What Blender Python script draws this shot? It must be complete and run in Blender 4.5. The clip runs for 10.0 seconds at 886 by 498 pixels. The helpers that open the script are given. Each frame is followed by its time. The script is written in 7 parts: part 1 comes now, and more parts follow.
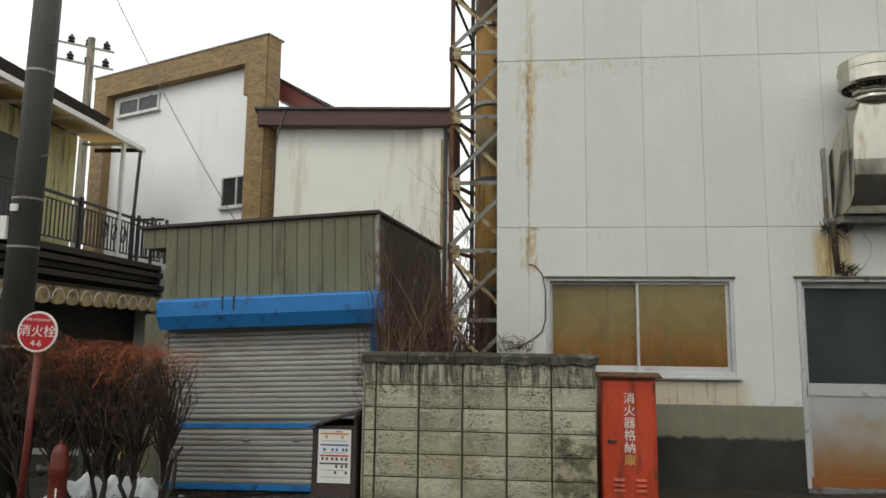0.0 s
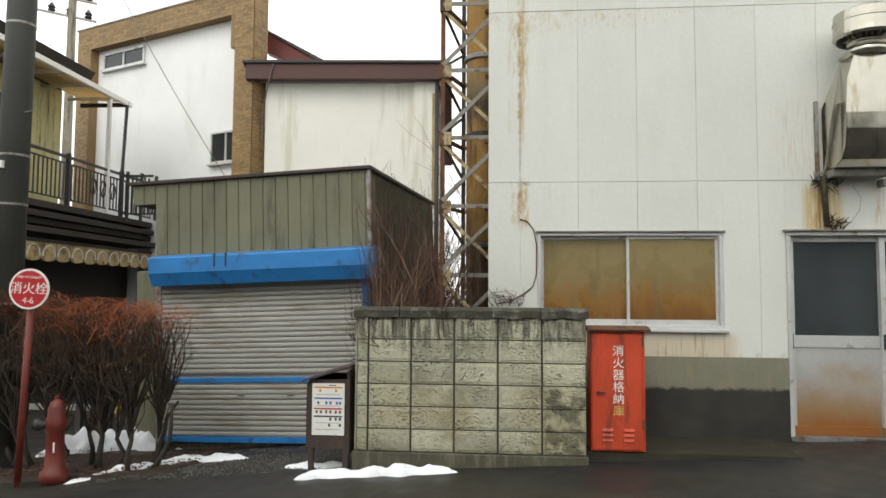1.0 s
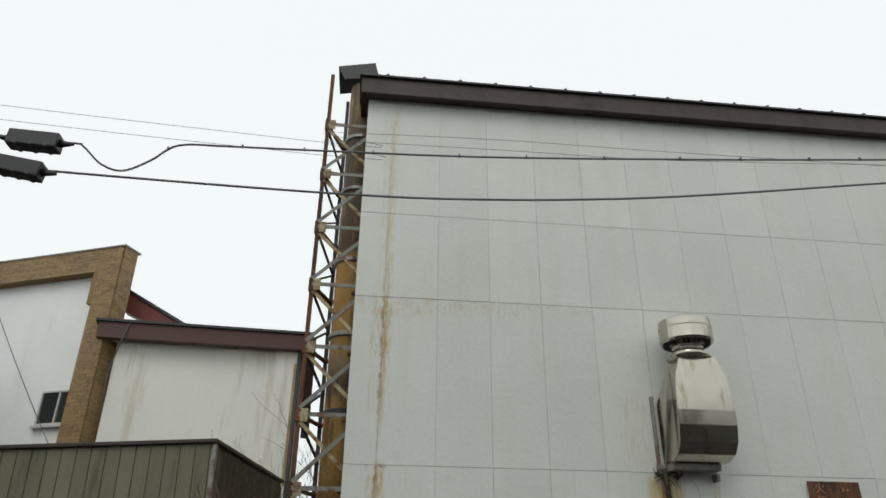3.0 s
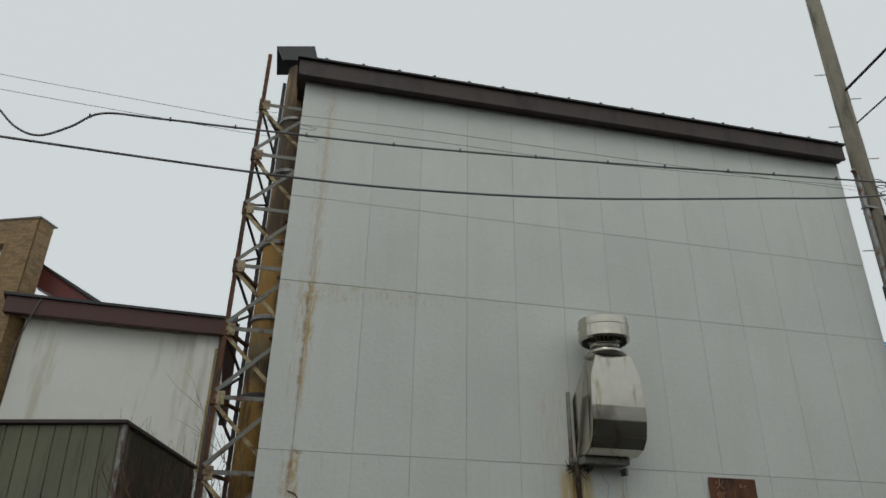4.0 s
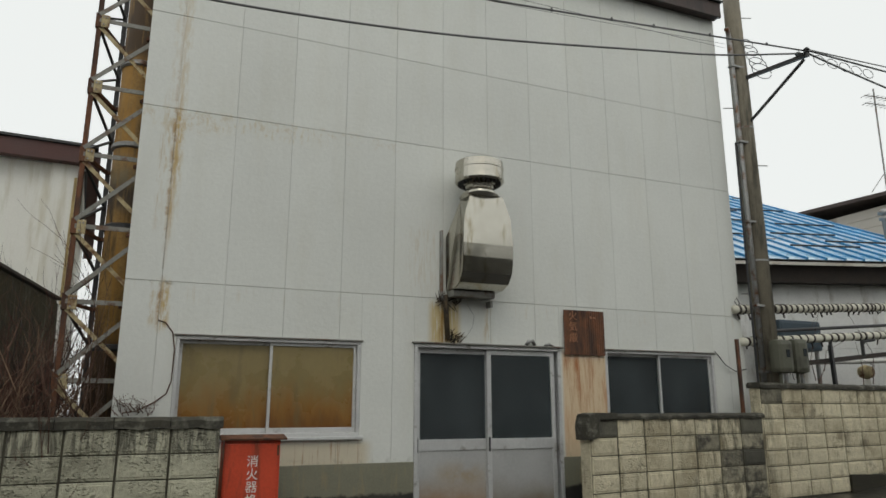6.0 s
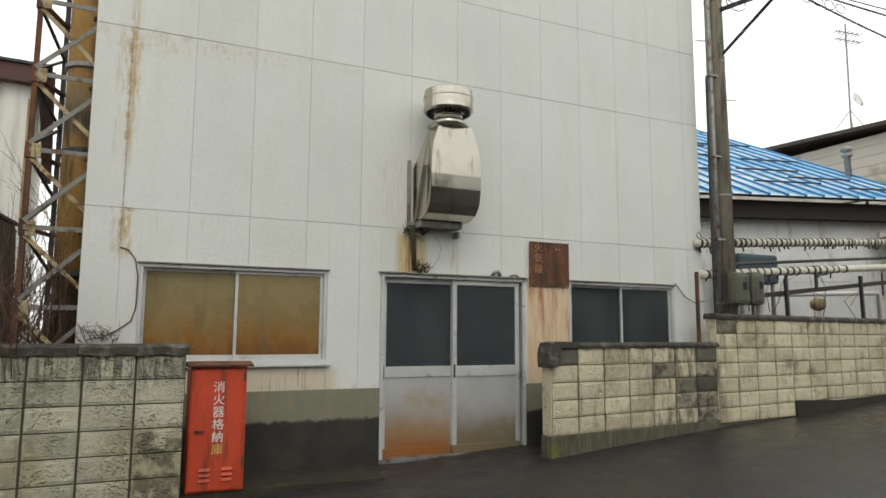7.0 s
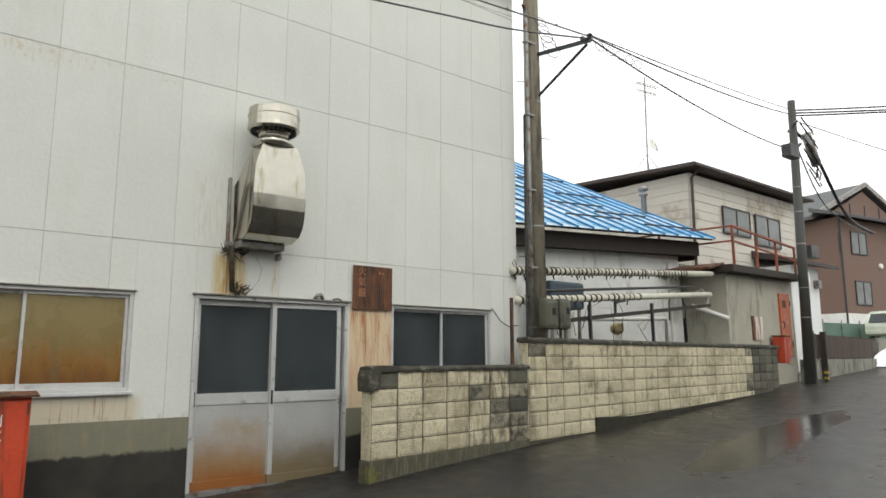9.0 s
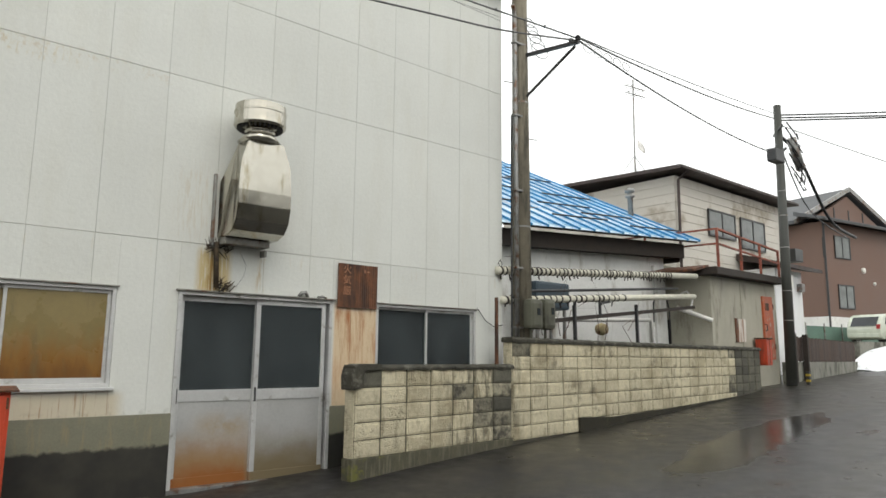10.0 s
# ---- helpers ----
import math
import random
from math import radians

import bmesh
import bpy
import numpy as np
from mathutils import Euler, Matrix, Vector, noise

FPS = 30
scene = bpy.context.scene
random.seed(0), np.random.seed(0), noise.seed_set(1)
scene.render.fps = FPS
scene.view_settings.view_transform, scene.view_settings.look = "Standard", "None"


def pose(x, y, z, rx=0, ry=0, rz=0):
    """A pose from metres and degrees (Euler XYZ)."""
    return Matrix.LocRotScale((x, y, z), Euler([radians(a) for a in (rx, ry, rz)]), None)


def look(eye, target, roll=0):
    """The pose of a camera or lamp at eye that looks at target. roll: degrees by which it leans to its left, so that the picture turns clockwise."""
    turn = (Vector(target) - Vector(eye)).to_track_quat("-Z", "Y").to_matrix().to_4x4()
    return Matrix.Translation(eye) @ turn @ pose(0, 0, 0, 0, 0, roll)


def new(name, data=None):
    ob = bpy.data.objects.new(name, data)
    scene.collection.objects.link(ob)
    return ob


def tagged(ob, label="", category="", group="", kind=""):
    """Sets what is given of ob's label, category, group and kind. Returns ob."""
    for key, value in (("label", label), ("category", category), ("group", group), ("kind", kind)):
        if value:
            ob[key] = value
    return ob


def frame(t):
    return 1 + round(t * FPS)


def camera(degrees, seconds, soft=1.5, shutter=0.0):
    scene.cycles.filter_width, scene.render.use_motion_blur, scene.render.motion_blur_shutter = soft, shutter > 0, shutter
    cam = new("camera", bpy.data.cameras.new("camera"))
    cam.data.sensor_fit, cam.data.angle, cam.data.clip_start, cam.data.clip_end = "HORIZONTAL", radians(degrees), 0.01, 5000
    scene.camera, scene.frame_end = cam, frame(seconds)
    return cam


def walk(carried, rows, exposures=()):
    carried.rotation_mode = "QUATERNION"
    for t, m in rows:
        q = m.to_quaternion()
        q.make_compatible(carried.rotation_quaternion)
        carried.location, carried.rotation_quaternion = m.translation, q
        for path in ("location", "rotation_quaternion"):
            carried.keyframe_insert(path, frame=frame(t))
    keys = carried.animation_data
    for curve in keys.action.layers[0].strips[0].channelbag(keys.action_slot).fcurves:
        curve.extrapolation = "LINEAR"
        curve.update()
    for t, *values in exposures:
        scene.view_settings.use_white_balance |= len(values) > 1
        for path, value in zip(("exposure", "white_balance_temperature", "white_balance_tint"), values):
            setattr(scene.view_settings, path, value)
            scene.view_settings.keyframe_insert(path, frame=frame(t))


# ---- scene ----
cam = camera(65.31, 10.0, soft=1.6)
PATH = [
    (0.0, look((-0.172, -7.208, 1.609), (-0.371, -5.234, 1.864), 0.67)),
    (0.5, look((-0.172, -7.211, 1.603), (-0.358, -5.226, 1.761), 0.11)),
    (1.0, look((-0.159, -7.209, 1.608), (-0.337, -5.221, 1.735), 0.35)),
    (1.5, look((-0.146, -7.215, 1.633), (-0.277, -5.237, 1.896), 0.47)),
    (2.0, look((-0.129, -7.231, 1.661), (-0.132, -5.298, 2.175), 0.28)),
    (2.5, look((-0.119, -7.250, 1.686), (0.016, -5.392, 2.415), -0.09)),
    (2.7, look((-0.129, -7.263, 1.698), (0.034, -5.443, 2.511), 0.11)),
    (3.8, look((-0.094, -7.253, 1.622), (0.223, -5.502, 2.535), 1.44)),
    (4.0, look((-0.070, -7.261, 1.621), (0.312, -5.498, 2.486), 1.18)),
    (4.5, look((-0.033, -7.261, 1.604), (0.502, -5.482, 2.346), 0.40)),
    (5.0, look((-0.037, -7.243, 1.584), (0.572, -5.444, 2.208), 0.18)),
    (6.5, look((-0.010, -7.261, 1.568), (0.796, -5.463, 1.913), 0.14)),
    (7.0, look((0.002, -7.265, 1.571), (0.846, -5.469, 1.815), 0.30)),
    (7.5, look((0.016, -7.272, 1.583), (0.937, -5.509, 1.796), -0.10)),
    (8.0, look((0.032, -7.302, 1.592), (1.091, -5.625, 1.853), -0.39)),
    (8.5, look((0.050, -7.308, 1.594), (1.229, -5.720, 1.890), -0.34)),
    (9.0, look((0.060, -7.319, 1.595), (1.311, -5.789, 1.902), -0.04)),
    (9.5, look((0.070, -7.335, 1.595), (1.340, -5.821, 1.901), 0.37)),
    (10.0, look((0.075, -7.351, 1.597), (1.353, -5.842, 1.901), 0.55)),
]
EXPOSURES = [(0.0, -0.19, 6700, 5), (0.5, 0.16, 6750, 5), (1.0, 0.3, 6750, 6), (1.5, 0.25, 6750, 7), (2.0, 0.12, 6700, 7), (2.5, -0.18, 6600, 7), (3.2, -0.6, 6450, 4), (4.0, -1.0, 6350, 4),
             (4.5, -0.95, 6350, 4), (5.0, -0.8, 6450, 5), (6.5, -0.37, 6700, 6), (7.0, -0.05, 6750, 7), (8.0, 0.12, 6700, 7), (10.0, 0.1, 6700, 7)]
walk(cam, PATH, EXPOSURES)

# ---- overcast winter sky ----
world = bpy.data.worlds.new("world")
scene.world = world
world.use_nodes = True
wt = world.node_tree
wt.nodes.clear()
sky = wt.nodes.new("ShaderNodeTexSky")
sky.sky_type, sky.sun_disc = "NISHITA", False
sky.sun_elevation, sky.sun_rotation, sky.dust_density = radians(42), radians(200), 4.0
cloud = wt.nodes.new("ShaderNodeMix")
cloud.data_type = "RGBA"
cloud.inputs["Factor"].default_value = 0.9
cloud.inputs["B"].default_value = (14.2, 14.4, 14.6, 1)
wt.links.new(sky.outputs["Color"], cloud.inputs["A"])
back = wt.nodes.new("ShaderNodeBackground")
back.inputs["Strength"].default_value = 0.1
wt.links.new(cloud.outputs["Result"], back.inputs["Color"])
wout = wt.nodes.new("ShaderNodeOutputWorld")
wt.links.new(back.outputs["Background"], wout.inputs["Surface"])
sun = new("sun", bpy.data.lights.new("sun", "SUN"))
sun.data.energy, sun.data.angle, sun.data.color = 0.6, radians(25), (1.0, 0.98, 0.95)
sun.matrix_world = look((-4, -10, 12), (0, 0, 0))

# ---- materials ----
def node(nt, kind, **sets):
    n = nt.nodes.new("ShaderNode" + kind)
    for k, v in sets.items():
        n.inputs[k.replace("_", " ")].default_value = v
    return n


def math_node(nt, op, a, b=None, clamp=False):
    n = nt.nodes.new("ShaderNodeMath")
    n.operation, n.use_clamp = op, clamp
    for i, v in enumerate((a, b)):
        if v is None:
            continue
        if isinstance(v, (int, float)):
            n.inputs[i].default_value = v
        else:
            nt.links.new(v, n.inputs[i])
    return n.outputs[0]


def ramp(nt, value, lo, hi, a=0.0, b=1.0):
    n = nt.nodes.new("ShaderNodeMapRange")
    n.interpolation_type = "SMOOTHSTEP"
    nt.links.new(value, n.inputs["Value"])
    for k, v in (("From Min", lo), ("From Max", hi), ("To Min", a), ("To Max", b)):
        n.inputs[k].default_value = v
    return n.outputs["Result"]


def blend(nt, fac, a, b, mode="MIX"):
    n = nt.nodes.new("ShaderNodeMix")
    n.data_type, n.blend_type = "RGBA", mode
    for key, v in (("Factor", fac), ("A", a), ("B", b)):
        if isinstance(v, (int, float)):
            n.inputs[key].default_value = v
        elif isinstance(v, tuple):
            n.inputs[key].default_value = (*v[:3], 1)
        else:
            nt.links.new(v, n.inputs[key])
    return n.outputs["Result"]


def noise_at(nt, vec, scale, detail=4.0, rough=0.6, stretch=None):
    if stretch:
        m = nt.nodes.new("ShaderNodeMapping")
        m.inputs["Scale"].default_value = stretch
        nt.links.new(vec, m.inputs["Vector"])
        vec = m.outputs["Vector"]
    n = node(nt, "TexNoise", Scale=scale, Detail=detail, Roughness=rough)
    nt.links.new(vec, n.inputs["Vector"])
    return n.outputs["Fac"]


MATS = {}


def surface(name, color, rough=0.8, metal=0.0, vary=0.15, fine=40.0, coarse=1.5, bump=0.15, dirt=None, dirt_amount=0.0,
            dirt_scale=3.0, stretch=(1, 1, 1), per_piece=0.0, per_island=0.0, extra=None, rough_vary=0.1, coat=0.0, local=False, wet=None, spec=0.5, depth=0.01, relief=None):
    """A worn material: grain, broad patches, a stain colour in streaks and patches, fine relief."""
    if name in MATS:
        return MATS[name]
    m = bpy.data.materials.new(name)
    m.use_nodes = True
    nt = m.node_tree
    b = nt.nodes["Principled BSDF"]
    if local:
        vec = nt.nodes.new("ShaderNodeTexCoord").outputs["Object"]
    else:
        vec = nt.nodes.new("ShaderNodeNewGeometry").outputs["Position"]
    g = noise_at(nt, vec, fine, 3.0, 0.7)
    c = noise_at(nt, vec, coarse, 5.0, 0.6)
    both = math_node(nt, "ADD", math_node(nt, "MULTIPLY", g, 0.4), math_node(nt, "MULTIPLY", c, 0.6))
    lo = tuple(max(0.0, v * (1 - vary)) for v in color)
    hi = tuple(min(1.0, v * (1 + vary)) for v in color)
    col = blend(nt, ramp(nt, both, 0.3, 0.7), lo, hi)
    if per_piece:
        r = nt.nodes.new("ShaderNodeObjectInfo").outputs["Random"]
        v = ramp(nt, r, 0, 1, 1 - per_piece, 1 + per_piece * 0.5)
        col = blend(nt, 1.0, col, _grey(nt, v), "MULTIPLY")
    if per_island:
        r = nt.nodes.new("ShaderNodeNewGeometry").outputs["Random Per Island"]
        v = ramp(nt, r, 0, 1, 1 - per_island, 1 + per_island * 0.5)
        col = blend(nt, 1.0, col, _grey(nt, v), "MULTIPLY")
    if dirt:
        d = noise_at(nt, vec, dirt_scale, 6.0, 0.65, stretch)
        mask = ramp(nt, d, 0.62 - dirt_amount * 0.4, 0.75 - dirt_amount * 0.2)
        col = blend(nt, mask, col, dirt)
    if extra:
        col = extra(nt, vec, col)
    nt.links.new(col, b.inputs["Base Color"])
    b.inputs["Metallic"].default_value = metal
    b.inputs["Specular IOR Level"].default_value = spec
    gloss = ramp(nt, c, 0.25, 0.75, max(0.02, rough - rough_vary), min(1, rough + rough_vary))
    film = wet(nt, vec) if wet else None
    if wet:                                                  # a film of water: smooth, and the grain drowned
        dry = math_node(nt, "SUBTRACT", 1.0, film)
        gloss = math_node(nt, "ADD", math_node(nt, "MULTIPLY", gloss, dry), math_node(nt, "MULTIPLY", film, 0.045))
    nt.links.new(gloss, b.inputs["Roughness"])
    if coat:
        b.inputs["Coat Weight"].default_value = coat
        b.inputs["Coat Roughness"].default_value = 0.15
    if bump:
        bp = node(nt, "Bump", Strength=bump, Distance=depth)
        if wet:
            nt.links.new(math_node(nt, "MULTIPLY", dry, bump), bp.inputs["Strength"])
        nt.links.new(math_node(nt, "SUBTRACT", both, relief(nt, vec)) if relief else both, bp.inputs["Height"])
        nt.links.new(bp.outputs["Normal"], b.inputs["Normal"])
    MATS[name] = m
    return m


def _grey(nt, v):
    n = nt.nodes.new("ShaderNodeCombineColor")
    for i in range(3):
        nt.links.new(v, n.inputs[i])
    return n.outputs[0]


# ---- mesh helpers ----
def box(bm, x0, x1, y0, y1, z0, z1, bevel=0.0):
    """An axis-aligned box, its edges eased by bevel."""
    v = [bm.verts.new((x, y, z)) for z in (z0, z1) for x, y in ((x0, y0), (x1, y0), (x1, y1), (x0, y1))]
    f = [bm.faces.new([v[i] for i in q]) for q in ((3, 2, 1, 0), (4, 5, 6, 7), (0, 1, 5, 4), (1, 2, 6, 5), (2, 3, 7, 6), (3, 0, 4, 7))]
    if bevel:
        edges = {e for q in f for e in q.edges}
        bmesh.ops.bevel(bm, geom=list(edges), offset=bevel, segments=2, affect="EDGES", profile=0.6)
    return v


def bar(bm, a, b, r, sides=8, r2=None):
    """A round bar from a to b."""
    a, b = Vector(a), Vector(b)
    d = b - a
    m = Matrix.Translation((a + b) / 2) @ d.to_track_quat("Z", "Y").to_matrix().to_4x4()
    bmesh.ops.create_cone(bm, cap_ends=True, segments=sides, radius1=r, radius2=r if r2 is None else r2, depth=d.length, matrix=m)


def beam(bm, a, b, w, h, up=(0, 0, 1)):
    """A square bar from a to b, w wide and h high."""
    a, b = Vector(a), Vector(b)
    d = (b - a).normalized()
    s = d.cross(Vector(up))
    s = (s if s.length > 1e-4 else d.cross(Vector((1, 0, 0)))).normalized()
    u = s.cross(d).normalized()
    v = [bm.verts.new(p + s * w / 2 * i + u * h / 2 * j) for p in (a, b) for i, j in ((-1, -1), (1, -1), (1, 1), (-1, 1))]
    for q in ((0, 1, 2, 3), (7, 6, 5, 4), (0, 4, 5, 1), (1, 5, 6, 2), (2, 6, 7, 3), (3, 7, 4, 0)):
        bm.faces.new([v[i] for i in q])


def prism(bm, pts, a, b, axis="x"):
    """A profile of (u, v) points drawn out from a to b along an axis."""
    def at(u, v, w):
        return {"x": (w, u, v), "y": (u, w, v), "z": (u, v, w)}[axis]
    p = [bm.verts.new(at(u, v, a)) for u, v in pts]
    q = [bm.verts.new(at(u, v, b)) for u, v in pts]
    n = len(pts)
    bm.faces.new(p), bm.faces.new(q[::-1])
    for i in range(n):
        bm.faces.new((p[i], q[i], q[(i + 1) % n], p[(i + 1) % n]))
    bmesh.ops.recalc_face_normals(bm, faces=bm.faces[:])


def lathe(bm, profile, sides=16, m=None):
    """A turned shape from (radius, height) pairs."""
    m = m or Matrix()
    rings = [[bm.verts.new(m @ Vector((r * math.cos(6.28318 * i / sides), r * math.sin(6.28318 * i / sides), z))) for i in range(sides)] for r, z in profile]
    for a, b in zip(rings, rings[1:]):
        for i in range(sides):
            bm.faces.new((a[i], a[(i + 1) % sides], b[(i + 1) % sides], b[i]))
    bm.faces.new(rings[0][::-1]), bm.faces.new(rings[-1])


def tube(bm, pts, r, sides=6):
    """A bent pipe or wire through points."""
    pts = [Vector(p) for p in pts]
    rings = []
    side = None
    for i, p in enumerate(pts):
        d = (pts[min(i + 1, len(pts) - 1)] - pts[max(i - 1, 0)]).normalized()
        if side is None:
            side = d.cross(Vector((0, 0, 1)))
            side = side if side.length > 0.05 else d.cross(Vector((1, 0, 0)))
        side = (side - d * side.dot(d)).normalized()
        up = side.cross(d)
        rr = r[i] if isinstance(r, (list, tuple)) else r
        rings.append([bm.verts.new(p + rr * (side * math.cos(6.28318 * k / sides) + up * math.sin(6.28318 * k / sides))) for k in range(sides)])
    for a, b in zip(rings, rings[1:]):
        for k in range(sides):
            bm.faces.new((a[k], a[(k + 1) % sides], b[(k + 1) % sides], b[k]))
    bm.faces.new(rings[0][::-1]), bm.faces.new(rings[-1])


def mesh_of(name, bm, material, smooth=False):
    me = bpy.data.meshes.new(name)
    bmesh.ops.recalc_face_normals(bm, faces=bm.faces[:]) if len(bm.faces) < 20000 else None
    bm.to_mesh(me)
    bm.free()
    me.materials.append(material)
    if smooth:
        me.polygons.foreach_set("use_smooth", [True] * len(me.polygons))
    return me


def part(name, bm, material, parent, label="", smooth=False):
    """ONE mesh object under a thing or under a part."""
    ob = new(name, bm if isinstance(bm, bpy.types.Mesh) else mesh_of(name, bm, material, smooth))
    ob.parent = parent
    return tagged(ob, label)


def thing(name, m, label, category, group="", kind=""):
    ob = new(name)
    ob.empty_display_size = 0.1
    ob.matrix_world = m
    ob.matrix_basis = m
    return tagged(ob, label, category, group, kind)


def solid(name, bm, material, label, category="", kind="", m=None, smooth=False, group=""):
    """A thing or piece of the setting that is one mesh."""
    ob = new(name, mesh_of(name, bm, material, smooth))
    if m is not None:
        ob.matrix_basis = m
    return tagged(ob, label, category, group, kind)


def B(*boxes, bevel=0.0):
    bm = bmesh.new()
    for b in boxes:
        box(bm, *b, bevel=bevel)
    return bm


def ground_z(x, y=-1.0):
    """Height of the street, which climbs along the facade and dips towards the shutter."""
    xs = (-60, -20, -8, -4.5, -1.5, 0.6, 2.7, 4.3, 5.2, 6.0, 7.2, 8.9, 10.0, 15.3, 18, 28, 40, 80)
    zs = (-0.9, -0.8, -0.45, -0.28, -0.02, 0.08, 0.17, 0.245, 0.295, 0.33, 0.375, 0.43, 0.475, 0.68, 0.86, 1.12, 1.5, 2.6)
    dip = min(1.0, max(0.0, (y + 0.5) / 1.1)) * min(1.0, max(0.0, (-1.75 - x) / 0.7)) * min(1.0, max(0.0, (x + 5.6) / 1.0))
    return float(np.interp(x, xs, zs)) - 0.11 * dip


def band(nt, v, a, b, soft=0.03):
    """1 between a and b, fading out over soft."""
    return math_node(nt, "MULTIPLY", ramp(nt, v, a - soft, a + soft), ramp(nt, v, b - soft, b + soft, 1.0, 0.0))


def axes_of(nt, vec):
    s = nt.nodes.new("ShaderNodeSeparateXYZ")
    nt.links.new(vec, s.inputs[0])
    return s.outputs[0], s.outputs[1], s.outputs[2]


def product(nt, *v):
    out = v[0]
    for w in v[1:]:
        out = math_node(nt, "MULTIPLY", out, w)
    return out


RUST, OCHRE, GRIME = (0.2, 0.085, 0.02), (0.43, 0.28, 0.08), (0.07, 0.055, 0.035)


def facade_stains(nt, vec, col):
    """Rust runs of the painted panels: along the first joint, under the duct, under the sill and under the rusty sheet."""
    x, y, z = axes_of(nt, vec)
    run = noise_at(nt, vec, 14.0, 5.0, 0.7, (3.0, 1.0, 0.22))
    spot = noise_at(nt, vec, 9.0, 6.0, 0.75)
    wash = noise_at(nt, vec, 1.1, 4.0, 0.6, (2.2, 1.0, 0.5))
    streaky = ramp(nt, run, 0.47, 0.62)
    col = blend(nt, product(nt, ramp(nt, wash, 0.45, 0.75), 0.16), col, (0.5, 0.47, 0.36))
    # first joint
    wander = math_node(nt, "ADD", x, math_node(nt, "MULTIPLY", noise_at(nt, vec, 1.6, 4.0, 0.6), 0.1))
    near = band(nt, wander, 0.045, 0.085, 0.028)
    strong = math_node(nt, "ADD", band(nt, z, 3.2, 4.62, 0.35), math_node(nt, "ADD", band(nt, z, 2.3, 2.74, 0.1), product(nt, band(nt, z, 4.6, 7.1, 0.3), 0.45)), True)
    col = blend(nt, product(nt, near, strong, ramp(nt, run, 0.36, 0.56), 0.85), col, OCHRE)
    col = blend(nt, product(nt, band(nt, x, -0.03, 0.0, 0.012), strong, ramp(nt, spot, 0.47, 0.58), 0.5), col, (0.38, 0.22, 0.07))
    col = blend(nt, product(nt, band(nt, x, -0.13, -0.1, 0.02), band(nt, z, 3.3, 4.6, 0.4), streaky, 0.55), col, OCHRE)
    col = blend(nt, product(nt, near, band(nt, z, 4.0, 4.62, 0.1), ramp(nt, spot, 0.48, 0.62), 0.55), col, (0.3, 0.15, 0.04))
    col = blend(nt, product(nt, band(nt, x, -0.2, 0.45, 0.2), band(nt, z, 4.35, 4.58, 0.06), ramp(nt, spot, 0.45, 0.65), 0.35), col, OCHRE)
    col = blend(nt, product(nt, band(nt, x, -0.15, 0.1, 0.05), band(nt, z, 2.735, 2.77, 0.012), ramp(nt, spot, 0.48, 0.6), 0.7), col, GRIME)
    gather = math_node(nt, "ADD", band(nt, z, 4.28, 4.56, 0.06), math_node(nt, "ADD", band(nt, z, 2.45, 2.74, 0.07), product(nt, band(nt, z, 3.4, 4.3, 0.4), 0.5)), True)
    col = blend(nt, product(nt, band(nt, wander, 0.03, 0.075, 0.02), gather, ramp(nt, spot, 0.42, 0.56), 0.55), col, (0.34, 0.18, 0.045))
    # ragged ochre fringes on both sides of the first joint, heaviest under the cross joints
    fringe = noise_at(nt, vec, 11.0, 6.0, 0.75, (2.2, 1.0, 0.55))
    fall = math_node(nt, "ADD", ramp(nt, z, 3.0, 4.55), product(nt, band(nt, z, 2.3, 2.76, 0.08), 0.9), True)
    below = product(nt, fall, math_node(nt, "ADD", ramp(nt, z, 4.62, 4.58), product(nt, ramp(nt, z, 4.6, 4.64), 0.35), True))
    col = blend(nt, product(nt, band(nt, x, 0.01, 0.085, 0.03), below, ramp(nt, fringe, 0.42, 0.58), 0.85), col, (0.47, 0.32, 0.09))
    col = blend(nt, product(nt, band(nt, x, -0.09, -0.04, 0.025), below, ramp(nt, fringe, 0.44, 0.6), 0.6), col, (0.46, 0.32, 0.1))
    col = blend(nt, product(nt, band(nt, x, -0.005, 0.005, 0.006), band(nt, z, 2.4, 4.55, 0.2), ramp(nt, spot, 0.4, 0.55), 0.5), col, (0.2, 0.11, 0.04))
    col = blend(nt, product(nt, band(nt, x, -0.25, 1.5, 0.3), band(nt, z, 4.4, 4.585, 0.05), ramp(nt, fringe, 0.5, 0.66), 0.5), col, (0.5, 0.37, 0.13))
    # drips under the upper cross joint
    drip = noise_at(nt, vec, 7.0, 5.0, 0.65, (2.6, 1.0, 0.2))
    col = blend(nt, product(nt, band(nt, x, -0.3, 2.5, 0.3), band(nt, z, 4.46, 4.6, 0.05), ramp(nt, spot, 0.5, 0.64), 0.3), col, OCHRE)
    col = blend(nt, product(nt, band(nt, x, -0.3, 7.4, 0.1), band(nt, z, 2.58, 2.74, 0.06), ramp(nt, drip, 0.56, 0.7), 0.25), col, OCHRE)
    # under the duct
    duct = band(nt, z, 2.24, 2.72, 0.07)
    col = blend(nt, product(nt, band(nt, x, 2.84, 3.2, 0.05), duct, ramp(nt, run, 0.3, 0.5), 0.85), col, (0.5, 0.37, 0.14))
    col = blend(nt, product(nt, band(nt, x, 2.95, 3.08, 0.03), duct, ramp(nt, run, 0.42, 0.56), 0.9), col, (0.3, 0.17, 0.04))
    col = blend(nt, product(nt, band(nt, x, 3.52, 3.6, 0.04), duct, streaky, 0.6), col, OCHRE)
    col = blend(nt, product(nt, band(nt, x, 2.6, 2.95, 0.15), band(nt, z, 2.8, 3.6, 0.2), streaky, 0.25), col, OCHRE)
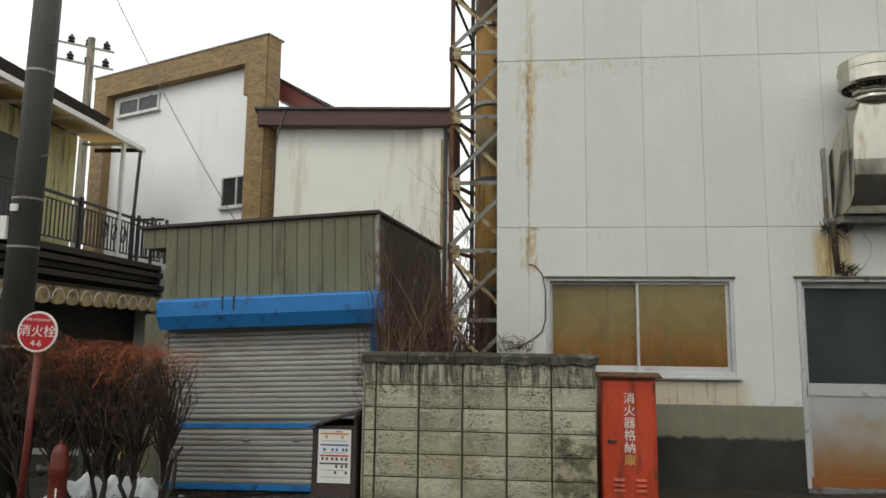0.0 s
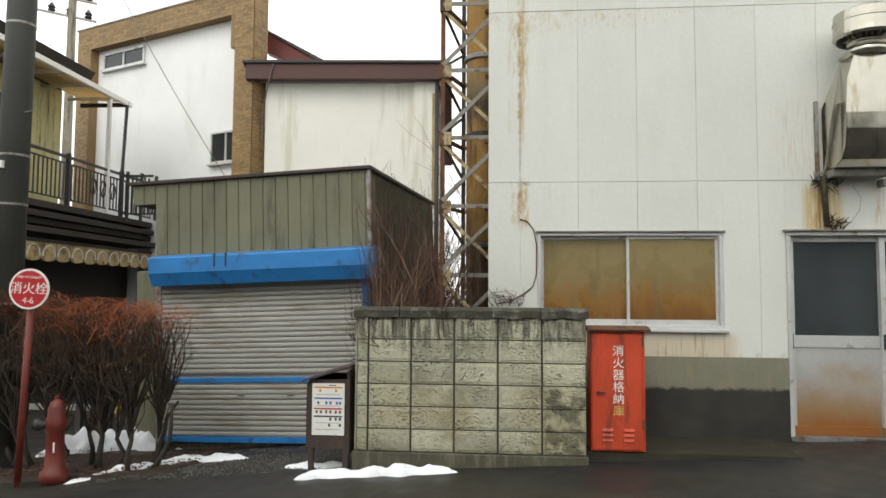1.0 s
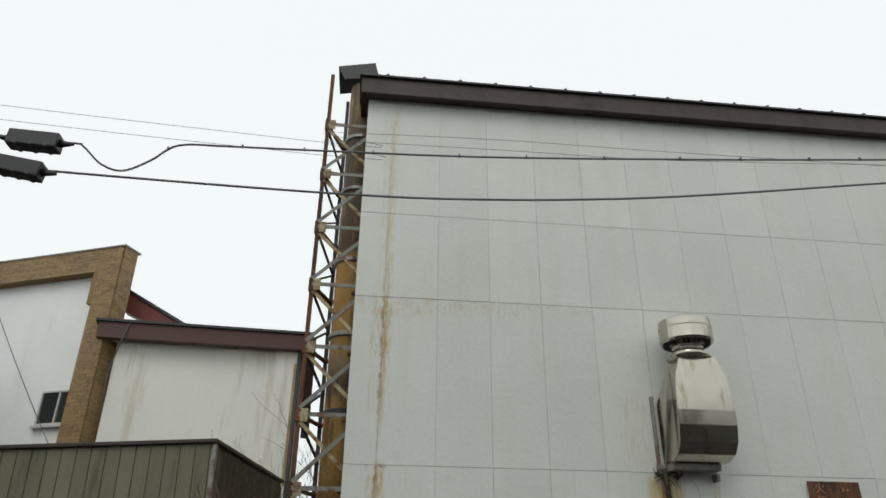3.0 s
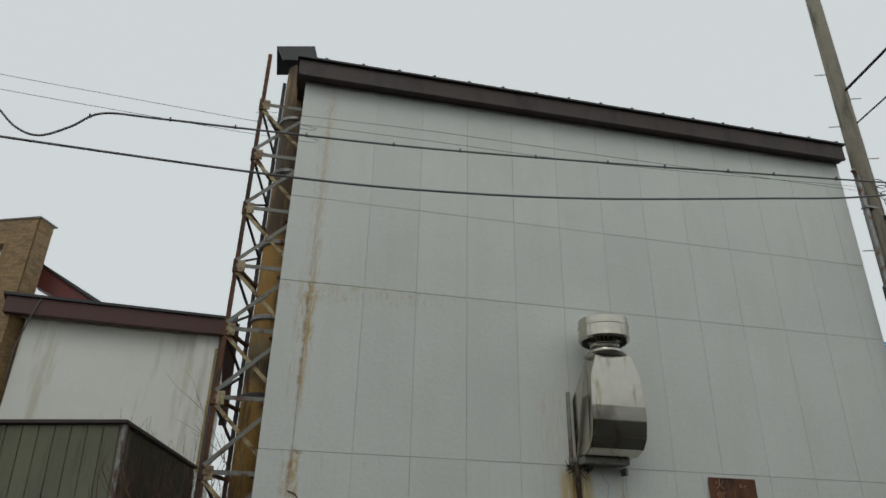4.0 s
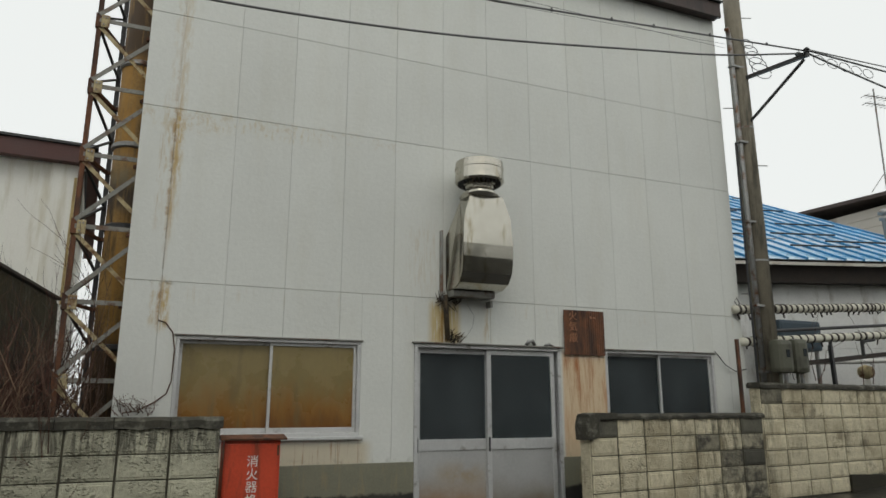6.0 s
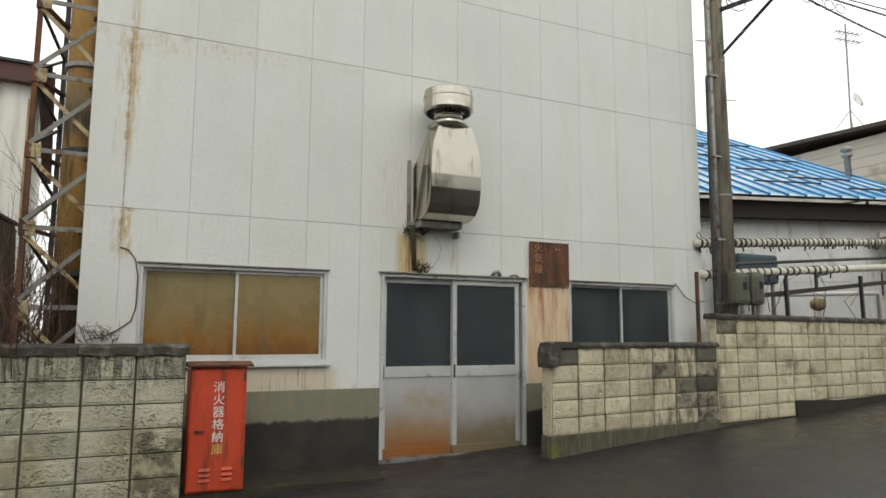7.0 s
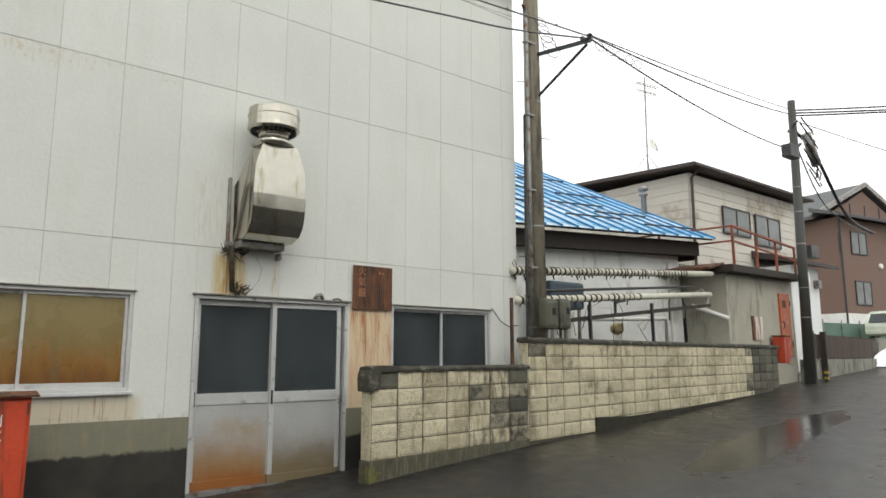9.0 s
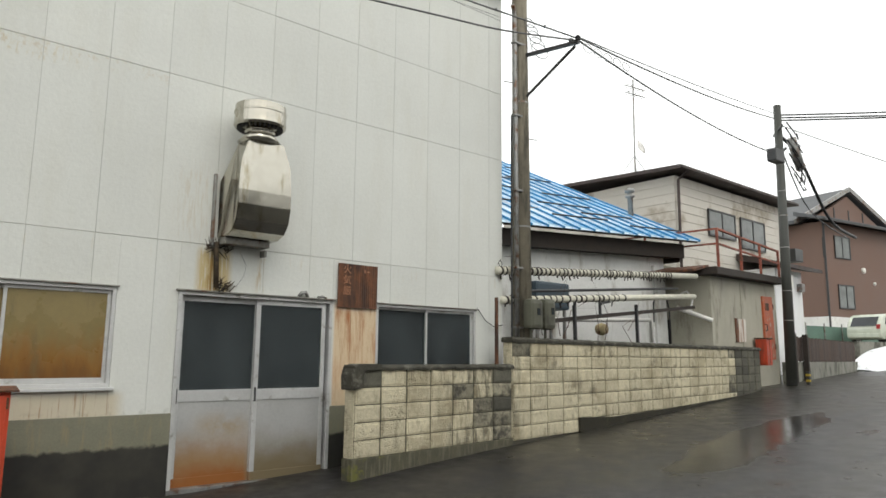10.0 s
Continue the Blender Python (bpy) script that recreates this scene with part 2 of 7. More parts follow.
    # under the sill
    sill = product(nt, band(nt, z, 0.9, 1.2, 0.05), band(nt, x, 0.2, 2.15, 0.08))
    col = blend(nt, product(nt, sill, 0.6), col, (0.55, 0.45, 0.27))
    col = blend(nt, product(nt, sill, ramp(nt, noise_at(nt, vec, 9.0, 4.0, 0.6, (2.6, 1.0, 0.12)), 0.54, 0.66), 0.85), col, (0.28, 0.13, 0.04))
    # under the rusty sheet
    sheet = product(nt, band(nt, x, 4.56, 5.19, 0.02), band(nt, z, 0.9, 2.2, 0.1))
    col = blend(nt, product(nt, sheet, 0.75), col, (0.66, 0.47, 0.25))
    col = blend(nt, product(nt, sheet, ramp(nt, noise_at(nt, vec, 6.0, 6.0, 0.7, (2.2, 1.0, 0.22)), 0.42, 0.66), ramp(nt, z, 1.0, 2.2, 0.3, 1.0)), col, (0.36, 0.12, 0.03))
    col = blend(nt, product(nt, band(nt, z, 0.97, 1.03, 0.03), ramp(nt, spot, 0.5, 0.6), 0.2), col, GRIME)
    return col


def dado_damp(nt, vec, col):
    """The damp line that climbs the cement dado."""
    x, y, z = axes_of(nt, vec)
    n = noise_at(nt, vec, 4.5, 5.0, 0.6)
    line = math_node(nt, "ADD", z, math_node(nt, "MULTIPLY", n, 0.16))
    col = blend(nt, product(nt, ramp(nt, noise_at(nt, vec, 7.0, 4.0, 0.6, (2, 1, 0.3)), 0.5, 0.68), 0.5), col, (0.3, 0.24, 0.13))
    low = blend(nt, ramp(nt, noise_at(nt, vec, 2.0, 5.0, 0.6), 0.35, 0.7), (0.022, 0.021, 0.018), (0.04, 0.037, 0.028))
    return blend(nt, ramp(nt, line, 0.77, 0.73), col, low)


def glass_rust(nt, vec, col):
    """Rust and mildew that crept up the frosted panes."""
    x, y, z = axes_of(nt, vec)
    n = noise_at(nt, vec, 5.0, 5.0, 0.6, (1.6, 1, 0.45))
    v = math_node(nt, "ADD", z, math_node(nt, "MULTIPLY", n, 0.6))
    col = blend(nt, product(nt, ramp(nt, v, 2.2, 1.75), 0.9), col, (0.24, 0.11, 0.022))
    col = blend(nt, product(nt, ramp(nt, v, 1.85, 1.6), 0.75), col, (0.13, 0.05, 0.012))
    m = noise_at(nt, vec, 3.0, 5.0, 0.7, (2.0, 1, 0.4))
    return blend(nt, product(nt, ramp(nt, m, 0.52, 0.68), 0.7), col, (0.16, 0.12, 0.055))


def door_rust(nt, vec, col):
    """Orange bloom low on the lower door panels."""
    x, y, z = axes_of(nt, vec)
    n = noise_at(nt, vec, 3.2, 5.0, 0.6)
    v = math_node(nt, "ADD", z, math_node(nt, "MULTIPLY", n, 0.34))
    left = ramp(nt, x, 3.62, 3.5, 0.16, 1.0)
    col = blend(nt, product(nt, ramp(nt, v, 1.02, 0.6), left, 0.85), col, (0.36, 0.19, 0.055))
    col = blend(nt, product(nt, ramp(nt, v, 0.66, 0.45), left, 0.8), col, (0.34, 0.11, 0.02))
    spot = band(nt, x, 3.0, 3.5, 0.25)
    col = blend(nt, product(nt, ramp(nt, x, 3.5, 3.6), ramp(nt, v, 0.95, 0.5), 0.85), col, (0.22, 0.165, 0.075))
    return blend(nt, product(nt, spot, band(nt, z, 0.72, 0.9, 0.14), ramp(nt, n, 0.34, 0.6), 0.75), col, (0.4, 0.25, 0.075))


def block_wear(nt, vec, col):
    """Algae and soot that run down from the coping, and a green foot."""
    x, y, z = axes_of(nt, vec)
    n = noise_at(nt, vec, 2.2, 6.0, 0.7)
    run = noise_at(nt, vec, 10.0, 5.0, 0.7, (2.0, 2.0, 0.25))
    top = product(nt, band(nt, z, 1.15, 1.45, 0.12), ramp(nt, run, 0.42, 0.58))
    col = blend(nt, product(nt, top, 0.75), col, (0.045, 0.042, 0.034))
    col = blend(nt, product(nt, ramp(nt, n, 0.5, 0.68), 0.6), col, (0.12, 0.115, 0.08))
    low = math_node(nt, "ADD", z, math_node(nt, "MULTIPLY", n, 0.3))
    col = blend(nt, product(nt, ramp(nt, noise_at(nt, vec, 1.3, 4.0, 0.6), 0.42, 0.62), ramp(nt, z, 1.0, 0.4), 0.55), col, (0.4, 0.35, 0.2))
    col = blend(nt, product(nt, chisel_pits(nt, vec), 0.3), col, (0.16, 0.155, 0.11))
    # one column next to the cabinet stays damp and mossy
    moss = product(nt, band(nt, x, 0.2, 0.62, 0.03), ramp(nt, z, 0.85, 0.7), ramp(nt, noise_at(nt, vec, 6.0, 5.0, 0.65), 0.38, 0.56))
    col = blend(nt, product(nt, moss, 0.8), col, (0.075, 0.07, 0.042))
    drip = product(nt, band(nt, x, -1.5, -0.9, 0.1), ramp(nt, z, 0.98, 1.3), ramp(nt, noise_at(nt, vec, 8.0, 4.0, 0.6, (2.4, 1.0, 0.2)), 0.56, 0.62))
    col = blend(nt, product(nt, drip, 0.85), col, (0.03, 0.026, 0.02))
    return blend(nt, product(nt, ramp(nt, low, 0.42, 0.2), 0.7), col, (0.09, 0.09, 0.045))


def chisel_pits(nt, vec):
    """Short horizontal chisel marks of the rock face, in loose patches."""
    x, y, z = axes_of(nt, vec)
    cut_marks = noise_at(nt, vec, 42.0, 0.5, 0.4, (0.9, 0.9, 1.5))
    patch = noise_at(nt, vec, 3.1, 3.0, 0.6)
    return product(nt, ramp(nt, cut_marks, 0.54, 0.7), ramp(nt, patch, 0.42, 0.62))


def pale_wear(nt, vec, col):
    """Soot that ran down the joints beside the taller wall, and a damp foot."""
    x, y, z = axes_of(nt, vec)
    run = noise_at(nt, vec, 5.0, 6.0, 0.7, (1.6, 1.6, 0.4))
    speck = noise_at(nt, vec, 34.0, 4.0, 0.7)
    col = blend(nt, product(nt, band(nt, x, 5.85, 7.3, 0.35), ramp(nt, run, 0.42, 0.6), 0.85), col, (0.075, 0.07, 0.048))
    col = blend(nt, product(nt, ramp(nt, noise_at(nt, vec, 1.7, 5.0, 0.65), 0.46, 0.66), 0.55), col, (0.27, 0.22, 0.13))
    col = blend(nt, product(nt, chisel_pits(nt, vec), 0.25), col, (0.26, 0.225, 0.15))
    top = product(nt, band(nt, z, 1.3, 1.44, 0.06), ramp(nt, noise_at(nt, vec, 12.0, 5.0, 0.7, (2.0, 2.0, 0.3)), 0.5, 0.62), ramp(nt, x, 7.1, 6.9))
    col = blend(nt, product(nt, top, 0.6), col, (0.1, 0.09, 0.065))
    col = blend(nt, product(nt, ramp(nt, run, 0.55, 0.66), 0.5), col, (0.2, 0.17, 0.11))
    return blend(nt, product(nt, ramp(nt, speck, 0.6, 0.7), 0.18), col, (0.25, 0.22, 0.15))


def road_wet(nt, vec, col):
    """Broad worn lanes in the asphalt."""
    n = noise_at(nt, vec, 0.5, 5.0, 0.6, (0.5, 1.4, 1.0))
    col = blend(nt, ramp(nt, n, 0.42, 0.6), col, (0.02, 0.019, 0.019))
    return blend(nt, product(nt, ramp(nt, noise_at(nt, vec, 160.0, 2.0, 0.8), 0.64, 0.74), 0.25), col, (0.1, 0.09, 0.08))


facade_paint = surface("cream_white_facade_paint", (0.67, 0.68, 0.64), 0.55, vary=0.05, fine=22, coarse=0.9, bump=0.75, extra=facade_stains, per_piece=0.03)
dado_mat = surface("damp_cement_dado", (0.2, 0.195, 0.14), 0.7, vary=0.14, fine=60, coarse=2.2, bump=0.2, extra=dado_damp)
concrete = surface("weathered_concrete", (0.26, 0.255, 0.22), 0.85, vary=0.22, fine=70, coarse=2.0, bump=0.35, dirt=(0.06, 0.06, 0.045), dirt_amount=0.45, dirt_scale=2.5, stretch=(1.5, 1.5, 0.5))
damp_concrete = surface("damp_dark_concrete", (0.034, 0.031, 0.022), 0.75, spec=0.2, vary=0.25, fine=60, coarse=2.5, bump=0.3, dirt=(0.065, 0.062, 0.035), dirt_amount=0.2, dirt_scale=4)
tower_grey = surface("dull_grey_angle_iron", (0.24, 0.235, 0.21), 0.65, metal=0.3, vary=0.25, fine=40, coarse=4, dirt=(0.13, 0.06, 0.03), dirt_amount=0.3, dirt_scale=6)
def foot_moss(nt, vec, col):
    """Pale lime runs and yellow-green moss on the damp foot."""
    x, y, z = axes_of(nt, vec)
    n = noise_at(nt, vec, 4.0, 5.0, 0.65)
    run = noise_at(nt, vec, 9.0, 4.0, 0.6, (2.0, 2.0, 0.3))
    col = blend(nt, product(nt, ramp(nt, run, 0.5, 0.64), 0.6), col, (0.17, 0.155, 0.11))
    return blend(nt, product(nt, ramp(nt, n, 0.5, 0.6), band(nt, x, 4.3, 4.8, 0.15), 0.85), col, (0.16, 0.16, 0.025))


mossy_foot = surface("mossy_damp_concrete", (0.075, 0.07, 0.045), 0.85, vary=0.35, fine=50, coarse=3.5, bump=0.4, extra=foot_moss)
coping_mat = surface("mossy_dark_coping", (0.052, 0.048, 0.036), 0.9, vary=0.45, fine=50, coarse=6, bump=0.5, dirt=(0.17, 0.165, 0.13), dirt_amount=0.3, dirt_scale=7)
block_mat = surface("buff_rockfaced_block", (0.44, 0.425, 0.32), 0.9, vary=0.16, fine=46, coarse=22, bump=1.0, depth=0.018, per_piece=0.2, extra=block_wear, relief=chisel_pits)
block_pale = surface("pale_rockfaced_block", (0.6, 0.54, 0.385), 0.9, vary=0.14, fine=50, coarse=20, bump=0.9, depth=0.012, per_piece=0.12, extra=pale_wear, relief=chisel_pits, dirt=(0.24, 0.21, 0.15), dirt_amount=0.2, dirt_scale=3.0)
block_dark = surface("sooty_block", (0.095, 0.09, 0.068), 0.85, vary=0.4, fine=60, coarse=5, bump=0.5, per_piece=0.4)
mortar = surface("dark_mortar", (0.065, 0.06, 0.043), 0.95, vary=0.25, fine=60, coarse=4, bump=0.3)
brown_paint = surface("brown_fascia_paint", (0.055, 0.036, 0.031), 0.6, vary=0.2, fine=20, coarse=1.5, dirt=(0.03, 0.022, 0.02), dirt_amount=0.4, stretch=(1, 1, 0.3))
dark_metal = surface("dark_painted_metal", (0.035, 0.035, 0.036), 0.5, vary=0.25)
alu = surface("dull_aluminium", (0.62, 0.62, 0.61), 0.42, metal=0.35, vary=0.1, fine=30, coarse=3, bump=0.05, dirt=(0.22, 0.2, 0.16), dirt_amount=0.15, dirt_scale=5)
door_panel = surface("stained_aluminium_panel", (0.5, 0.5, 0.49), 0.5, metal=0.35, vary=0.1, fine=30, coarse=2, bump=0.05, extra=door_rust)
frosted = surface("stained_frosted_glass", (0.25, 0.195, 0.085), 0.3, vary=0.12, fine=30, coarse=2.5, bump=0.08, extra=glass_rust, coat=0.12)
steel = surface("stainless_duct", (0.5, 0.475, 0.41), 0.2, metal=1.0, vary=0.08, fine=6, coarse=2.0, bump=0.05, dirt=(0.34, 0.3, 0.21), dirt_amount=0.2, dirt_scale=3, stretch=(2, 2, 0.5), rough_vary=0.1)
galv = surface("galvanised_steel", (0.3, 0.3, 0.29), 0.5, metal=0.7, vary=0.25, fine=40, coarse=4, dirt=(0.16, 0.07, 0.03), dirt_amount=0.35, dirt_scale=6)
rust_metal = surface("rusted_steel", (0.15, 0.062, 0.03), 0.85, vary=0.4, fine=50, coarse=5, bump=0.4, dirt=(0.05, 0.028, 0.02), dirt_amount=0.5, dirt_scale=4, stretch=(2, 2, 0.4))
rust_pale = surface("pale_flaking_angle_iron", (0.45, 0.37, 0.21), 0.8, vary=0.25, fine=60, coarse=8, bump=0.3, dirt=(0.15, 0.07, 0.03), dirt_amount=0.45, dirt_scale=9)
def flue_patches(nt, vec, col):
    """Orange rust, olive scale and black soot in ragged lengths down the flue."""
    x, y, z = axes_of(nt, vec)
    length = noise_at(nt, vec, 0.9, 3.0, 0.6, (0.4, 0.4, 1.0))
    run = noise_at(nt, vec, 7.0, 5.0, 0.7, (2.0, 2.0, 0.18))
    col = blend(nt, product(nt, ramp(nt, run, 0.42, 0.58), 0.7), col, (0.42, 0.22, 0.045))
    col = blend(nt, product(nt, ramp(nt, length, 0.52, 0.6), ramp(nt, run, 0.3, 0.55), 0.8), col, (0.22, 0.2, 0.13))
    soot = band(nt, z, 3.55, 3.85, 0.12)
    for a, b in ((1.3, 2.2), (5.3, 8.2)):
        soot = math_node(nt, "ADD", soot, band(nt, z, a, b, 0.12), True)
    return blend(nt, product(nt, soot, ramp(nt, run, 0.22, 0.5), 0.9), col, (0.05, 0.035, 0.026))


flue_mat = surface("rusting_brown_flue", (0.33, 0.2, 0.065), 0.75, vary=0.35, fine=30, coarse=3, bump=0.3, dirt=(0.045, 0.03, 0.02), dirt_amount=0.25, dirt_scale=3, stretch=(2, 2, 0.25), extra=flue_patches)
red_paint = surface("faded_red_paint", (0.52, 0.06, 0.022), 0.5, vary=0.18, fine=40, coarse=3, bump=0.1, dirt=(0.2, 0.04, 0.018), dirt_amount=0.4, dirt_scale=5, stretch=(2, 2, 0.3))
white_paint = surface("white_sign_paint", (0.78, 0.76, 0.72), 0.6, vary=0.08)
snow_mat = surface("old_snow", (0.82, 0.84, 0.87), 0.7, vary=0.07, fine=30, coarse=5, bump=0.5, dirt=(0.3, 0.29, 0.27), dirt_amount=0.12, dirt_scale=5)
twig_mat = surface("bare_brown_twigs", (0.11, 0.06, 0.04), 0.85, vary=0.3, per_island=0.4)
twig_red = surface("reddish_hedge_twigs", (0.29, 0.082, 0.028), 0.85, vary=0.3, per_island=0.4)
bark_mat = surface("dark_bark", (0.045, 0.036, 0.03), 0.9, vary=0.3, bump=0.5)
cable_mat = surface("grey_cable", (0.12, 0.12, 0.12), 0.6, vary=0.15)
cable_dark = surface("black_cable", (0.02, 0.02, 0.022), 0.5, vary=0.2)
pole_conc = surface("grey_concrete_pole", (0.22, 0.195, 0.145), 0.8, vary=0.2, fine=60, coarse=3, bump=0.2, dirt=(0.07, 0.065, 0.05), dirt_amount=0.4, dirt_scale=3, stretch=(2, 2, 0.3))
pole_dark = surface("dark_wrapped_pole", (0.05, 0.052, 0.045), 0.6, vary=0.2, fine=40, coarse=3, bump=0.15)
def road_film(nt, vec):
    """Standing rain in the shallow ruts of the street."""
    x, y, z = axes_of(nt, vec)
    n = noise_at(nt, vec, 0.55, 3.0, 0.45, (0.5, 1.5, 1.0))
    across = math_node(nt, "SUBTRACT", y, math_node(nt, "MULTIPLY", x, 0.17))
    rut = product(nt, band(nt, across, -4.8, -3.8, 0.5), band(nt, x, 7.0, 14.0, 2.0))
    a = ramp(nt, math_node(nt, "ADD", n, math_node(nt, "MULTIPLY", rut, 0.5)), 0.62, 0.98, 0.0, 0.72)
    damp = math_node(nt, "ADD", math_node(nt, "MULTIPLY", ramp(nt, n, 0.35, 0.75), 0.2), 0.25)
    return math_node(nt, "MAXIMUM", a, math_node(nt, "MULTIPLY", ramp(nt, x, 3.5, 7.5), damp))


asphalt = surface("wet_asphalt", (0.0265, 0.0245, 0.0185), 0.5, spec=0.36, vary=0.25, fine=220, coarse=3.0, bump=0.09, extra=road_wet, rough_vary=0.14, wet=road_film)


def clear_glass(name, tint, rough=0.03, clear=1.0):
    m = bpy.data.materials.new(name)
    m.use_nodes = True
    b = m.node_tree.nodes["Principled BSDF"]
    nt = m.node_tree
    pos = nt.nodes.new("ShaderNodeNewGeometry").outputs["Position"]
    dust = ramp(nt, noise_at(nt, pos, 1.6, 4.0, 0.6, (1.6, 1.0, 0.7)), 0.3, 0.7)
    nt.links.new(blend(nt, dust, tuple(v * 0.75 for v in tint), tuple(v * 1.2 for v in tint)), b.inputs["Base Color"])
    b.inputs["Transmission Weight"].default_value = clear
    b.inputs["Roughness"].default_value = rough
    b.inputs["IOR"].default_value = 1.45
    return m


glass = clear_glass("dusty_dark_glass", (0.1, 0.118, 0.125), 0.16, 0.55)


def writing(name, text, size, m, material, parent, spacing=1.0):
    """Raised or painted characters as a thin mesh."""
    cu = bpy.data.curves.new(name, "FONT")
    cu.body, cu.size, cu.extrude, cu.align_x, cu.align_y, cu.space_line, cu.offset = text, size, 0.0015, "CENTER", "CENTER", spacing, 0.0
    ob = bpy.data.objects.new(name, cu)
    scene.collection.objects.link(ob)
    bpy.context.view_layer.update()
    me = bpy.data.meshes.new_from_object(ob.evaluated_get(bpy.context.evaluated_depsgraph_get()))
    bpy.data.objects.remove(ob)
    me.name = name
    me.materials.clear()
    me.materials.append(material)
    ob = new(name, me)
    ob.parent = parent
    ob.matrix_basis = m
    return ob

# ---- ground ----
def build_ground():
    bm = bmesh.new()
    xs = [-400, -60, -20] + [-8 + 0.5 * i for i in range(100)] + [50, 80, 400]
    ys = [-300, -60, -30, -15, -10] + [-8 + 0.5 * i for i in range(30)] + [8, 10, 14, 20, 30, 60, 400]
    def zz(x, y):
        z = ground_z(x, y)
        if -8 < x < 42 and -8 < y < 6:
            z += 0.012 * noise.noise((x * 0.5, y * 0.7, 0.0))
        return z
    grid = [[bm.verts.new((x, y, zz(x, y))) for x in xs] for y in ys]
    for a, b in zip(grid, grid[1:]):
        for i in range(len(xs) - 1):
            bm.faces.new((a[i], a[i + 1], b[i + 1], b[i]))
    ob = solid("ground", bm, asphalt, "wet dark asphalt street that climbs along the facade", kind="structure", smooth=True)
    return ob


build_ground()


def cut(rects, hole):
    """Rectangles (x0, x1, z0, z1) with a hole taken out of them."""
    out = []
    a, b, c, d = hole
    for x0, x1, z0, z1 in rects:
        if a >= x1 or b <= x0 or c >= z1 or d <= z0:
            out.append((x0, x1, z0, z1))
            continue
        if x0 < a:
            out.append((x0, a, z0, z1))
        if b < x1:
            out.append((b, x1, z0, z1))
        m0, m1 = max(x0, a), min(x1, b)
        if z0 < c:
            out.append((m0, m1, z0, c))
        if d < z1:
            out.append((m0, m1, d, z1))
    return [r for r in out if r[1] - r[0] > 0.01 and r[3] - r[2] > 0.01]


# ---- the white factory building ----
joint_mat = surface("grey_joint_sealant", (0.66, 0.65, 0.6), 0.8, vary=0.2)
WIN1, DOOR, WIN3 = (0.18, 2.042, 1.262, 2.24), (2.655, 4.53, 0.20, 2.245), (5.19, 6.93, 1.25, 2.245)
X0, X1, TOP = -0.33, 7.48, 7.34
ROWS = (0.98, 2.765, 4.59, 5.66, TOP)
factory = thing("factory_building", Matrix(), "tall cream-white panelled factory building with rust-stained joints", "building")


def build_factory():
    rects = [(X0, X1, -0.4, TOP)]
    for h in (WIN1, DOOR, WIN3):
        rects = cut(rects, h)
    for x0, x1, z0, z1 in rects:
        wall = part("front_wall", B((x0, x1, 0.012, 0.15, z0, z1)), joint_mat, factory)
    part("side_wall", B((-0.02, 0.13, 0.15, 11, -0.4, TOP)), facade_paint, factory)
    part("side_wall", B((7.35, 7.47, 0.15, 11, -0.4, TOP)), facade_paint, factory)
    part("rear_wall", B((0.13, 7.35, 10.85, 11, -0.4, TOP)), facade_paint, factory)
    part("inner_floor", B((0.13, 7.35, 0.15, 10.85, 0.1, 0.2)), concrete, factory)
    part("inner_wall", B((0.13, 7.35, 4.0, 4.1, 0.2, 3.2)), concrete, factory)
    part("inner_ceiling", B((0.13, 7.35, 0.15, 4.0, 3.2, 3.3)), concrete, factory)
    # painted wall panels, each with an eased edge and a recessed joint
    cols = [X0, 0.0] + [0.6 * i for i in range(1, 13)] + [X1]
    for z0, z1 in zip(ROWS, ROWS[1:]):
        for x0, x1 in zip(cols, cols[1:]):
            rs = [(x0 + 0.0012, x1 - 0.0012, z0 + 0.0025, z1 - 0.0025)]
            for h in (WIN1, DOOR, WIN3):
                rs = cut(rs, (h[0] - 0.002, h[1] + 0.002, h[2] - 0.002, h[3] + 0.002))
            for a, b, c, d in rs:
                part("panel", B((a, b, random.uniform(-0.001, 0.001), 0.014, c, d), bevel=0.0025), facade_paint, wall)
    # cement dado
    for a, b in ((X0, DOOR[0]), (DOOR[1], X1)):
        bm = B((a, b, -0.012, 0.011, -0.4, 0.982), bevel=0.006)
        part("dado", bm, dado_mat, factory, "damp grey cement dado")
    # roof
    bm = bmesh.new()
    box(bm, X0 - 0.1, X1 + 0.02, -0.16, -0.002, TOP - 0.02, TOP + 0.205, bevel=0.01)
    box(bm, X0 - 0.1, X1 + 0.02, -0.002, 11.1, TOP + 0.003, TOP + 0.205)
    roof = part("roof", bm, brown_paint, factory, "dark brown sheet metal roof with a deep fascia")
    part("drip_edge", B((X0 - 0.13, X1 + 0.05, -0.2, 11.1, TOP + 0.206, TOP + 0.235), bevel=0.006), dark_metal, roof)
    part("soffit_trim", B((X0 - 0.08, X1 + 0.01, -0.172, -0.13, TOP - 0.045, TOP - 0.005), bevel=0.004), brown_paint, roof)
    stop = mesh_of("snow_stop", B((-0.02, 0.02, -0.05, 0.05, 0, 0.05), bevel=0.006), dark_metal)
    for i in range(17):
        ob = part("snow_stop", stop, dark_metal, roof)
        ob.location = (-0.1 + 0.47 * i, -0.12, TOP + 0.232)
    return wall


FRONT = build_factory()


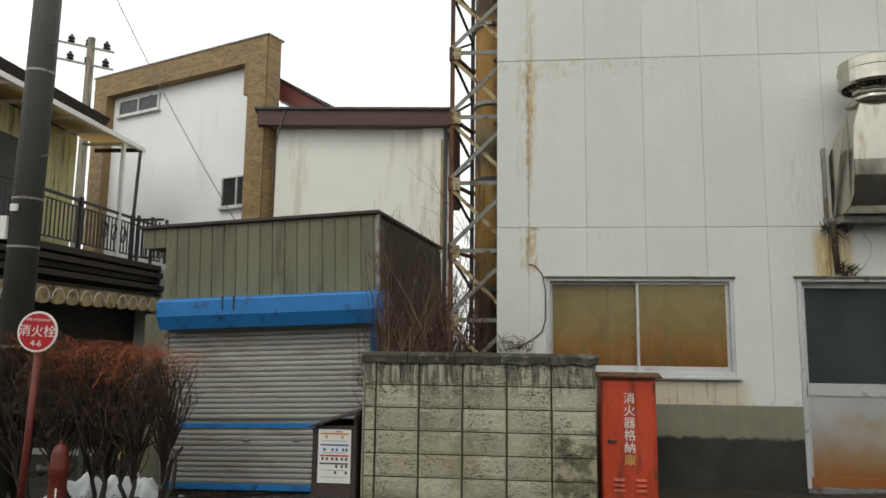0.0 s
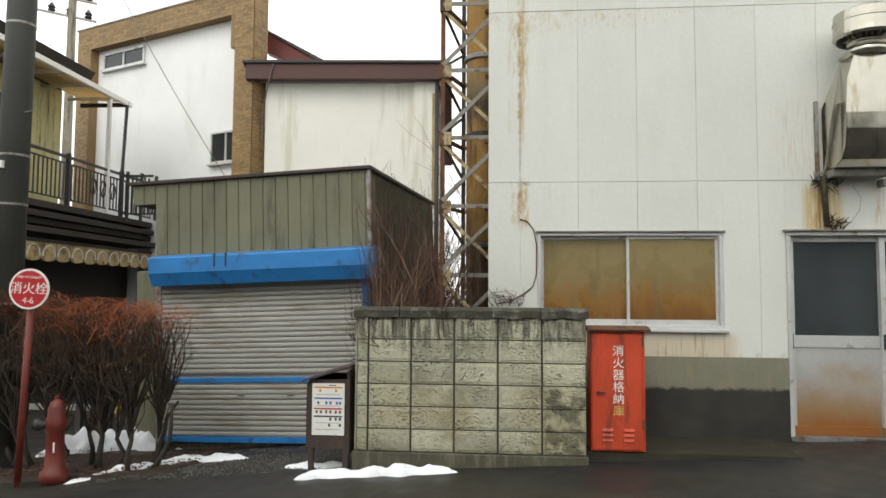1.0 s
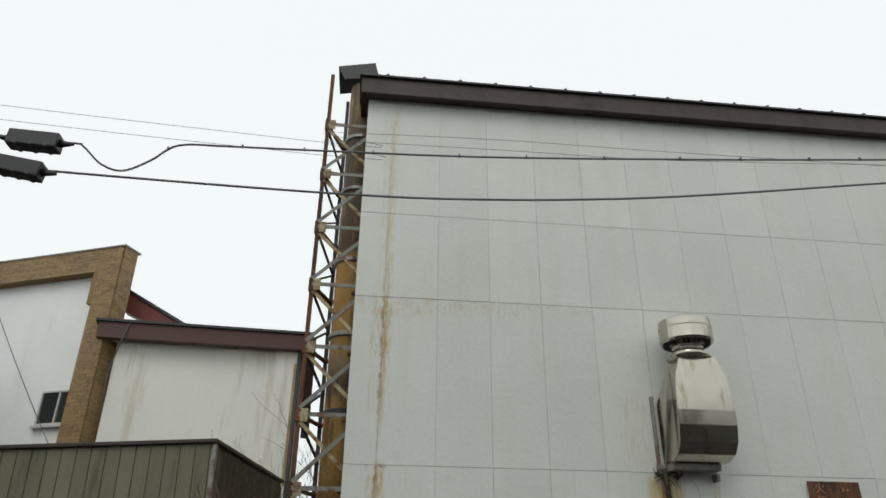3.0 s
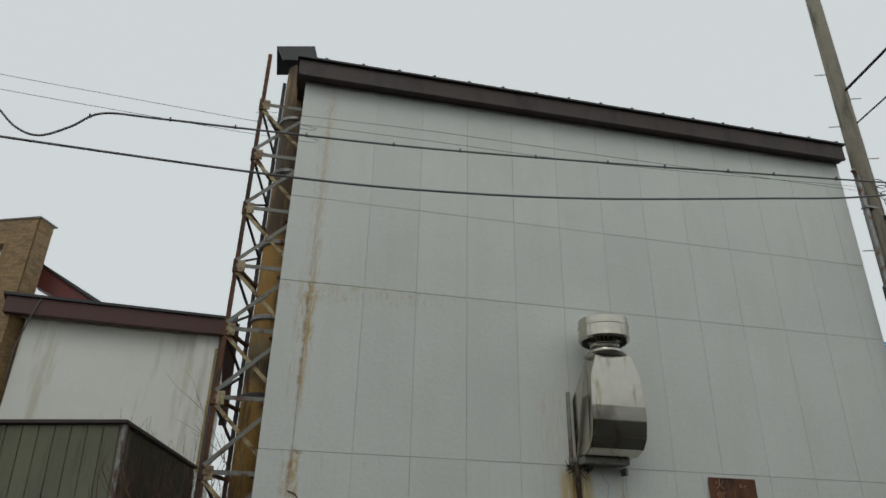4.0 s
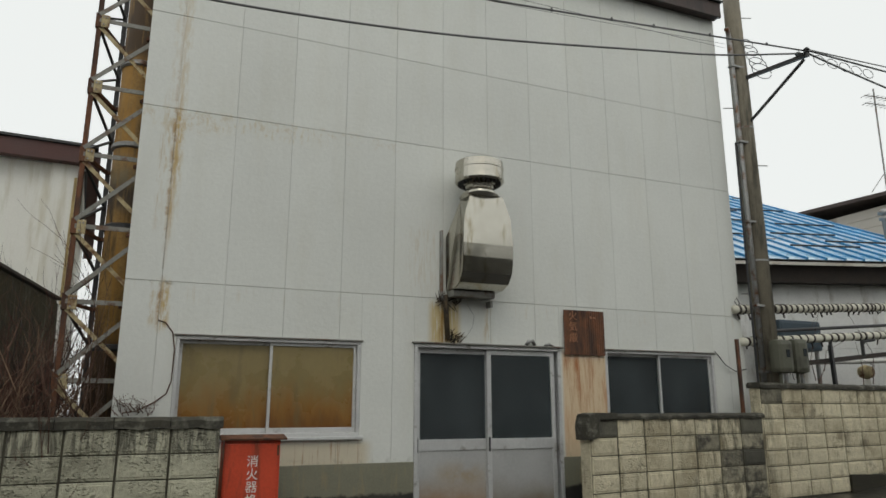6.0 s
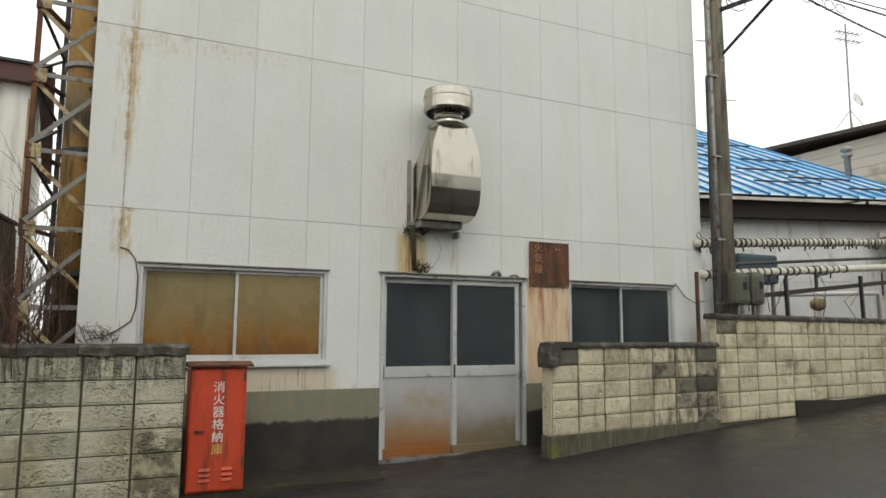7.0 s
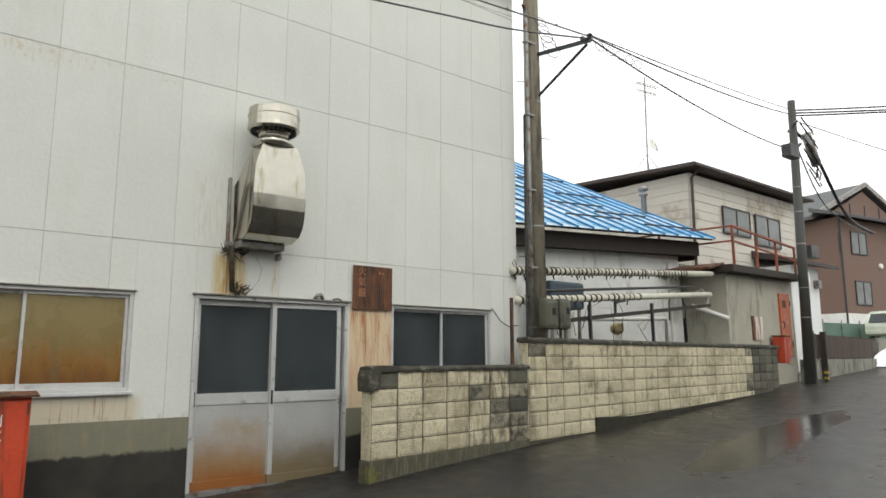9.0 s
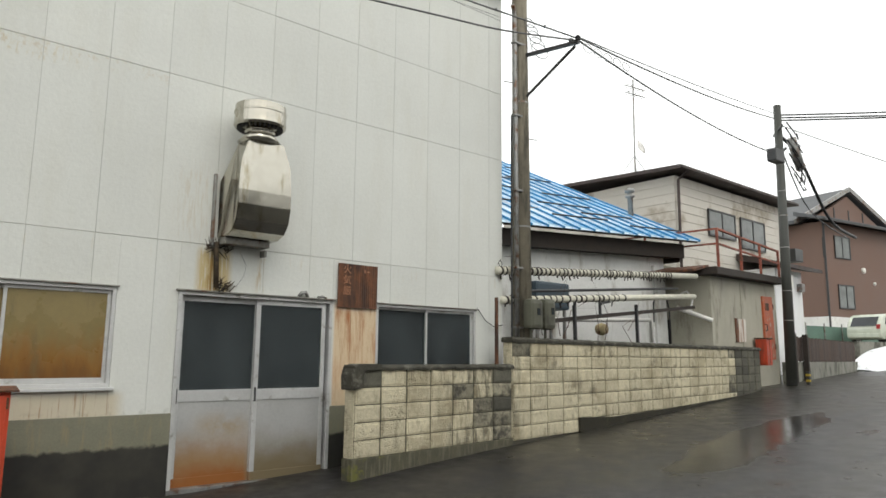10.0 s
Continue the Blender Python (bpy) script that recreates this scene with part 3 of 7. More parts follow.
def sash_window(name, rect, panes, pane_mat, sill=True):
    """An aluminium sliding window set into the wall: frame, sashes, panes, sill."""
    x0, x1, z0, z1 = rect
    f = 0.035
    bm = B((x0, x1, 0.0, 0.12, z1 - f, z1), (x0, x1, 0.0, 0.12, z0, z0 + f), (x0, x0 + f, 0.0, 0.12, z0 + f, z1 - f), (x1 - f, x1, 0.0, 0.12, z0 + f, z1 - f), bevel=0.004)
    win = part(name, bm, alu, factory, "aluminium sliding window frame")
    mid = (x0 + x1) / 2
    for i in range(panes):
        a = x0 + f + 0.002 if i == 0 else mid - 0.022
        b = mid + 0.022 if i == 0 else x1 - f - 0.002
        y = 0.078 if i == 0 else 0.04
        s = 0.03
        lo, hi = z0 + f + 0.002, z1 - f - 0.002
        bm = B((a, b, y, y + 0.03, hi - s, hi), (a, b, y, y + 0.03, lo, lo + s + 0.02), (a, a + s, y, y + 0.03, lo + s + 0.02, hi - s), (b - s, b, y, y + 0.03, lo + s + 0.02, hi - s), bevel=0.003)
        part("sash", bm, alu, win)
        part("pane", B((a + s - 0.004, b - s + 0.004, y + 0.012, y + 0.018, lo + s + 0.016, hi - s + 0.004)), pane_mat, win)
    if sill:
        part("sill", B((x0 - 0.02, x1 + 0.035, -0.05, 0.02, z0 - 0.035, z0 - 0.002), bevel=0.006), alu, win)
    part("drip_cap", B((x0 - 0.02, x1 + 0.02, -0.03, 0.02, z1 + 0.001, z1 + 0.016), bevel=0.003), tower_grey, win)
    return win


sash_window("window", WIN1, 2, frosted)
sash_window("window", WIN3, 2, glass, sill=False)


def sliding_door():
    x0, x1, z0, z1 = DOOR
    f = 0.04
    bm = B((x0, x1, -0.015, 0.13, z1 - f, z1), (x0, x0 + f, -0.015, 0.13, z0, z1 - f), (x1 - f, x1, -0.015, 0.13, z0, z1 - f), bevel=0.004)
    door = part("door", bm, alu, factory, "double aluminium sliding door with dark glass and rusty kick panels")
    part("drip_cap", B((x0 - 0.03, x1 + 0.03, -0.05, 0.02, z1 + 0.001, z1 + 0.018), bevel=0.003), tower_grey, door)
    part("threshold", B((x0, x1, -0.03, 0.13, z0 - 0.03, z0 + 0.018), bevel=0.004), galv, door, "dull worn door track")
    mid = (x0 + x1) / 2
    for i in range(2):
        a = x0 + f + 0.002 if i == 0 else mid - 0.035
        b = mid + 0.02 if i == 0 else x1 - f - 0.03
        y = 0.07 if i == 0 else 0.025
        s, lo, hi = 0.055, z0 + 0.02, z1 - f - 0.003
        rail0, rail1 = 1.085, 1.205
        bm = B((a, b, y, y + 0.035, hi - s, hi), (a, b, y, y + 0.035, rail0, rail1), (a, a + s, y, y + 0.035, lo + 0.09, rail0), (b - s, b, y, y + 0.035, lo + 0.09, rail0),
               (a, a + s, y, y + 0.035, rail1, hi - s), (b - s, b, y, y + 0.035, rail1, hi - s), bevel=0.003)
        part("leaf_frame", bm, alu, door)
        part("bottom_rail", B((a, b, y - 0.002, y + 0.036, lo, lo + 0.09), bevel=0.003), door_panel, door)
        part("pane", B((a + s - 0.004, b - s + 0.004, y + 0.014, y + 0.02, rail1 - 0.004, hi - s + 0.004)), glass, door)
        part("kick_panel", B((a + s - 0.004, b - s + 0.004, y + 0.01, y + 0.022, lo + 0.086, rail0 + 0.004)), door_panel, door, "rust-stained aluminium kick panel")
        part("pull", B((a + 0.014, a + 0.036, y - 0.006, y + 0.002, 1.07, 1.225), bevel=0.002), dark_metal, door, "black recessed pull")


sliding_door()
solid("door_step", B((2.5, 4.62, -0.32, 0.0, -0.1, 0.165), bevel=0.02), damp_concrete, "worn concrete step under the sliding door", "step")
bm = bmesh.new()
prism(bm, [(-0.74, -0.3), (-0.012, -0.3), (-0.012, 0.185), (-0.72, 0.175)], 0.59, 2.48)
solid("wall_footing", bm, damp_concrete, "low grey concrete footing along the dado", "footing")

# the rusted sheet between door and window
def rusty_sheet():
    t = thing("rusty_sign_sheet", pose(4.585, 0, 2.17), "rusted corrugated steel sheet with faded warning characters", "sign")
    bm = bmesh.new()
    n, w = 48, 0.585
    pts = []
    for i in range(n + 1):
        u = w * i / n
        pts.append((u, -0.03 + (0.004 * math.sin(u * 200) if u > 0.3 else 0.0015 * math.sin(u * 60))))
    a = [[bm.verts.new((u, y + k, z)) for u, y in pts] for z in (0, 0.55) for k in (0, 0.006)]
    for i in range(n):
        bm.faces.new((a[0][i], a[0][i + 1], a[2][i + 1], a[2][i]))
        bm.faces.new((a[1][i + 1], a[1][i], a[3][i], a[3][i + 1]))
        bm.faces.new((a[2][i], a[2][i + 1], a[3][i + 1], a[3][i]))
        bm.faces.new((a[0][i + 1], a[0][i], a[1][i], a[1][i + 1]))
    for i in (0, n):
        bm.faces.new((a[0][i], a[2][i], a[3][i], a[1][i]))
    part("sheet", bm, rust_metal, t)
    part("batten", B((0.02, 0.56, -0.022, -0.001, 0.05, 0.09), (0.02, 0.56, -0.022, -0.001, 0.46, 0.5)), rust_metal, t)
    faded = surface("faded_sign_paint", (0.36, 0.17, 0.09), 0.8, vary=0.3, fine=60, coarse=20)
    for i, ch in enumerate("\u706b\u6c17\u53b3"):
        writing("character", ch, 0.125, pose(0.13, -0.0345, 0.475 - 0.135 * i, 90), faded, t)
    part("faded_mark", B((0.38, 0.4, -0.037, -0.034, 0.45, 0.49), (0.42, 0.46, -0.037, -0.034, 0.46, 0.475)), faded, t)


rusty_sheet()

# ---- stainless extract duct ----
def extract_duct():
    t = thing("exhaust_duct", pose(3.325, 0, 2.8), "dented stainless steel exhaust hood with a round cowl on the facade", "exhaust hood")
    # hood seen from the side: (y, z), bellied at the foot, tapering up
    prof = [(-0.02, 0.045), (-0.28, 0.045), (-0.42, 0.095), (-0.505, 0.2), (-0.54, 0.365), (-0.54, 0.52), (-0.53, 0.84), (-0.52, 1.09), (-0.24, 1.09), (-0.02, 0.68)]
    half = [0.3, 0.3, 0.303, 0.306, 0.308, 0.308, 0.295, 0.205, 0.21, 0.305]
    bm = bmesh.new()
    l = [bm.verts.new((-h - 0.0, y, z)) for (y, z), h in zip(prof, half)]
    r = [bm.verts.new((h, y, z)) for (y, z), h in zip(prof, half)]
    n = len(prof)
    for i in range(n):
        bm.faces.new((l[i], r[i], r[(i + 1) % n], l[(i + 1) % n]))
    bm.faces.new(l[::-1]), bm.faces.new(r)
    bmesh.ops.bevel(bm, geom=[e for e in bm.edges if (e.verts[0] in l) == (e.verts[1] in l)], offset=0.008, segments=2, affect="EDGES")
    part("hood", bm, steel, t)
    part("seam", B((-0.3, 0.3, -0.548, -0.53, 0.37, 0.385)), steel, t)
    bm = bmesh.new()
    lathe(bm, [(0.235, 0.0), (0.16, 0.09), (0.15, 0.1), (0.15, 0.12), (0.165, 0.125), (0.165, 0.14), (0.15, 0.145), (0.15, 0.2)], 28, pose(-0.035, -0.39, 1.09))
    part("neck", bm, steel, t, smooth=True)
    bm = bmesh.new()
    lathe(bm, [(0.16, 0.175), (0.265, 0.165), (0.285, 0.19), (0.28, 0.235), (0.278, 0.32), (0.285, 0.325), (0.285, 0.342), (0.278, 0.347), (0.275, 0.415), (0.24, 0.435), (0.1, 0.455), (0.02, 0.46)], 28, pose(-0.035, -0.39, 1.09))
    cowl = part("cowl", bm, steel, t)
    bm = bmesh.new()
    for i in range(28):
        a = 6.28318 * i / 28
        beam(bm, (-0.035 + 0.2 * math.cos(a), -0.39 + 0.2 * math.sin(a), 1.24), (-0.035 + 0.245 * math.cos(a), -0.39 + 0.245 * math.sin(a), 1.255), 0.012, 0.03)
    tagged(part("guard", bm, dark_metal, cowl), kind="stuff")
    part("bracket", B((-0.29, 0.23, -0.22, -0.02, -0.03, 0.042), bevel=0.006), tower_grey, t, "galvanised bracket under the hood")
    part("bracket_foot", B((0.22, 0.25, -0.12, -0.001, -0.12, -0.045), bevel=0.004), tower_grey, t)
    bm = bmesh.new()
    tube(bm, [(-0.32, -0.05, 0.0), (-0.31, -0.05, -0.12), (-0.29, -0.05, -0.5)], 0.03, 8)
    part("drain_pipe", bm, surface("crusted_pipe", (0.085, 0.06, 0.035), 0.9, vary=0.5, fine=40, coarse=7, bump=0.6, dirt=(0.03, 0.025, 0.02), dirt_amount=0.5, dirt_scale=9), t, smooth=True)
    part("edge_channel", B((-0.372, -0.342, -0.05, -0.001, -0.04, 0.76), bevel=0.004), galv, t, "dirty steel channel beside the hood")
    # ragged flashing and sealant at the foot of the pipe
    bm = bmesh.new()
    rnd = random.Random(3)
    for i in range(34):
        a = Vector((-0.3 + rnd.uniform(-0.12, 0.14), -0.02 - rnd.random() * 0.03, -0.06 + rnd.uniform(-0.05, 0.04)))
        b = a + Vector((rnd.uniform(-0.09, 0.09), -rnd.random() * 0.05, rnd.uniform(-0.1, 0.1)))
        bar(bm, a, b, rnd.uniform(0.003, 0.011), 5, 0.002)
    part("loose_flashing", bm, surface("crusted_pipe", (0.085, 0.06, 0.035)), t, "ragged rusty flashing scraps")
    bm = bmesh.new()
    for i in range(30):
        a = Vector((-0.24 + rnd.uniform(-0.08, 0.12), -0.02 - rnd.random() * 0.03, -0.5 + rnd.uniform(-0.05, 0.06)))
        b = a + Vector((rnd.uniform(-0.05, 0.1), -rnd.random() * 0.05, rnd.uniform(-0.03, 0.1)))
        bar(bm, a, b, rnd.uniform(0.004, 0.013), 5, 0.003)
    part("loose_flashing", bm, surface("crusted_pipe", (0.085, 0.06, 0.035)), t, "ragged rusty flashing scraps")
    bm = bmesh.new()
    tube(bm, [(-0.02, -0.02, -0.1), (0.05, -0.03, -0.22), (0.03, -0.03, -0.35), (-0.06, -0.03, -0.47)], 0.002, 5)
    part("wire", bm, cable_mat, t)


extract_duct()

# hairline crack with a dead creeper, small cable loop by the window
bm = bmesh.new()
tube(bm, [(0.0, -0.004, 2.38), (0.07, -0.006, 2.36), (0.14, -0.006, 2.27), (0.17, -0.006, 2.1), (0.165, -0.006, 1.8), (0.13, -0.007, 1.68), (0.03, -0.01, 1.6), (-0.12, -0.02, 1.52), (-0.24, -0.03, 1.5)], 0.006, 5)
rnd = random.Random(8)
for i in range(26):
    a = Vector((-0.2 + rnd.uniform(-0.1, 0.22), -0.03, 1.5 + rnd.uniform(-0.03, 0.06)))
    tube(bm, [a, a + Vector((rnd.uniform(-0.08, 0.06), -0.03, 0.06)), a + Vector((rnd.uniform(-0.16, 0.12), -0.05, rnd.uniform(0.05, 0.2)))], [0.005, 0.003, 0.0015], 4)
solid("dead_creeper", bm, twig_mat, "dead brown creeper twigs clinging to the white facade", "creeper")
bm = bmesh.new()
tube(bm, [(6.95, -0.01, 2.28), (6.98, -0.04, 2.22), (7.08, -0.05, 2.1), (7.25, -0.05, 2.02), (7.44, -0.05, 2.05)], 0.007, 6)
solid("service_cable", bm, cable_dark, "thin black service cable slung from the window corner", "cable", group="service cables")
bm = bmesh.new()
tube(bm, [(7.4, -0.01, 2.85), (7.42, -0.06, 2.95), (7.36, -0.08, 3.02), (7.32, -0.07, 2.97), (7.4, -0.06, 2.9), (7.5, -0.06, 2.8)], 0.006, 6)
solid("service_cable", bm, cable_dark, "thin black service cable looped along the facade", "cable", group="service cables")
solid("rusty_post", B((7.02, 7.06, -0.34, -0.3, 0.3, 2.42), bevel=0.004), rust_metal, "thin rusted steel post behind the block wall", "post")
bm = bmesh.new()
tube(bm, [(4.05, -0.03, 2.265), (4.08, -0.05, 2.31), (4.13, -0.05, 2.32), (4.17, -0.03, 2.27)], 0.022, 7)
solid("sealant_lump", bm, galv, "grey sealant lump on the door drip cap", "sealant", smooth=True, group="sealant lumps")
bm = bmesh.new()
tube(bm, [(4.3, -0.03, 2.268), (4.36, -0.05, 2.285), (4.42, -0.03, 2.27)], 0.014, 7)
solid("sealant_lump", bm, galv, "small flat grey sealant lump on the drip cap", "sealant", smooth=True, group="sealant lumps")

# ---- rusty lattice tower with flue, against the flank ----
def lattice_tower():
    t = thing("lattice_tower", pose(0, 0, 0), "rusty lattice steel tower bracing a brown flue", "steel tower")
    legs = {"a": (-0.835, 0.22), "b": (-0.2, 0.22), "c": (-0.64, 0.78)}
    top = 7.84
    for k, (x, y) in legs.items():
        bm = B((x - 0.024, x + 0.024, y - 0.024, y + 0.024, -0.3, top), bevel=0.004)
        part("leg", bm, rust_metal if k != "c" else dark_metal, t)
    step, z0 = 0.745, 0.31
    for i in range(10):
        z = z0 + i * step
        a, b, c = (Vector((*legs[k], z)) for k in "abc")
        up = Vector((0, 0, step))
        bm = bmesh.new()
        beam(bm, a + Vector((0, -0.035, 0.0)), b + Vector((0, -0.035, 0.0)), 0.012, 0.045)
        part("strut", bm, tower_grey, t)
        for p, q in ((a, c), (c, b)):
            bm = bmesh.new()
            beam(bm, p, q, 0.035, 0.035)
            part("strut", bm, rust_metal, t)
        if i < 9:
            bm = bmesh.new()
            beam(bm, a + Vector((0, -0.045, 0.06)), b + up + Vector((0, -0.045, -0.06)), 0.012, 0.042)
            part("brace", bm, tower_grey, t)
            bm = bmesh.new()
            beam(bm, a + up + Vector((0, -0.02, -0.06)), b + Vector((0, -0.02, 0.06)), 0.012, 0.04)
            part("brace", bm, rust_pale, t)
            bm = bmesh.new()
            beam(bm, a + Vector((0, 0, 0.05)), c + up * 0.5, 0.025, 0.025)
            beam(bm, a + up + Vector((0, 0, -0.05)), c + up * 0.5, 0.025, 0.025)
            part("brace", bm, dark_metal, t)
        part("gusset", B((a.x - 0.036, a.x + 0.03, a.y - 0.04, a.y + 0.03, z - 0.08, z + 0.08), bevel=0.006), rust_metal, t)
        plate = part("gusset_plate", B((a.x + 0.02, a.x + 0.1, a.y - 0.053, a.y - 0.043, z - 0.08, z + 0.06), bevel=0.004), rust_pale, t)
        bm = bmesh.new()
        for bx, bz in ((0.045, -0.05), (0.075, 0.03), (0.045, 0.03)):
            bar(bm, (a.x + bx, a.y - 0.066, z + bz), (a.x + bx, a.y - 0.05, z + bz), 0.009, 6)
        part("bolt", bm, galv, plate)
    bm = bmesh.new()
    lathe(bm, [(0.2, -0.3), (0.2, 7.93)], 20, pose(-0.4, 0.62, 0))
    flue = part("flue", bm, flue_mat, t, "rust-streaked brown flue pipe", smooth=True)
    for z in (1.35, 2.1, 3.35, 4.25, 5.2, 6.2, 7.0):
        bm = bmesh.new()
        lathe(bm, [(0.205, z), (0.225, z + 0.015), (0.225, z + 0.055), (0.205, z + 0.07)], 20, pose(-0.4, 0.62, 0))
        part("flange", bm, dark_metal if int(z * 10) % 2 else galv, flue)
    bm = bmesh.new()
    prism(bm, [(-0.79, 8.175), (-0.285, 8.285), (-0.215, 8.03), (-0.68, 7.965)], 0.42, 0.45, "y")
    prism(bm, [(-0.79, 8.175), (-0.285, 8.285), (-0.29, 8.255), (-0.785, 8.145)], 0.45, 1.0, "y")
    part("rain_hood", bm, dark_metal, t, "dark sheet metal rain hood")
    return t


lattice_tower()


# ---- block walls ----
def block_mesh(name, w, h, mat, seed):
    """A rock-faced block: rounded edges, a plain margin and a slightly raised rough field."""
    bm = bmesh.new()
    rnd = random.Random(seed)
    e = 0.021
    us = [0, 0.005, e, e + 0.004, w * 0.35, w * 0.65, w - e - 0.004, w - e, w - 0.005, w] if w > 0.2 else [0, 0.005, e, w * 0.5, w - e, w - 0.005, w]
    vs = [0, 0.005, e, e + 0.004, h * 0.5, h - e - 0.004, h - e, h - 0.005, h]
    nx, nz = len(us) - 1, len(vs) - 1
    def dep(i, j):
        k = min(i, j, nx - i, nz - j)
        edge = 0.012 if i in (0, nx) else 0.006 if j in (0, nz) else (0.0, 0.001, 0.0, -0.005, -0.006)[min(k, 4)]
        return edge + (rnd.uniform(-0.002, 0.002) if k > 2 else 0)
    g = [[bm.verts.new((us[i], dep(i, j), vs[j])) for i in range(nx + 1)] for j in range(nz + 1)]
    for j in range(nz):
        for i in range(nx):
            bm.faces.new((g[j][i], g[j][i + 1], g[j + 1][i + 1], g[j + 1][i]))
    return mesh_of(name, bm, mat)


def block_wall(name, m, columns, z_top, courses, pitch, mats, label, cap=0.08, plinth=None, length=None, group="block walls along the street"):
    """columns: x positions of the upright joints. mats: picks a material name for column and course."""
    t = thing(name, m, label, "block wall", group)
    L0, L1 = columns[0], columns[-1]
    core = part("core", B((L0 + 0.004, L1 - 0.004, 0.006, 0.15, z_top - cap - courses * pitch - 0.35, z_top - cap)), mortar, t)
    stock = {}
    for c, (a, b) in enumerate(zip(columns, columns[1:])):
        for k in range(courses):
            mat = mats(c, k)
            key = (round(b - a, 3), mat.name, (c * 7 + k * 3) % 4)
            if key not in stock:
                stock[key] = block_mesh("block", b - a - 0.017, pitch - 0.0085, mat, len(stock))
            ob = part("block", stock[key], mat, t)
            ob.location = (a + 0.0085, -0.006 + 0.003 * ((c * 5 + k * 11) % 3 - 1), z_top - cap - (k + 1) * pitch + 0.0045)
    n = max(1, round((L1 - L0) / 0.4))
    for i in range(n):
        a, b = L0 - 0.03 + (L1 - L0 + 0.05) * i / n, L0 - 0.03 + (L1 - L0 + 0.05) * (i + 1) / n
        bm = bmesh.new()
        us = [a + 0.003 + (b - a - 0.006) * j / 6 for j in range(7)]
        w = [0.006 * math.sin(u * 21) + 0.006 * noise.noise((u * 9, 0, 0)) for u in us]
        prof = lambda u, d: [(-0.03 + d, z_top - cap + d), (-0.036 + d, z_top - 0.03 + d), (-0.01, z_top + d * 0.5), (0.16, z_top), (0.18, z_top - 0.03), (0.175, z_top - cap)]
        rings = [[bm.verts.new((u, y, z)) for y, z in prof(u, d)] for u, d in zip(us, w)]
        for p, q in zip(rings, rings[1:]):
            for j in range(6):
                bm.faces.new((p[j], q[j], q[(j + 1) % 6], p[(j + 1) % 6]))
        bm.faces.new(rings[0]), bm.faces.new(rings[-1][::-1])
        part("coping", bm, coping_mat, t)
    part("end_block", B((L0 - 0.014, L0 + 0.003, 0.002, 0.15, z_top - cap - courses * pitch + 0.004, z_top - cap - 0.002), bevel=0.006), mats(1, 1), t)
    if plinth:
        part("plinth", B((L0 - 0.03, L1 + 0.01, -plinth[1], 0.16, -0.5, plinth[0]), bevel=0.01), mossy_foot, t, "damp mossy concrete foot")
    return t


left_cols = [-1.535, -1.425] + [-1.425 + 0.401 * i for i in range(1, 6)]
block_wall("block_wall", pose(0, -0.8, 0), left_cols, 1.475, 6, 0.205, lambda c, k: block_mat, "buff rock-faced block wall with dark mossy coping", 0.095, (0.145, 0.03))
block_grey = surface("damp_grey_block", (0.3, 0.275, 0.2), 0.9, vary=0.3, fine=50, coarse=14, bump=0.9, depth=0.012, per_piece=0.3, dirt=(0.06, 0.055, 0.042), dirt_amount=0.55, dirt_scale=5, relief=chisel_pits)


def w2_mat(c, k):
    if c == 0 and k == 0:
        return block_dark
    if c == 6:
        return block_dark if k in (0, 2) else block_grey
    return block_grey if (c, k) in ((4, 1), (5, 2), (5, 3)) else block_pale


WALL2 = block_wall("block_wall", pose(4.33, -0.86, 0, 0, 0, 7.5), [0, 0.39, 0.797, 1.21, 1.62, 2.03, 2.437, 2.862], 1.482, 5, 0.189, w2_mat, "low pale block wall with sooty dark blocks beside the door", 0.06, (0.478, 0.012))
bm = bmesh.new()
prism(bm, [(-0.05, 1.21), (-0.058, 1.36), (-0.04, 1.43), (0.0, 1.475), (0.06, 1.494), (0.36, 1.492), (0.36, 1.424), (0.12, 1.42), (0.1, 1.38), (0.098, 1.24), (0.03, 1.225)], -0.045, 0.182, "y")
bmesh.ops.bevel(bm, geom=bm.edges[:], offset=0.008, segments=2, affect="EDGES")
part("end_cap", bm, coping_mat, WALL2, "rounded dark mossy end cap")


def w3_mat(c, k):
    if c > 19:
        return block_dark
    if (c == 0 and k < 1) or (c == 19 and k in (0, 3, 4)):
        return block_grey
    return block_pale


block_wall("block_wall", pose(6.79, -0.54, 0, 0, 0, 7.5), [0.396 + 0.4315 * i for i in range(25)], 1.86, 7, 0.1935, w3_mat, "long pale block wall with a dark sooty end", 0.072, None)
# render at the foot: thick where the street is low, thinning uphill
bm = bmesh.new()
prism(bm, [(2.1, 0.2), (2.1, 0.655), (3.2, 0.61), (5.0, 0.63), (8.5, 0.72), (10.75, 0.78), (10.75, 0.3)], -0.035, 0.0, "y")
bmesh.ops.bevel(bm, geom=bm.edges[:], offset=0.01, segments=2, affect="EDGES")
solid("wall_kerb", bm, damp_concrete, "dark concrete kerb at the foot of the long block wall", "kerb", m=pose(6.79, -0.545, 0, 0, 0, 7.5))


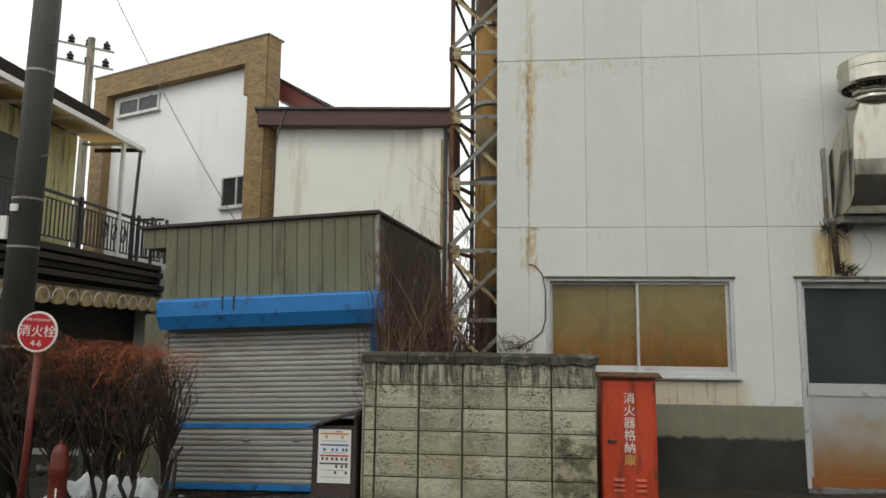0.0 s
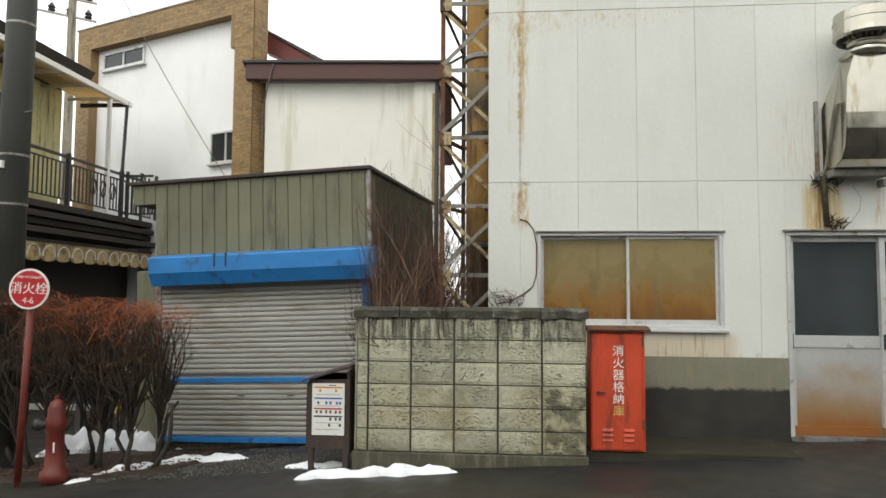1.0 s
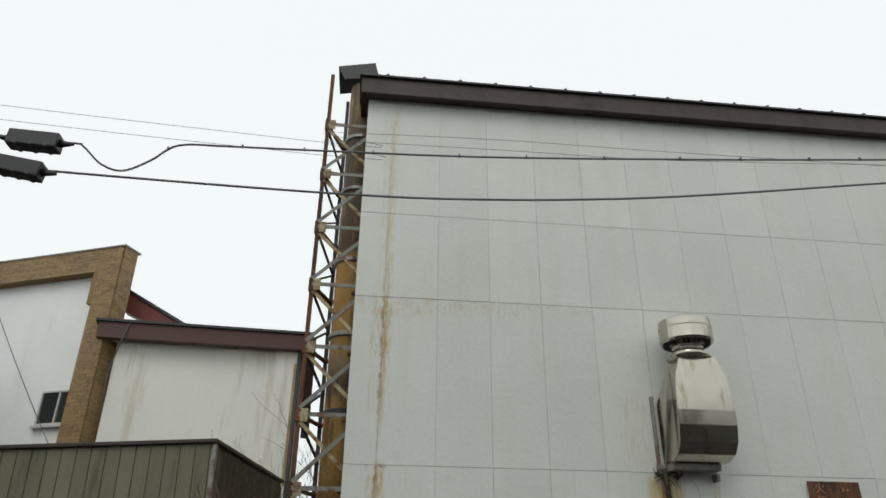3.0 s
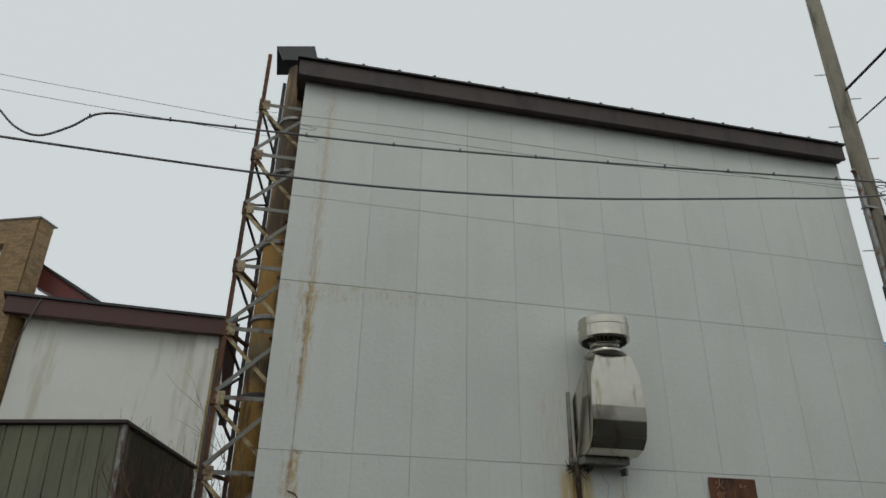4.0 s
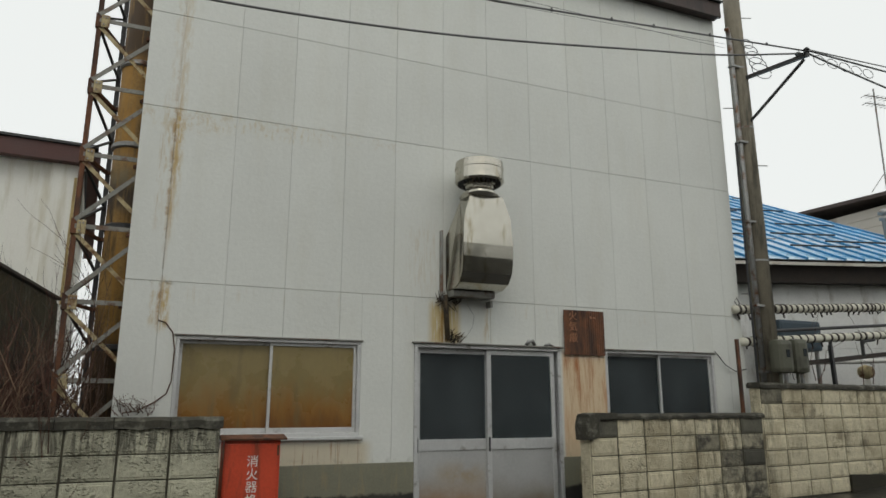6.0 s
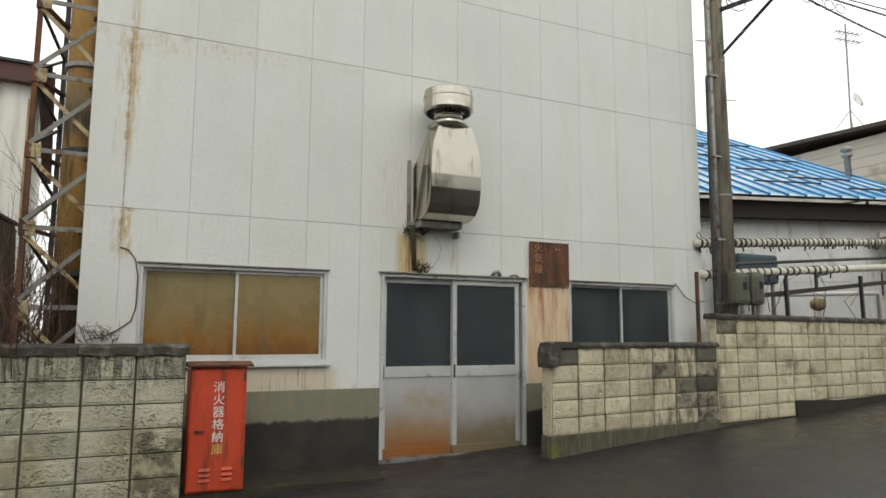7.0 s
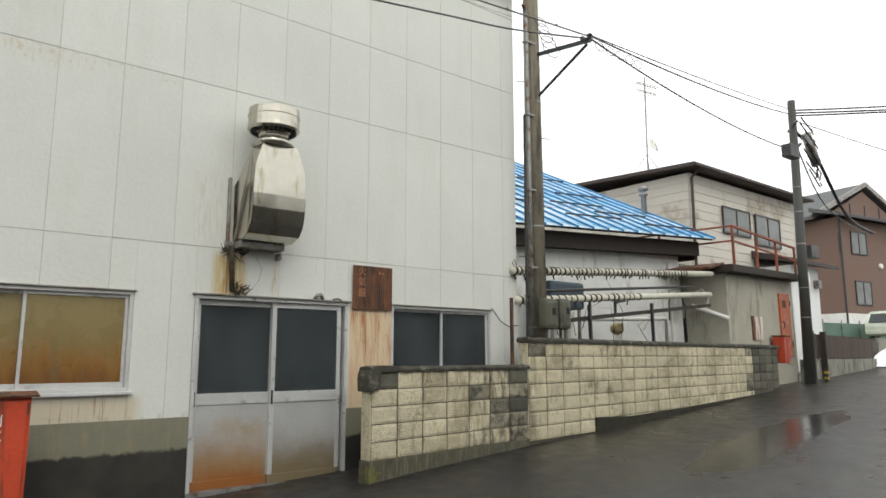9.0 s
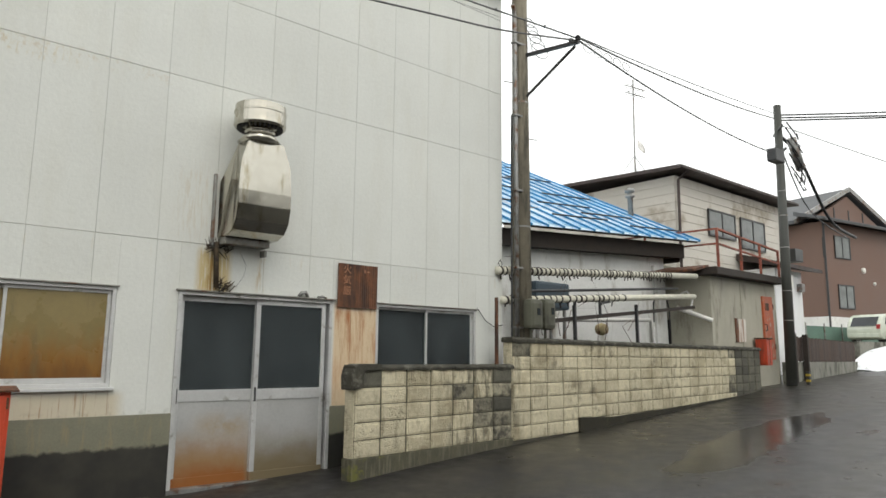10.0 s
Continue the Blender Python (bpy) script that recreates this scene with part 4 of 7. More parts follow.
# ---- extinguisher cabinet ----
def extinguisher_cabinet():
    t = thing("fire_extinguisher_cabinet", pose(0.625, -0.74, 0.185), "faded red steel fire extinguisher cabinet with white characters", "cabinet")
    w, h, d = 0.485, 1.085, 0.3
    part("body", B((0, w, 0.006, d, 0.0, h), bevel=0.006), red_paint, t)
    door = part("door", B((0.012, w - 0.03, -0.012, 0.004, 0.02, h - 0.03), bevel=0.004), red_paint, t)
    bm = bmesh.new()
    prism(bm, [(-0.04, h + 0.0), (-0.045, h + 0.015), (d / 2, h + 0.045), (d + 0.03, h + 0.02), (d + 0.03, h)], -0.03, w + 0.05)
    part("lid", bm, rust_metal, t, "rusted brown sheet lid")
    bm = bmesh.new()
    bar(bm, (0.06, -0.03, 0.53), (0.06, -0.012, 0.53), 0.014, 10)
    beam(bm, (0.06, -0.035, 0.53), (0.13, -0.03, 0.53), 0.012, 0.014)
    part("handle", bm, dark_metal, door)
    for i, ch in enumerate("\u6d88\u706b\u5668\u683c\u7d0d\u5eab"):
        writing("character", ch, 0.105, pose(0.245, -0.0135, 0.9 - 0.108 * i, 90), white_paint if i < 5 else surface("yellowed_sign_paint", (0.6, 0.4, 0.12), 0.6, vary=0.15), door)
    for x in (0.1, 0.29):
        for k in range(3):
            bm = bmesh.new()
            prism(bm, [(-0.011, 0), (-0.03, 0.006), (-0.011, 0.03)], x, x + 0.09)
            for v in bm.verts:
                v.co.z += 0.09 + 0.045 * k
            part("louvre", bm, red_paint, door)
    for z in (0.2, 0.95):
        part("hinge", B((w - 0.03, w - 0.012, -0.016, 0.004, z, z + 0.09), bevel=0.003), rust_metal, t)


extinguisher_cabinet()

# ---- olive shed with a roller shutter ----
olive = surface("olive_painted_siding", (0.17, 0.165, 0.105), 0.65, vary=0.12, fine=30, coarse=1.5, bump=0.1, dirt=(0.1, 0.095, 0.06), dirt_amount=0.35, dirt_scale=2.5, stretch=(2, 2, 0.35), per_piece=0.1)
blue_paint = surface("faded_blue_paint", (0.02, 0.19, 0.5), 0.5, vary=0.15, fine=40, coarse=3, bump=0.08, dirt=(0.03, 0.07, 0.15), dirt_amount=0.2, dirt_scale=5)
shutter_mat = surface("grey_shutter_slat", (0.36, 0.35, 0.325), 0.5, metal=0.2, vary=0.1, fine=30, coarse=2, bump=0.05, dirt=(0.28, 0.25, 0.2), dirt_amount=0.3, dirt_scale=3, stretch=(0.4, 1, 2), per_piece=0.06)
rust_sheet = surface("rust_brown_side_sheet", (0.085, 0.075, 0.05), 0.85, vary=0.35, fine=40, coarse=3, bump=0.3, dirt=(0.2, 0.19, 0.15), dirt_amount=0.25, dirt_scale=4, stretch=(2, 2, 0.3))


def shutter_shed():
    t = thing("garage_shed", pose(-1.669, 0.891, 0.038, 0, -2.2, -7.001), "olive-clad garage shed with a blue-trimmed grey roller shutter", "shed")
    part("body", B((-2.9, -0.02, 0.05, 3.4, -0.6, 3.04)), rust_sheet, t)
    part("overhang", B((-3.2, -2.9, 0.06, 1.2, 2.8, 3.04)), rust_sheet, t)
    board = {}
    u, i = -3.2, 0
    while u < -0.02:
        w = min(0.166, -0.012 - u)
        z0 = 2.8 if u < -2.92 else 1.9
        key = (round(w, 3), z0)
        if key not in board:
            bm = B((0, w - 0.012, 0.0, 0.05, z0, 3.05), bevel=0.004)
            box(bm, w - 0.014, w, 0.014, 0.05, z0, 3.05)
            board[key] = mesh_of("siding_board", bm, olive)
        part("siding_board", board[key], olive, t).location = (u, 0, 0)
        u += 0.166
    part("side_leaf", B((-3.22, -2.88, 0.1, 0.14, -0.6, 1.95), bevel=0.006), olive, t, "narrow olive side board")
    part("corner_trim", B((-0.035, 0.012, -0.006, 0.06, 1.9, 3.05), bevel=0.004), galv, t)
    part("roof_edge", B((-3.24, 0.03, -0.05, 3.45, 3.053, 3.095), bevel=0.008), brown_paint, t)
    # corrugated flank
    bm = bmesh.new()
    n = 92
    pts = [(0.06 + 3.34 * k / n, -0.004 + 0.009 * math.sin(k * 1.57)) for k in range(n + 1)]
    lo = [bm.verts.new((x, y, -0.5)) for y, x in pts]
    hi = [bm.verts.new((x, y, 3.0)) for y, x in pts]
    for k in range(n):
        bm.faces.new((lo[k], lo[k + 1], hi[k + 1], hi[k]))
    part("side_sheet", bm, rust_sheet, t, "weathered olive-brown corrugated side sheet")
    # canopy box over the shutter
    bm = bmesh.new()
    prism(bm, [(0.0, 2.16), (-0.27, 2.12), (-0.28, 2.1), (-0.28, 1.92), (-0.2, 1.765), (0.0, 1.765)], -2.79, 0.13)
    bm.transform(Matrix.Translation((0, 0, -0.028)))
    hood = part("shutter_hood", bm, blue_paint, t, "faded blue sheet metal shutter hood")
    part("hood_joint", B((-1.9, -1.88, -0.286, -0.27, 1.94, 2.11), (-1.75, -1.73, -0.286, -0.27, 1.94, 2.11)), dark_metal, hood)
    part("side_post", B((-2.87, -2.79, -0.02, 0.05, -0.6, 1.8), bevel=0.006), galv, t)
    part("side_post", B((-0.11, -0.005, -0.03, 0.05, -0.6, 1.82), bevel=0.006), blue_paint, t)
    # slats
    bm = bmesh.new()
    prism(bm, [(0.02, 0.0), (0.001, 0.004), (-0.007, 0.026), (-0.004, 0.05), (0.003, 0.06), (0.02, 0.062)], -2.79, -0.11)
    slat = mesh_of("slat", bm, shutter_mat)
    curtain = part("shutter_curtain", B((-2.79, -0.11, 0.022, 0.035, -0.2, 1.8)), shutter_mat, t)
    for k in range(36):
        z = -0.13 + 0.063 * k
        if 0.5 < z < 0.57 or z > 1.76:
            continue
        part("slat", slat, shutter_mat, curtain).location = (0, 0, z)
    part("blue_band", B((-2.79, -0.11, -0.012, 0.02, 0.525, 0.585), bevel=0.006), blue_paint, curtain)
    part("bottom_bar", B((-2.79, -0.11, -0.02, 0.03, -0.2, -0.13), bevel=0.008), blue_paint, curtain)
    for x in (-1.75, -1.1):
        part("finger_pull", B((x, x + 0.09, -0.018, 0.0, 0.37, 0.39), bevel=0.003), galv, curtain)
    return t


shutter_shed()

# ---- notice box for rubbish ----
brown_box = surface("dark_brown_painted_board", (0.045, 0.03, 0.025), 0.6, vary=0.25, fine=30, coarse=4, dirt=(0.09, 0.06, 0.045), dirt_amount=0.2, dirt_scale=6, stretch=(2, 2, 0.4))


def rubbish_box():
    t = thing("rubbish_collection_box", pose(-1.975, -0.84, 0.0), "dark brown rubbish collection box with a printed notice", "rubbish box")
    part("front_board", B((0, 0.36, 0, 0.02, 0.17, 0.8), bevel=0.003), brown_box, t)
    part("side_board", B((0.36, 0.385, 0, 0.55, 0.12, 0.88), bevel=0.003), brown_box, t)
    part("side_board", B((-0.022, 0.0, 0, 0.55, 0.12, 0.77), bevel=0.003), brown_box, t)
    part("back_board", B((0, 0.36, 0.53, 0.55, 0.12, 0.8)), brown_box, t)
    for x in (0.0, 0.325):
        part("leg", B((x, x + 0.05, 0.002, 0.05, -0.08, 0.17), bevel=0.004), brown_box, t)
    bm = bmesh.new()
    prism(bm, [(-0.06, 0.775), (-0.06, 0.79), (0.3, 0.905), (0.4, 0.93), (0.4, 0.9), (0.3, 0.885)], -0.05, 0.58, "y")
    part("lid", bm, brown_box, t)
    sheet = part("notice_board", B((0.035, 0.34, -0.008, -0.001, 0.29, 0.765), bevel=0.002), white_paint, t, "white printed notice with coloured bands")
    inks = {"orange": (0.6, 0.25, 0.04), "blue": (0.04, 0.12, 0.4), "red": (0.5, 0.05, 0.05), "dark": (0.05, 0.05, 0.05)}
    for z, ink in ((0.72, "orange"), (0.62, "blue"), (0.525, "red"), (0.455, "dark")):
        part("printed_band", B((0.055, 0.32, -0.0095, -0.008, z, z + 0.014)), surface("ink_" + ink, inks[ink], 0.6), sheet)
    dark = surface("ink_dark", inks["dark"], 0.6)
    part("printed_heading", B((0.19, 0.26, -0.0095, -0.008, 0.742, 0.75)), dark, sheet)
    for z, ink, xs in ((0.685, "orange", (0.1, 0.25)), (0.572, "blue", (0.085, 0.16, 0.2, 0.26, 0.29)), (0.49, "dark", (0.07, 0.11, 0.16, 0.2, 0.25, 0.29)), (0.425, "dark", (0.2, 0.25, 0.29)), (0.37, "dark", (0.19, 0.29))):
        for x in xs:
            part("printed_mark", B((x, x + 0.02, -0.0095, -0.008, z, z + 0.026)), surface("ink_" + ink, inks[ink], 0.6), sheet)
    for z in (0.66, 0.555, 0.4, 0.34):
        part("printed_line", B((0.07, 0.3, -0.0093, -0.008, z, z + 0.006)), surface("ink_grey", (0.35, 0.35, 0.36), 0.6), sheet)


rubbish_box()


# ---- hydrant sign, hydrant ----
def hydrant_sign():
    t = thing("hydrant_sign", pose(-4.896, -0.737, -0.376, 0, 2, 4.199), "round red hydrant sign on a red post", "sign")
    bm = bmesh.new()
    bar(bm, (0, 0, 0), (0, 0, 1.95), 0.032, 12)
    part("post", bm, surface("dull_hydrant_red", (0.15, 0.022, 0.014), 0.55, vary=0.25, fine=40, coarse=5, bump=0.15, dirt=(0.1, 0.02, 0.015), dirt_amount=0.35, dirt_scale=8), t, "scuffed dark red steel post", smooth=True)
    bm = bmesh.new()
    bar(bm, (0, -0.04, 2.0), (0, -0.052, 2.0), 0.2, 40)
    face = part("disc", bm, white_paint, t)
    bm = bmesh.new()
    bar(bm, (0, -0.05, 2.0), (0, -0.055, 2.0), 0.18, 40)
    part("red_field", bm, surface("sign_red", (0.45, 0.02, 0.025), 0.4, vary=0.1), face)
    writing("lettering", "\u6d88\u706b\u6813", 0.125, pose(0, -0.056, 2.0, 90), white_paint, face)
    writing("lettering", "FIRE HYDRANT", 0.036, pose(0, -0.056, 2.115, 90), white_paint, face)
    writing("lettering", "4-6", 0.085, pose(0, -0.056, 1.885, 90), white_paint, face)
    part("clamp", B((-0.05, 0.05, -0.045, 0.04, 1.9, 1.93), (-0.05, 0.05, -0.045, 0.04, 2.07, 2.1)), galv, t)


hydrant_sign()


def fire_hydrant():
    t = thing("fire_hydrant", pose(-4.599, -0.611, -0.277, 0, 0, 1.199), "weathered red standpipe fire hydrant beside the hedge", "fire hydrant")
    red = surface("dull_hydrant_red", (0.15, 0.022, 0.014), 0.55, vary=0.25, fine=40, coarse=5, bump=0.15, dirt=(0.1, 0.02, 0.015), dirt_amount=0.35, dirt_scale=8)
    bm = bmesh.new()
    lathe(bm, [(0.13, 0.0), (0.13, 0.1), (0.095, 0.13), (0.085, 0.3), (0.08, 0.5), (0.095, 0.52), (0.095, 0.6), (0.08, 0.64), (0.078, 0.72), (0.055, 0.78), (0.02, 0.81)], 20)
    part("barrel", bm, red, t, smooth=True)
    bm = bmesh.new()
    lathe(bm, [(0.045, 0.0), (0.045, 0.08), (0.06, 0.085), (0.06, 0.13), (0.03, 0.14)], 12, Matrix.Translation((-0.06, -0.03, 0.56)) @ Euler((0, radians(-90), 0)).to_matrix().to_4x4())
    part("outlet_cap", bm, dark_metal, t, "black outlet cap", smooth=True)
    bm = bmesh.new()
    bar(bm, (0, 0, 0.8), (0, 0, 0.84), 0.02, 6)
    part("spindle_nut", bm, red, t)
    part("painted_mark", B((0.03, 0.045, -0.086, -0.078, 0.3, 0.4)), white_paint, t)


fire_hydrant()


# ---- hedge and brush of bare twigs ----
def twig_spray(bm, rnd, a, d, length, r, depth, spread, lift=0.25):
    """A branch that forks into finer ones."""
    n = 3
    pts, p, q = [a], a.copy(), d.normalized()
    for i in range(n):
        q = (q + Vector((rnd.gauss(0, 0.16), rnd.gauss(0, 0.16), rnd.gauss(0, 0.1)))).normalized()
        p = p + q * length / n
        pts.append(p.copy())
    tube(bm, pts, [r * (1 - 0.5 * i / n) for i in range(n + 1)], 5 if r > 0.006 else 3)
    if depth <= 0:
        return
    for k in range(rnd.choice((2, 3, 3))):
        s = pts[rnd.choice((1, 2, 3, 3))]
        e = (q + Vector((rnd.gauss(0, spread), rnd.gauss(0, spread), rnd.gauss(lift, spread * 0.7)))).normalized()
        twig_spray(bm, rnd, s, e, length * rnd.uniform(0.55, 0.8), r * 0.6, depth - 1, spread, lift)


def hedge():
    t = thing("clipped_hedge", pose(-4.469, -0.108, -0.27, 0, 0, 1.199), "clipped leafless hedge with reddish twig tips", "hedge")
    rnd = random.Random(5)
    dark = surface("dark_hedge_twigs", (0.045, 0.03, 0.02), 0.85, vary=0.3, per_island=0.4)
    mid = surface("brown_hedge_twigs", (0.085, 0.042, 0.024), 0.85, vary=0.3, per_island=0.4)
    for i in range(13):
        x, y = -1.2 + 0.165 * i + rnd.uniform(-0.05, 0.05), rnd.uniform(-0.25, 0.35)
        p = Vector((x * 0.85, y * 0.8, 0))
        pts = [p + Vector((rnd.gauss(0, 0.03) + 0.05 * k * x, rnd.gauss(0, 0.03), 0.17 * k)) for k in range(5)]
        bm = bmesh.new()
        tube(bm, pts, [0.03, 0.026, 0.022, 0.018, 0.014], 7)
        part("stem", bm, bark_mat, t, smooth=True)
        for mat, n, z0, up in ((dark, 6, 0.95, 0.4), (mid, 14, 1.15, 0.45), (twig_red if x > -0.75 else mid, 17, 1.5, 0.7)):
            bm, limbs = bmesh.new(), bmesh.new()
            for k in range(n):
                a = pts[rnd.choice((2, 3, 4, 4))]
                b = Vector((x * 1.1 + rnd.uniform(-0.34, 0.34), y + rnd.uniform(-0.4, 0.4), z0 + rnd.uniform(-0.2, 0.25)))
                tube(limbs, [a, a.lerp(b, 0.4) + Vector((rnd.gauss(0, 0.07), rnd.gauss(0, 0.07), 0.03)), a.lerp(b, 0.75) + Vector((rnd.gauss(0, 0.05), rnd.gauss(0, 0.05), 0.02)), b], [0.011, 0.009, 0.007, 0.005], 4)
                twig_spray(bm, rnd, b, Vector((rnd.gauss(0, 0.6) + 0.3 * x, rnd.gauss(0, 0.5), up)), rnd.uniform(0.16, 0.26), 0.006, 4, 0.62, 0.08)
            for v in bm.verts[:] + limbs.verts[:]:
                c = v.co
                if c.x > 0:
                    c.x = 1.1 * math.tanh(c.x / 1.1)
                c.y = 0.72 * math.tanh(c.y / 0.75)
                top = 1.88 - 0.24 * max(0.0, c.x) ** 2 + 0.2 * min(1.0, max(0.0, -0.5 - c.x) * 2) + 0.1 * noise.noise((c.x * 4, c.y * 4, 7))
                if c.z > top - 0.3:
                    c.z = top - 0.3 + 0.3 * math.tanh((c.z - top + 0.3) / 0.5)
            tagged(part("limb", limbs, dark, t), kind="stuff")
            tagged(part("twig", bm, mat, t), kind="stuff")
    return t


hedge()


def brush(place, seed, height, n, mat, label):
    t = thing("bare_shrub", pose(*place), label, "shrub")
    rnd = random.Random(seed)
    for i in range(n):
        bm = bmesh.new()
        a = Vector((rnd.uniform(-0.25, 0.25), rnd.uniform(-0.2, 0.3), 0))
        d = Vector((rnd.gauss(0, 0.25), rnd.gauss(0, 0.2), 1.0))
        twig_spray(bm, rnd, a, d, height * rnd.uniform(0.35, 0.55), 0.017, 4, 0.36, 0.35)
        for v in bm.verts:                                  # kept back by the white wall
            over = v.co.x + place[0] + 0.55
            if over > 0:
                v.co.x -= over - 0.16 * math.tanh(over / 0.3)
            over = -1.5 - v.co.x - place[0]
            if over > 0:                                    # clear of the shutter
                v.co.x += over - 0.22 * math.tanh(over / 0.5)
        part("branch", bm, mat, t)
    return t


brush((-1.2, 0.35, -0.1), 11, 2.6, 20, twig_mat, "tangle of bare brown shrub branches beside the shed")
brush((-0.95, -0.1, 0.0), 12, 2.3, 14, twig_mat, "thin leafless shrub behind the block wall")
twig_tan = surface("tan_shrub_shoots", (0.2, 0.13, 0.085), 0.85, vary=0.3, per_island=0.4)
twig_maroon = surface("maroon_shrub_twigs", (0.085, 0.032, 0.024), 0.85, vary=0.3, per_island=0.5)
brush((-1.15, 0.05, -0.05), 17, 2.0, 6, twig_tan, "pale tan bent shoots of a bare shrub")
brush((-1.3, 0.6, -0.1), 19, 2.3, 22, twig_maroon, "dense maroon-brown leafless shrub against the shed")
brush((-1.1, 1.3, -0.1), 14, 2.6, 19, bark_mat, "dark leafless shrub in the gap by the flue")


# ---- snow, soil ----
def drift(name, pts, width, height, seed, label):
    """A ragged ridge of old snow along a line."""
    bm = bmesh.new()
    pts = [Vector(p) for p in pts]
    n, m = 110, 14
    rnd = random.Random(seed)
    rows = []
    for i in range(n + 1):
        f = i / n * (len(pts) - 1)
        k = min(int(f), len(pts) - 2)
        p = pts[k].lerp(pts[k + 1], f - k)
        d = (pts[k + 1] - pts[k]).normalized()
        s = Vector((-d.y, d.x, 0))
        end = min(1.0, 5 * i / n, 5 * (n - i) / n) ** 0.6
        w = width * end * (0.7 + 0.6 * noise.noise((f * 2.1, seed, 0)))
        row = []
        for j in range(m + 1):
            v = j / m * 2 - 1
            q = p + s * w * v
            h = max(0.0, 1 - v * v) ** 0.6 * height * end * (0.75 + 0.7 * noise.noise((q.x * 5, q.y * 5, seed)) + 0.16 * noise.noise((q.x * 12, q.y * 12, seed)))
            row.append(bm.verts.new((q.x, q.y, ground_z(q.x, q.y) + h - 0.012 + 0.01 * noise.noise((q.x * 22, q.y * 22, 2)))))
        rows.append(row)
    for a, b in zip(rows, rows[1:]):
        for j in range(m):
            bm.faces.new((a[j], a[j + 1], b[j + 1], b[j]))
    return solid(name, bm, snow_mat, label, "snow", smooth=True, kind="stuff")


drift("snow_bank", [(-4.45, -0.72, 0), (-4.1, -0.1, 0), (-3.8, 0.25, 0), (-3.3, 0.35, 0), (-2.95, 0.3, 0)], 0.17, 0.11, 1, "ragged strip of melting snow beside the hedge")
drift("snow_bank", [(-2.05, -1.05, 0), (-1.75, -1.0, 0), (-1.3, -1.02, 0), (-0.95, -0.98, 0), (-0.55, -0.98, 0)], 0.12, 0.1, 4, "old snow heap against the block wall plinth")
drift("snow_bank", [(-5.6, 0.5, 0), (-5.2, 1.2, 0), (-4.7, 1.5, 0), (-4.1, 1.3, 0)], 0.32, 0.27, 7, "bank of snow behind the hedge")
drift("snow_bank", [(-2.3, -0.55, 0), (-1.9, -0.62, 0), (-1.65, -0.6, 0)], 0.1, 0.07, 9, "bit of snow under the rubbish box")

soil = surface("leaf_littered_soil", (0.035, 0.022, 0.016), 0.95, vary=0.4, fine=60, coarse=6, bump=0.6)
gravel = surface("dark_gravel", (0.07, 0.068, 0.06), 0.8, vary=0.4, per_island=0.5)
bm = bmesh.new()
grid = [[bm.verts.new((-5.8 + 0.12 * i, -0.62 + 0.12 * j, ground_z(-5.8 + 0.12 * i, -0.62 + 0.12 * j) + 0.02 + 0.03 * noise.noise((i * 0.4, j * 0.4, 3)) - (0.05 if i in (0, 20) or j in (0, 14) else 0))) for i in range(21)] for j in range(15)]
for a, b in zip(grid, grid[1:]):
    for i in range(20):
        bm.faces.new((a[i], a[i + 1], b[i + 1], b[i]))
solid("soil_bed", bm, soil, "bare brown soil under the hedge", "soil", smooth=True, kind="stuff")
bm = bmesh.new()
rnd = random.Random(21)
for i in range(2600):
    x, y = rnd.uniform(-4.2, -1.9), rnd.uniform(-0.75, 0.95)
    s = rnd.uniform(0.006, 0.02)
    c = Vector((x, y, ground_z(x, y) + s * 0.3))
    vs = [bm.verts.new(c + Vector((s * a * rnd.uniform(0.6, 1.2), s * b * rnd.uniform(0.6, 1.2), s * e * 0.7))) for a, b, e in ((1, 0, 0), (0, 1, 0), (-1, 0, 0), (0, -1, 0), (0, 0, 1))]
    for k in range(4):
        bm.faces.new((vs[k], vs[(k + 1) % 4], vs[4]))
litter = bmesh.new()
for i in range(1500):
    x, y = rnd.uniform(-5.7, -3.45), rnd.uniform(-0.6, 1.0)
    s, a = rnd.uniform(0.012, 0.035), rnd.uniform(0, 6.28)
    c, u, w = Vector((x, y, ground_z(x, y) + 0.045 + rnd.uniform(-0.012, 0.02))), Vector((math.cos(a), math.sin(a), rnd.uniform(-0.4, 0.4))), Vector((-math.sin(a), math.cos(a), rnd.uniform(-0.4, 0.4)))
    q = [litter.verts.new(c + d) for d in (-u * s, w * s * 0.4 + Vector((0, 0, 0.004)), u * s, -w * s * 0.4)]
    litter.faces.new((q[0], q[1], q[2])), litter.faces.new((q[0], q[2], q[3]))
solid("leaf_litter", litter, surface("rusty_dead_leaf", (0.1, 0.045, 0.025), 0.85, vary=0.3, per_island=0.7), "rust-brown dead leaves and twigs on the soil", "leaf litter", kind="stuff")
solid("gravel", bm, gravel, "loose dark wet gravel before the shutter", "gravel", kind="stuff")


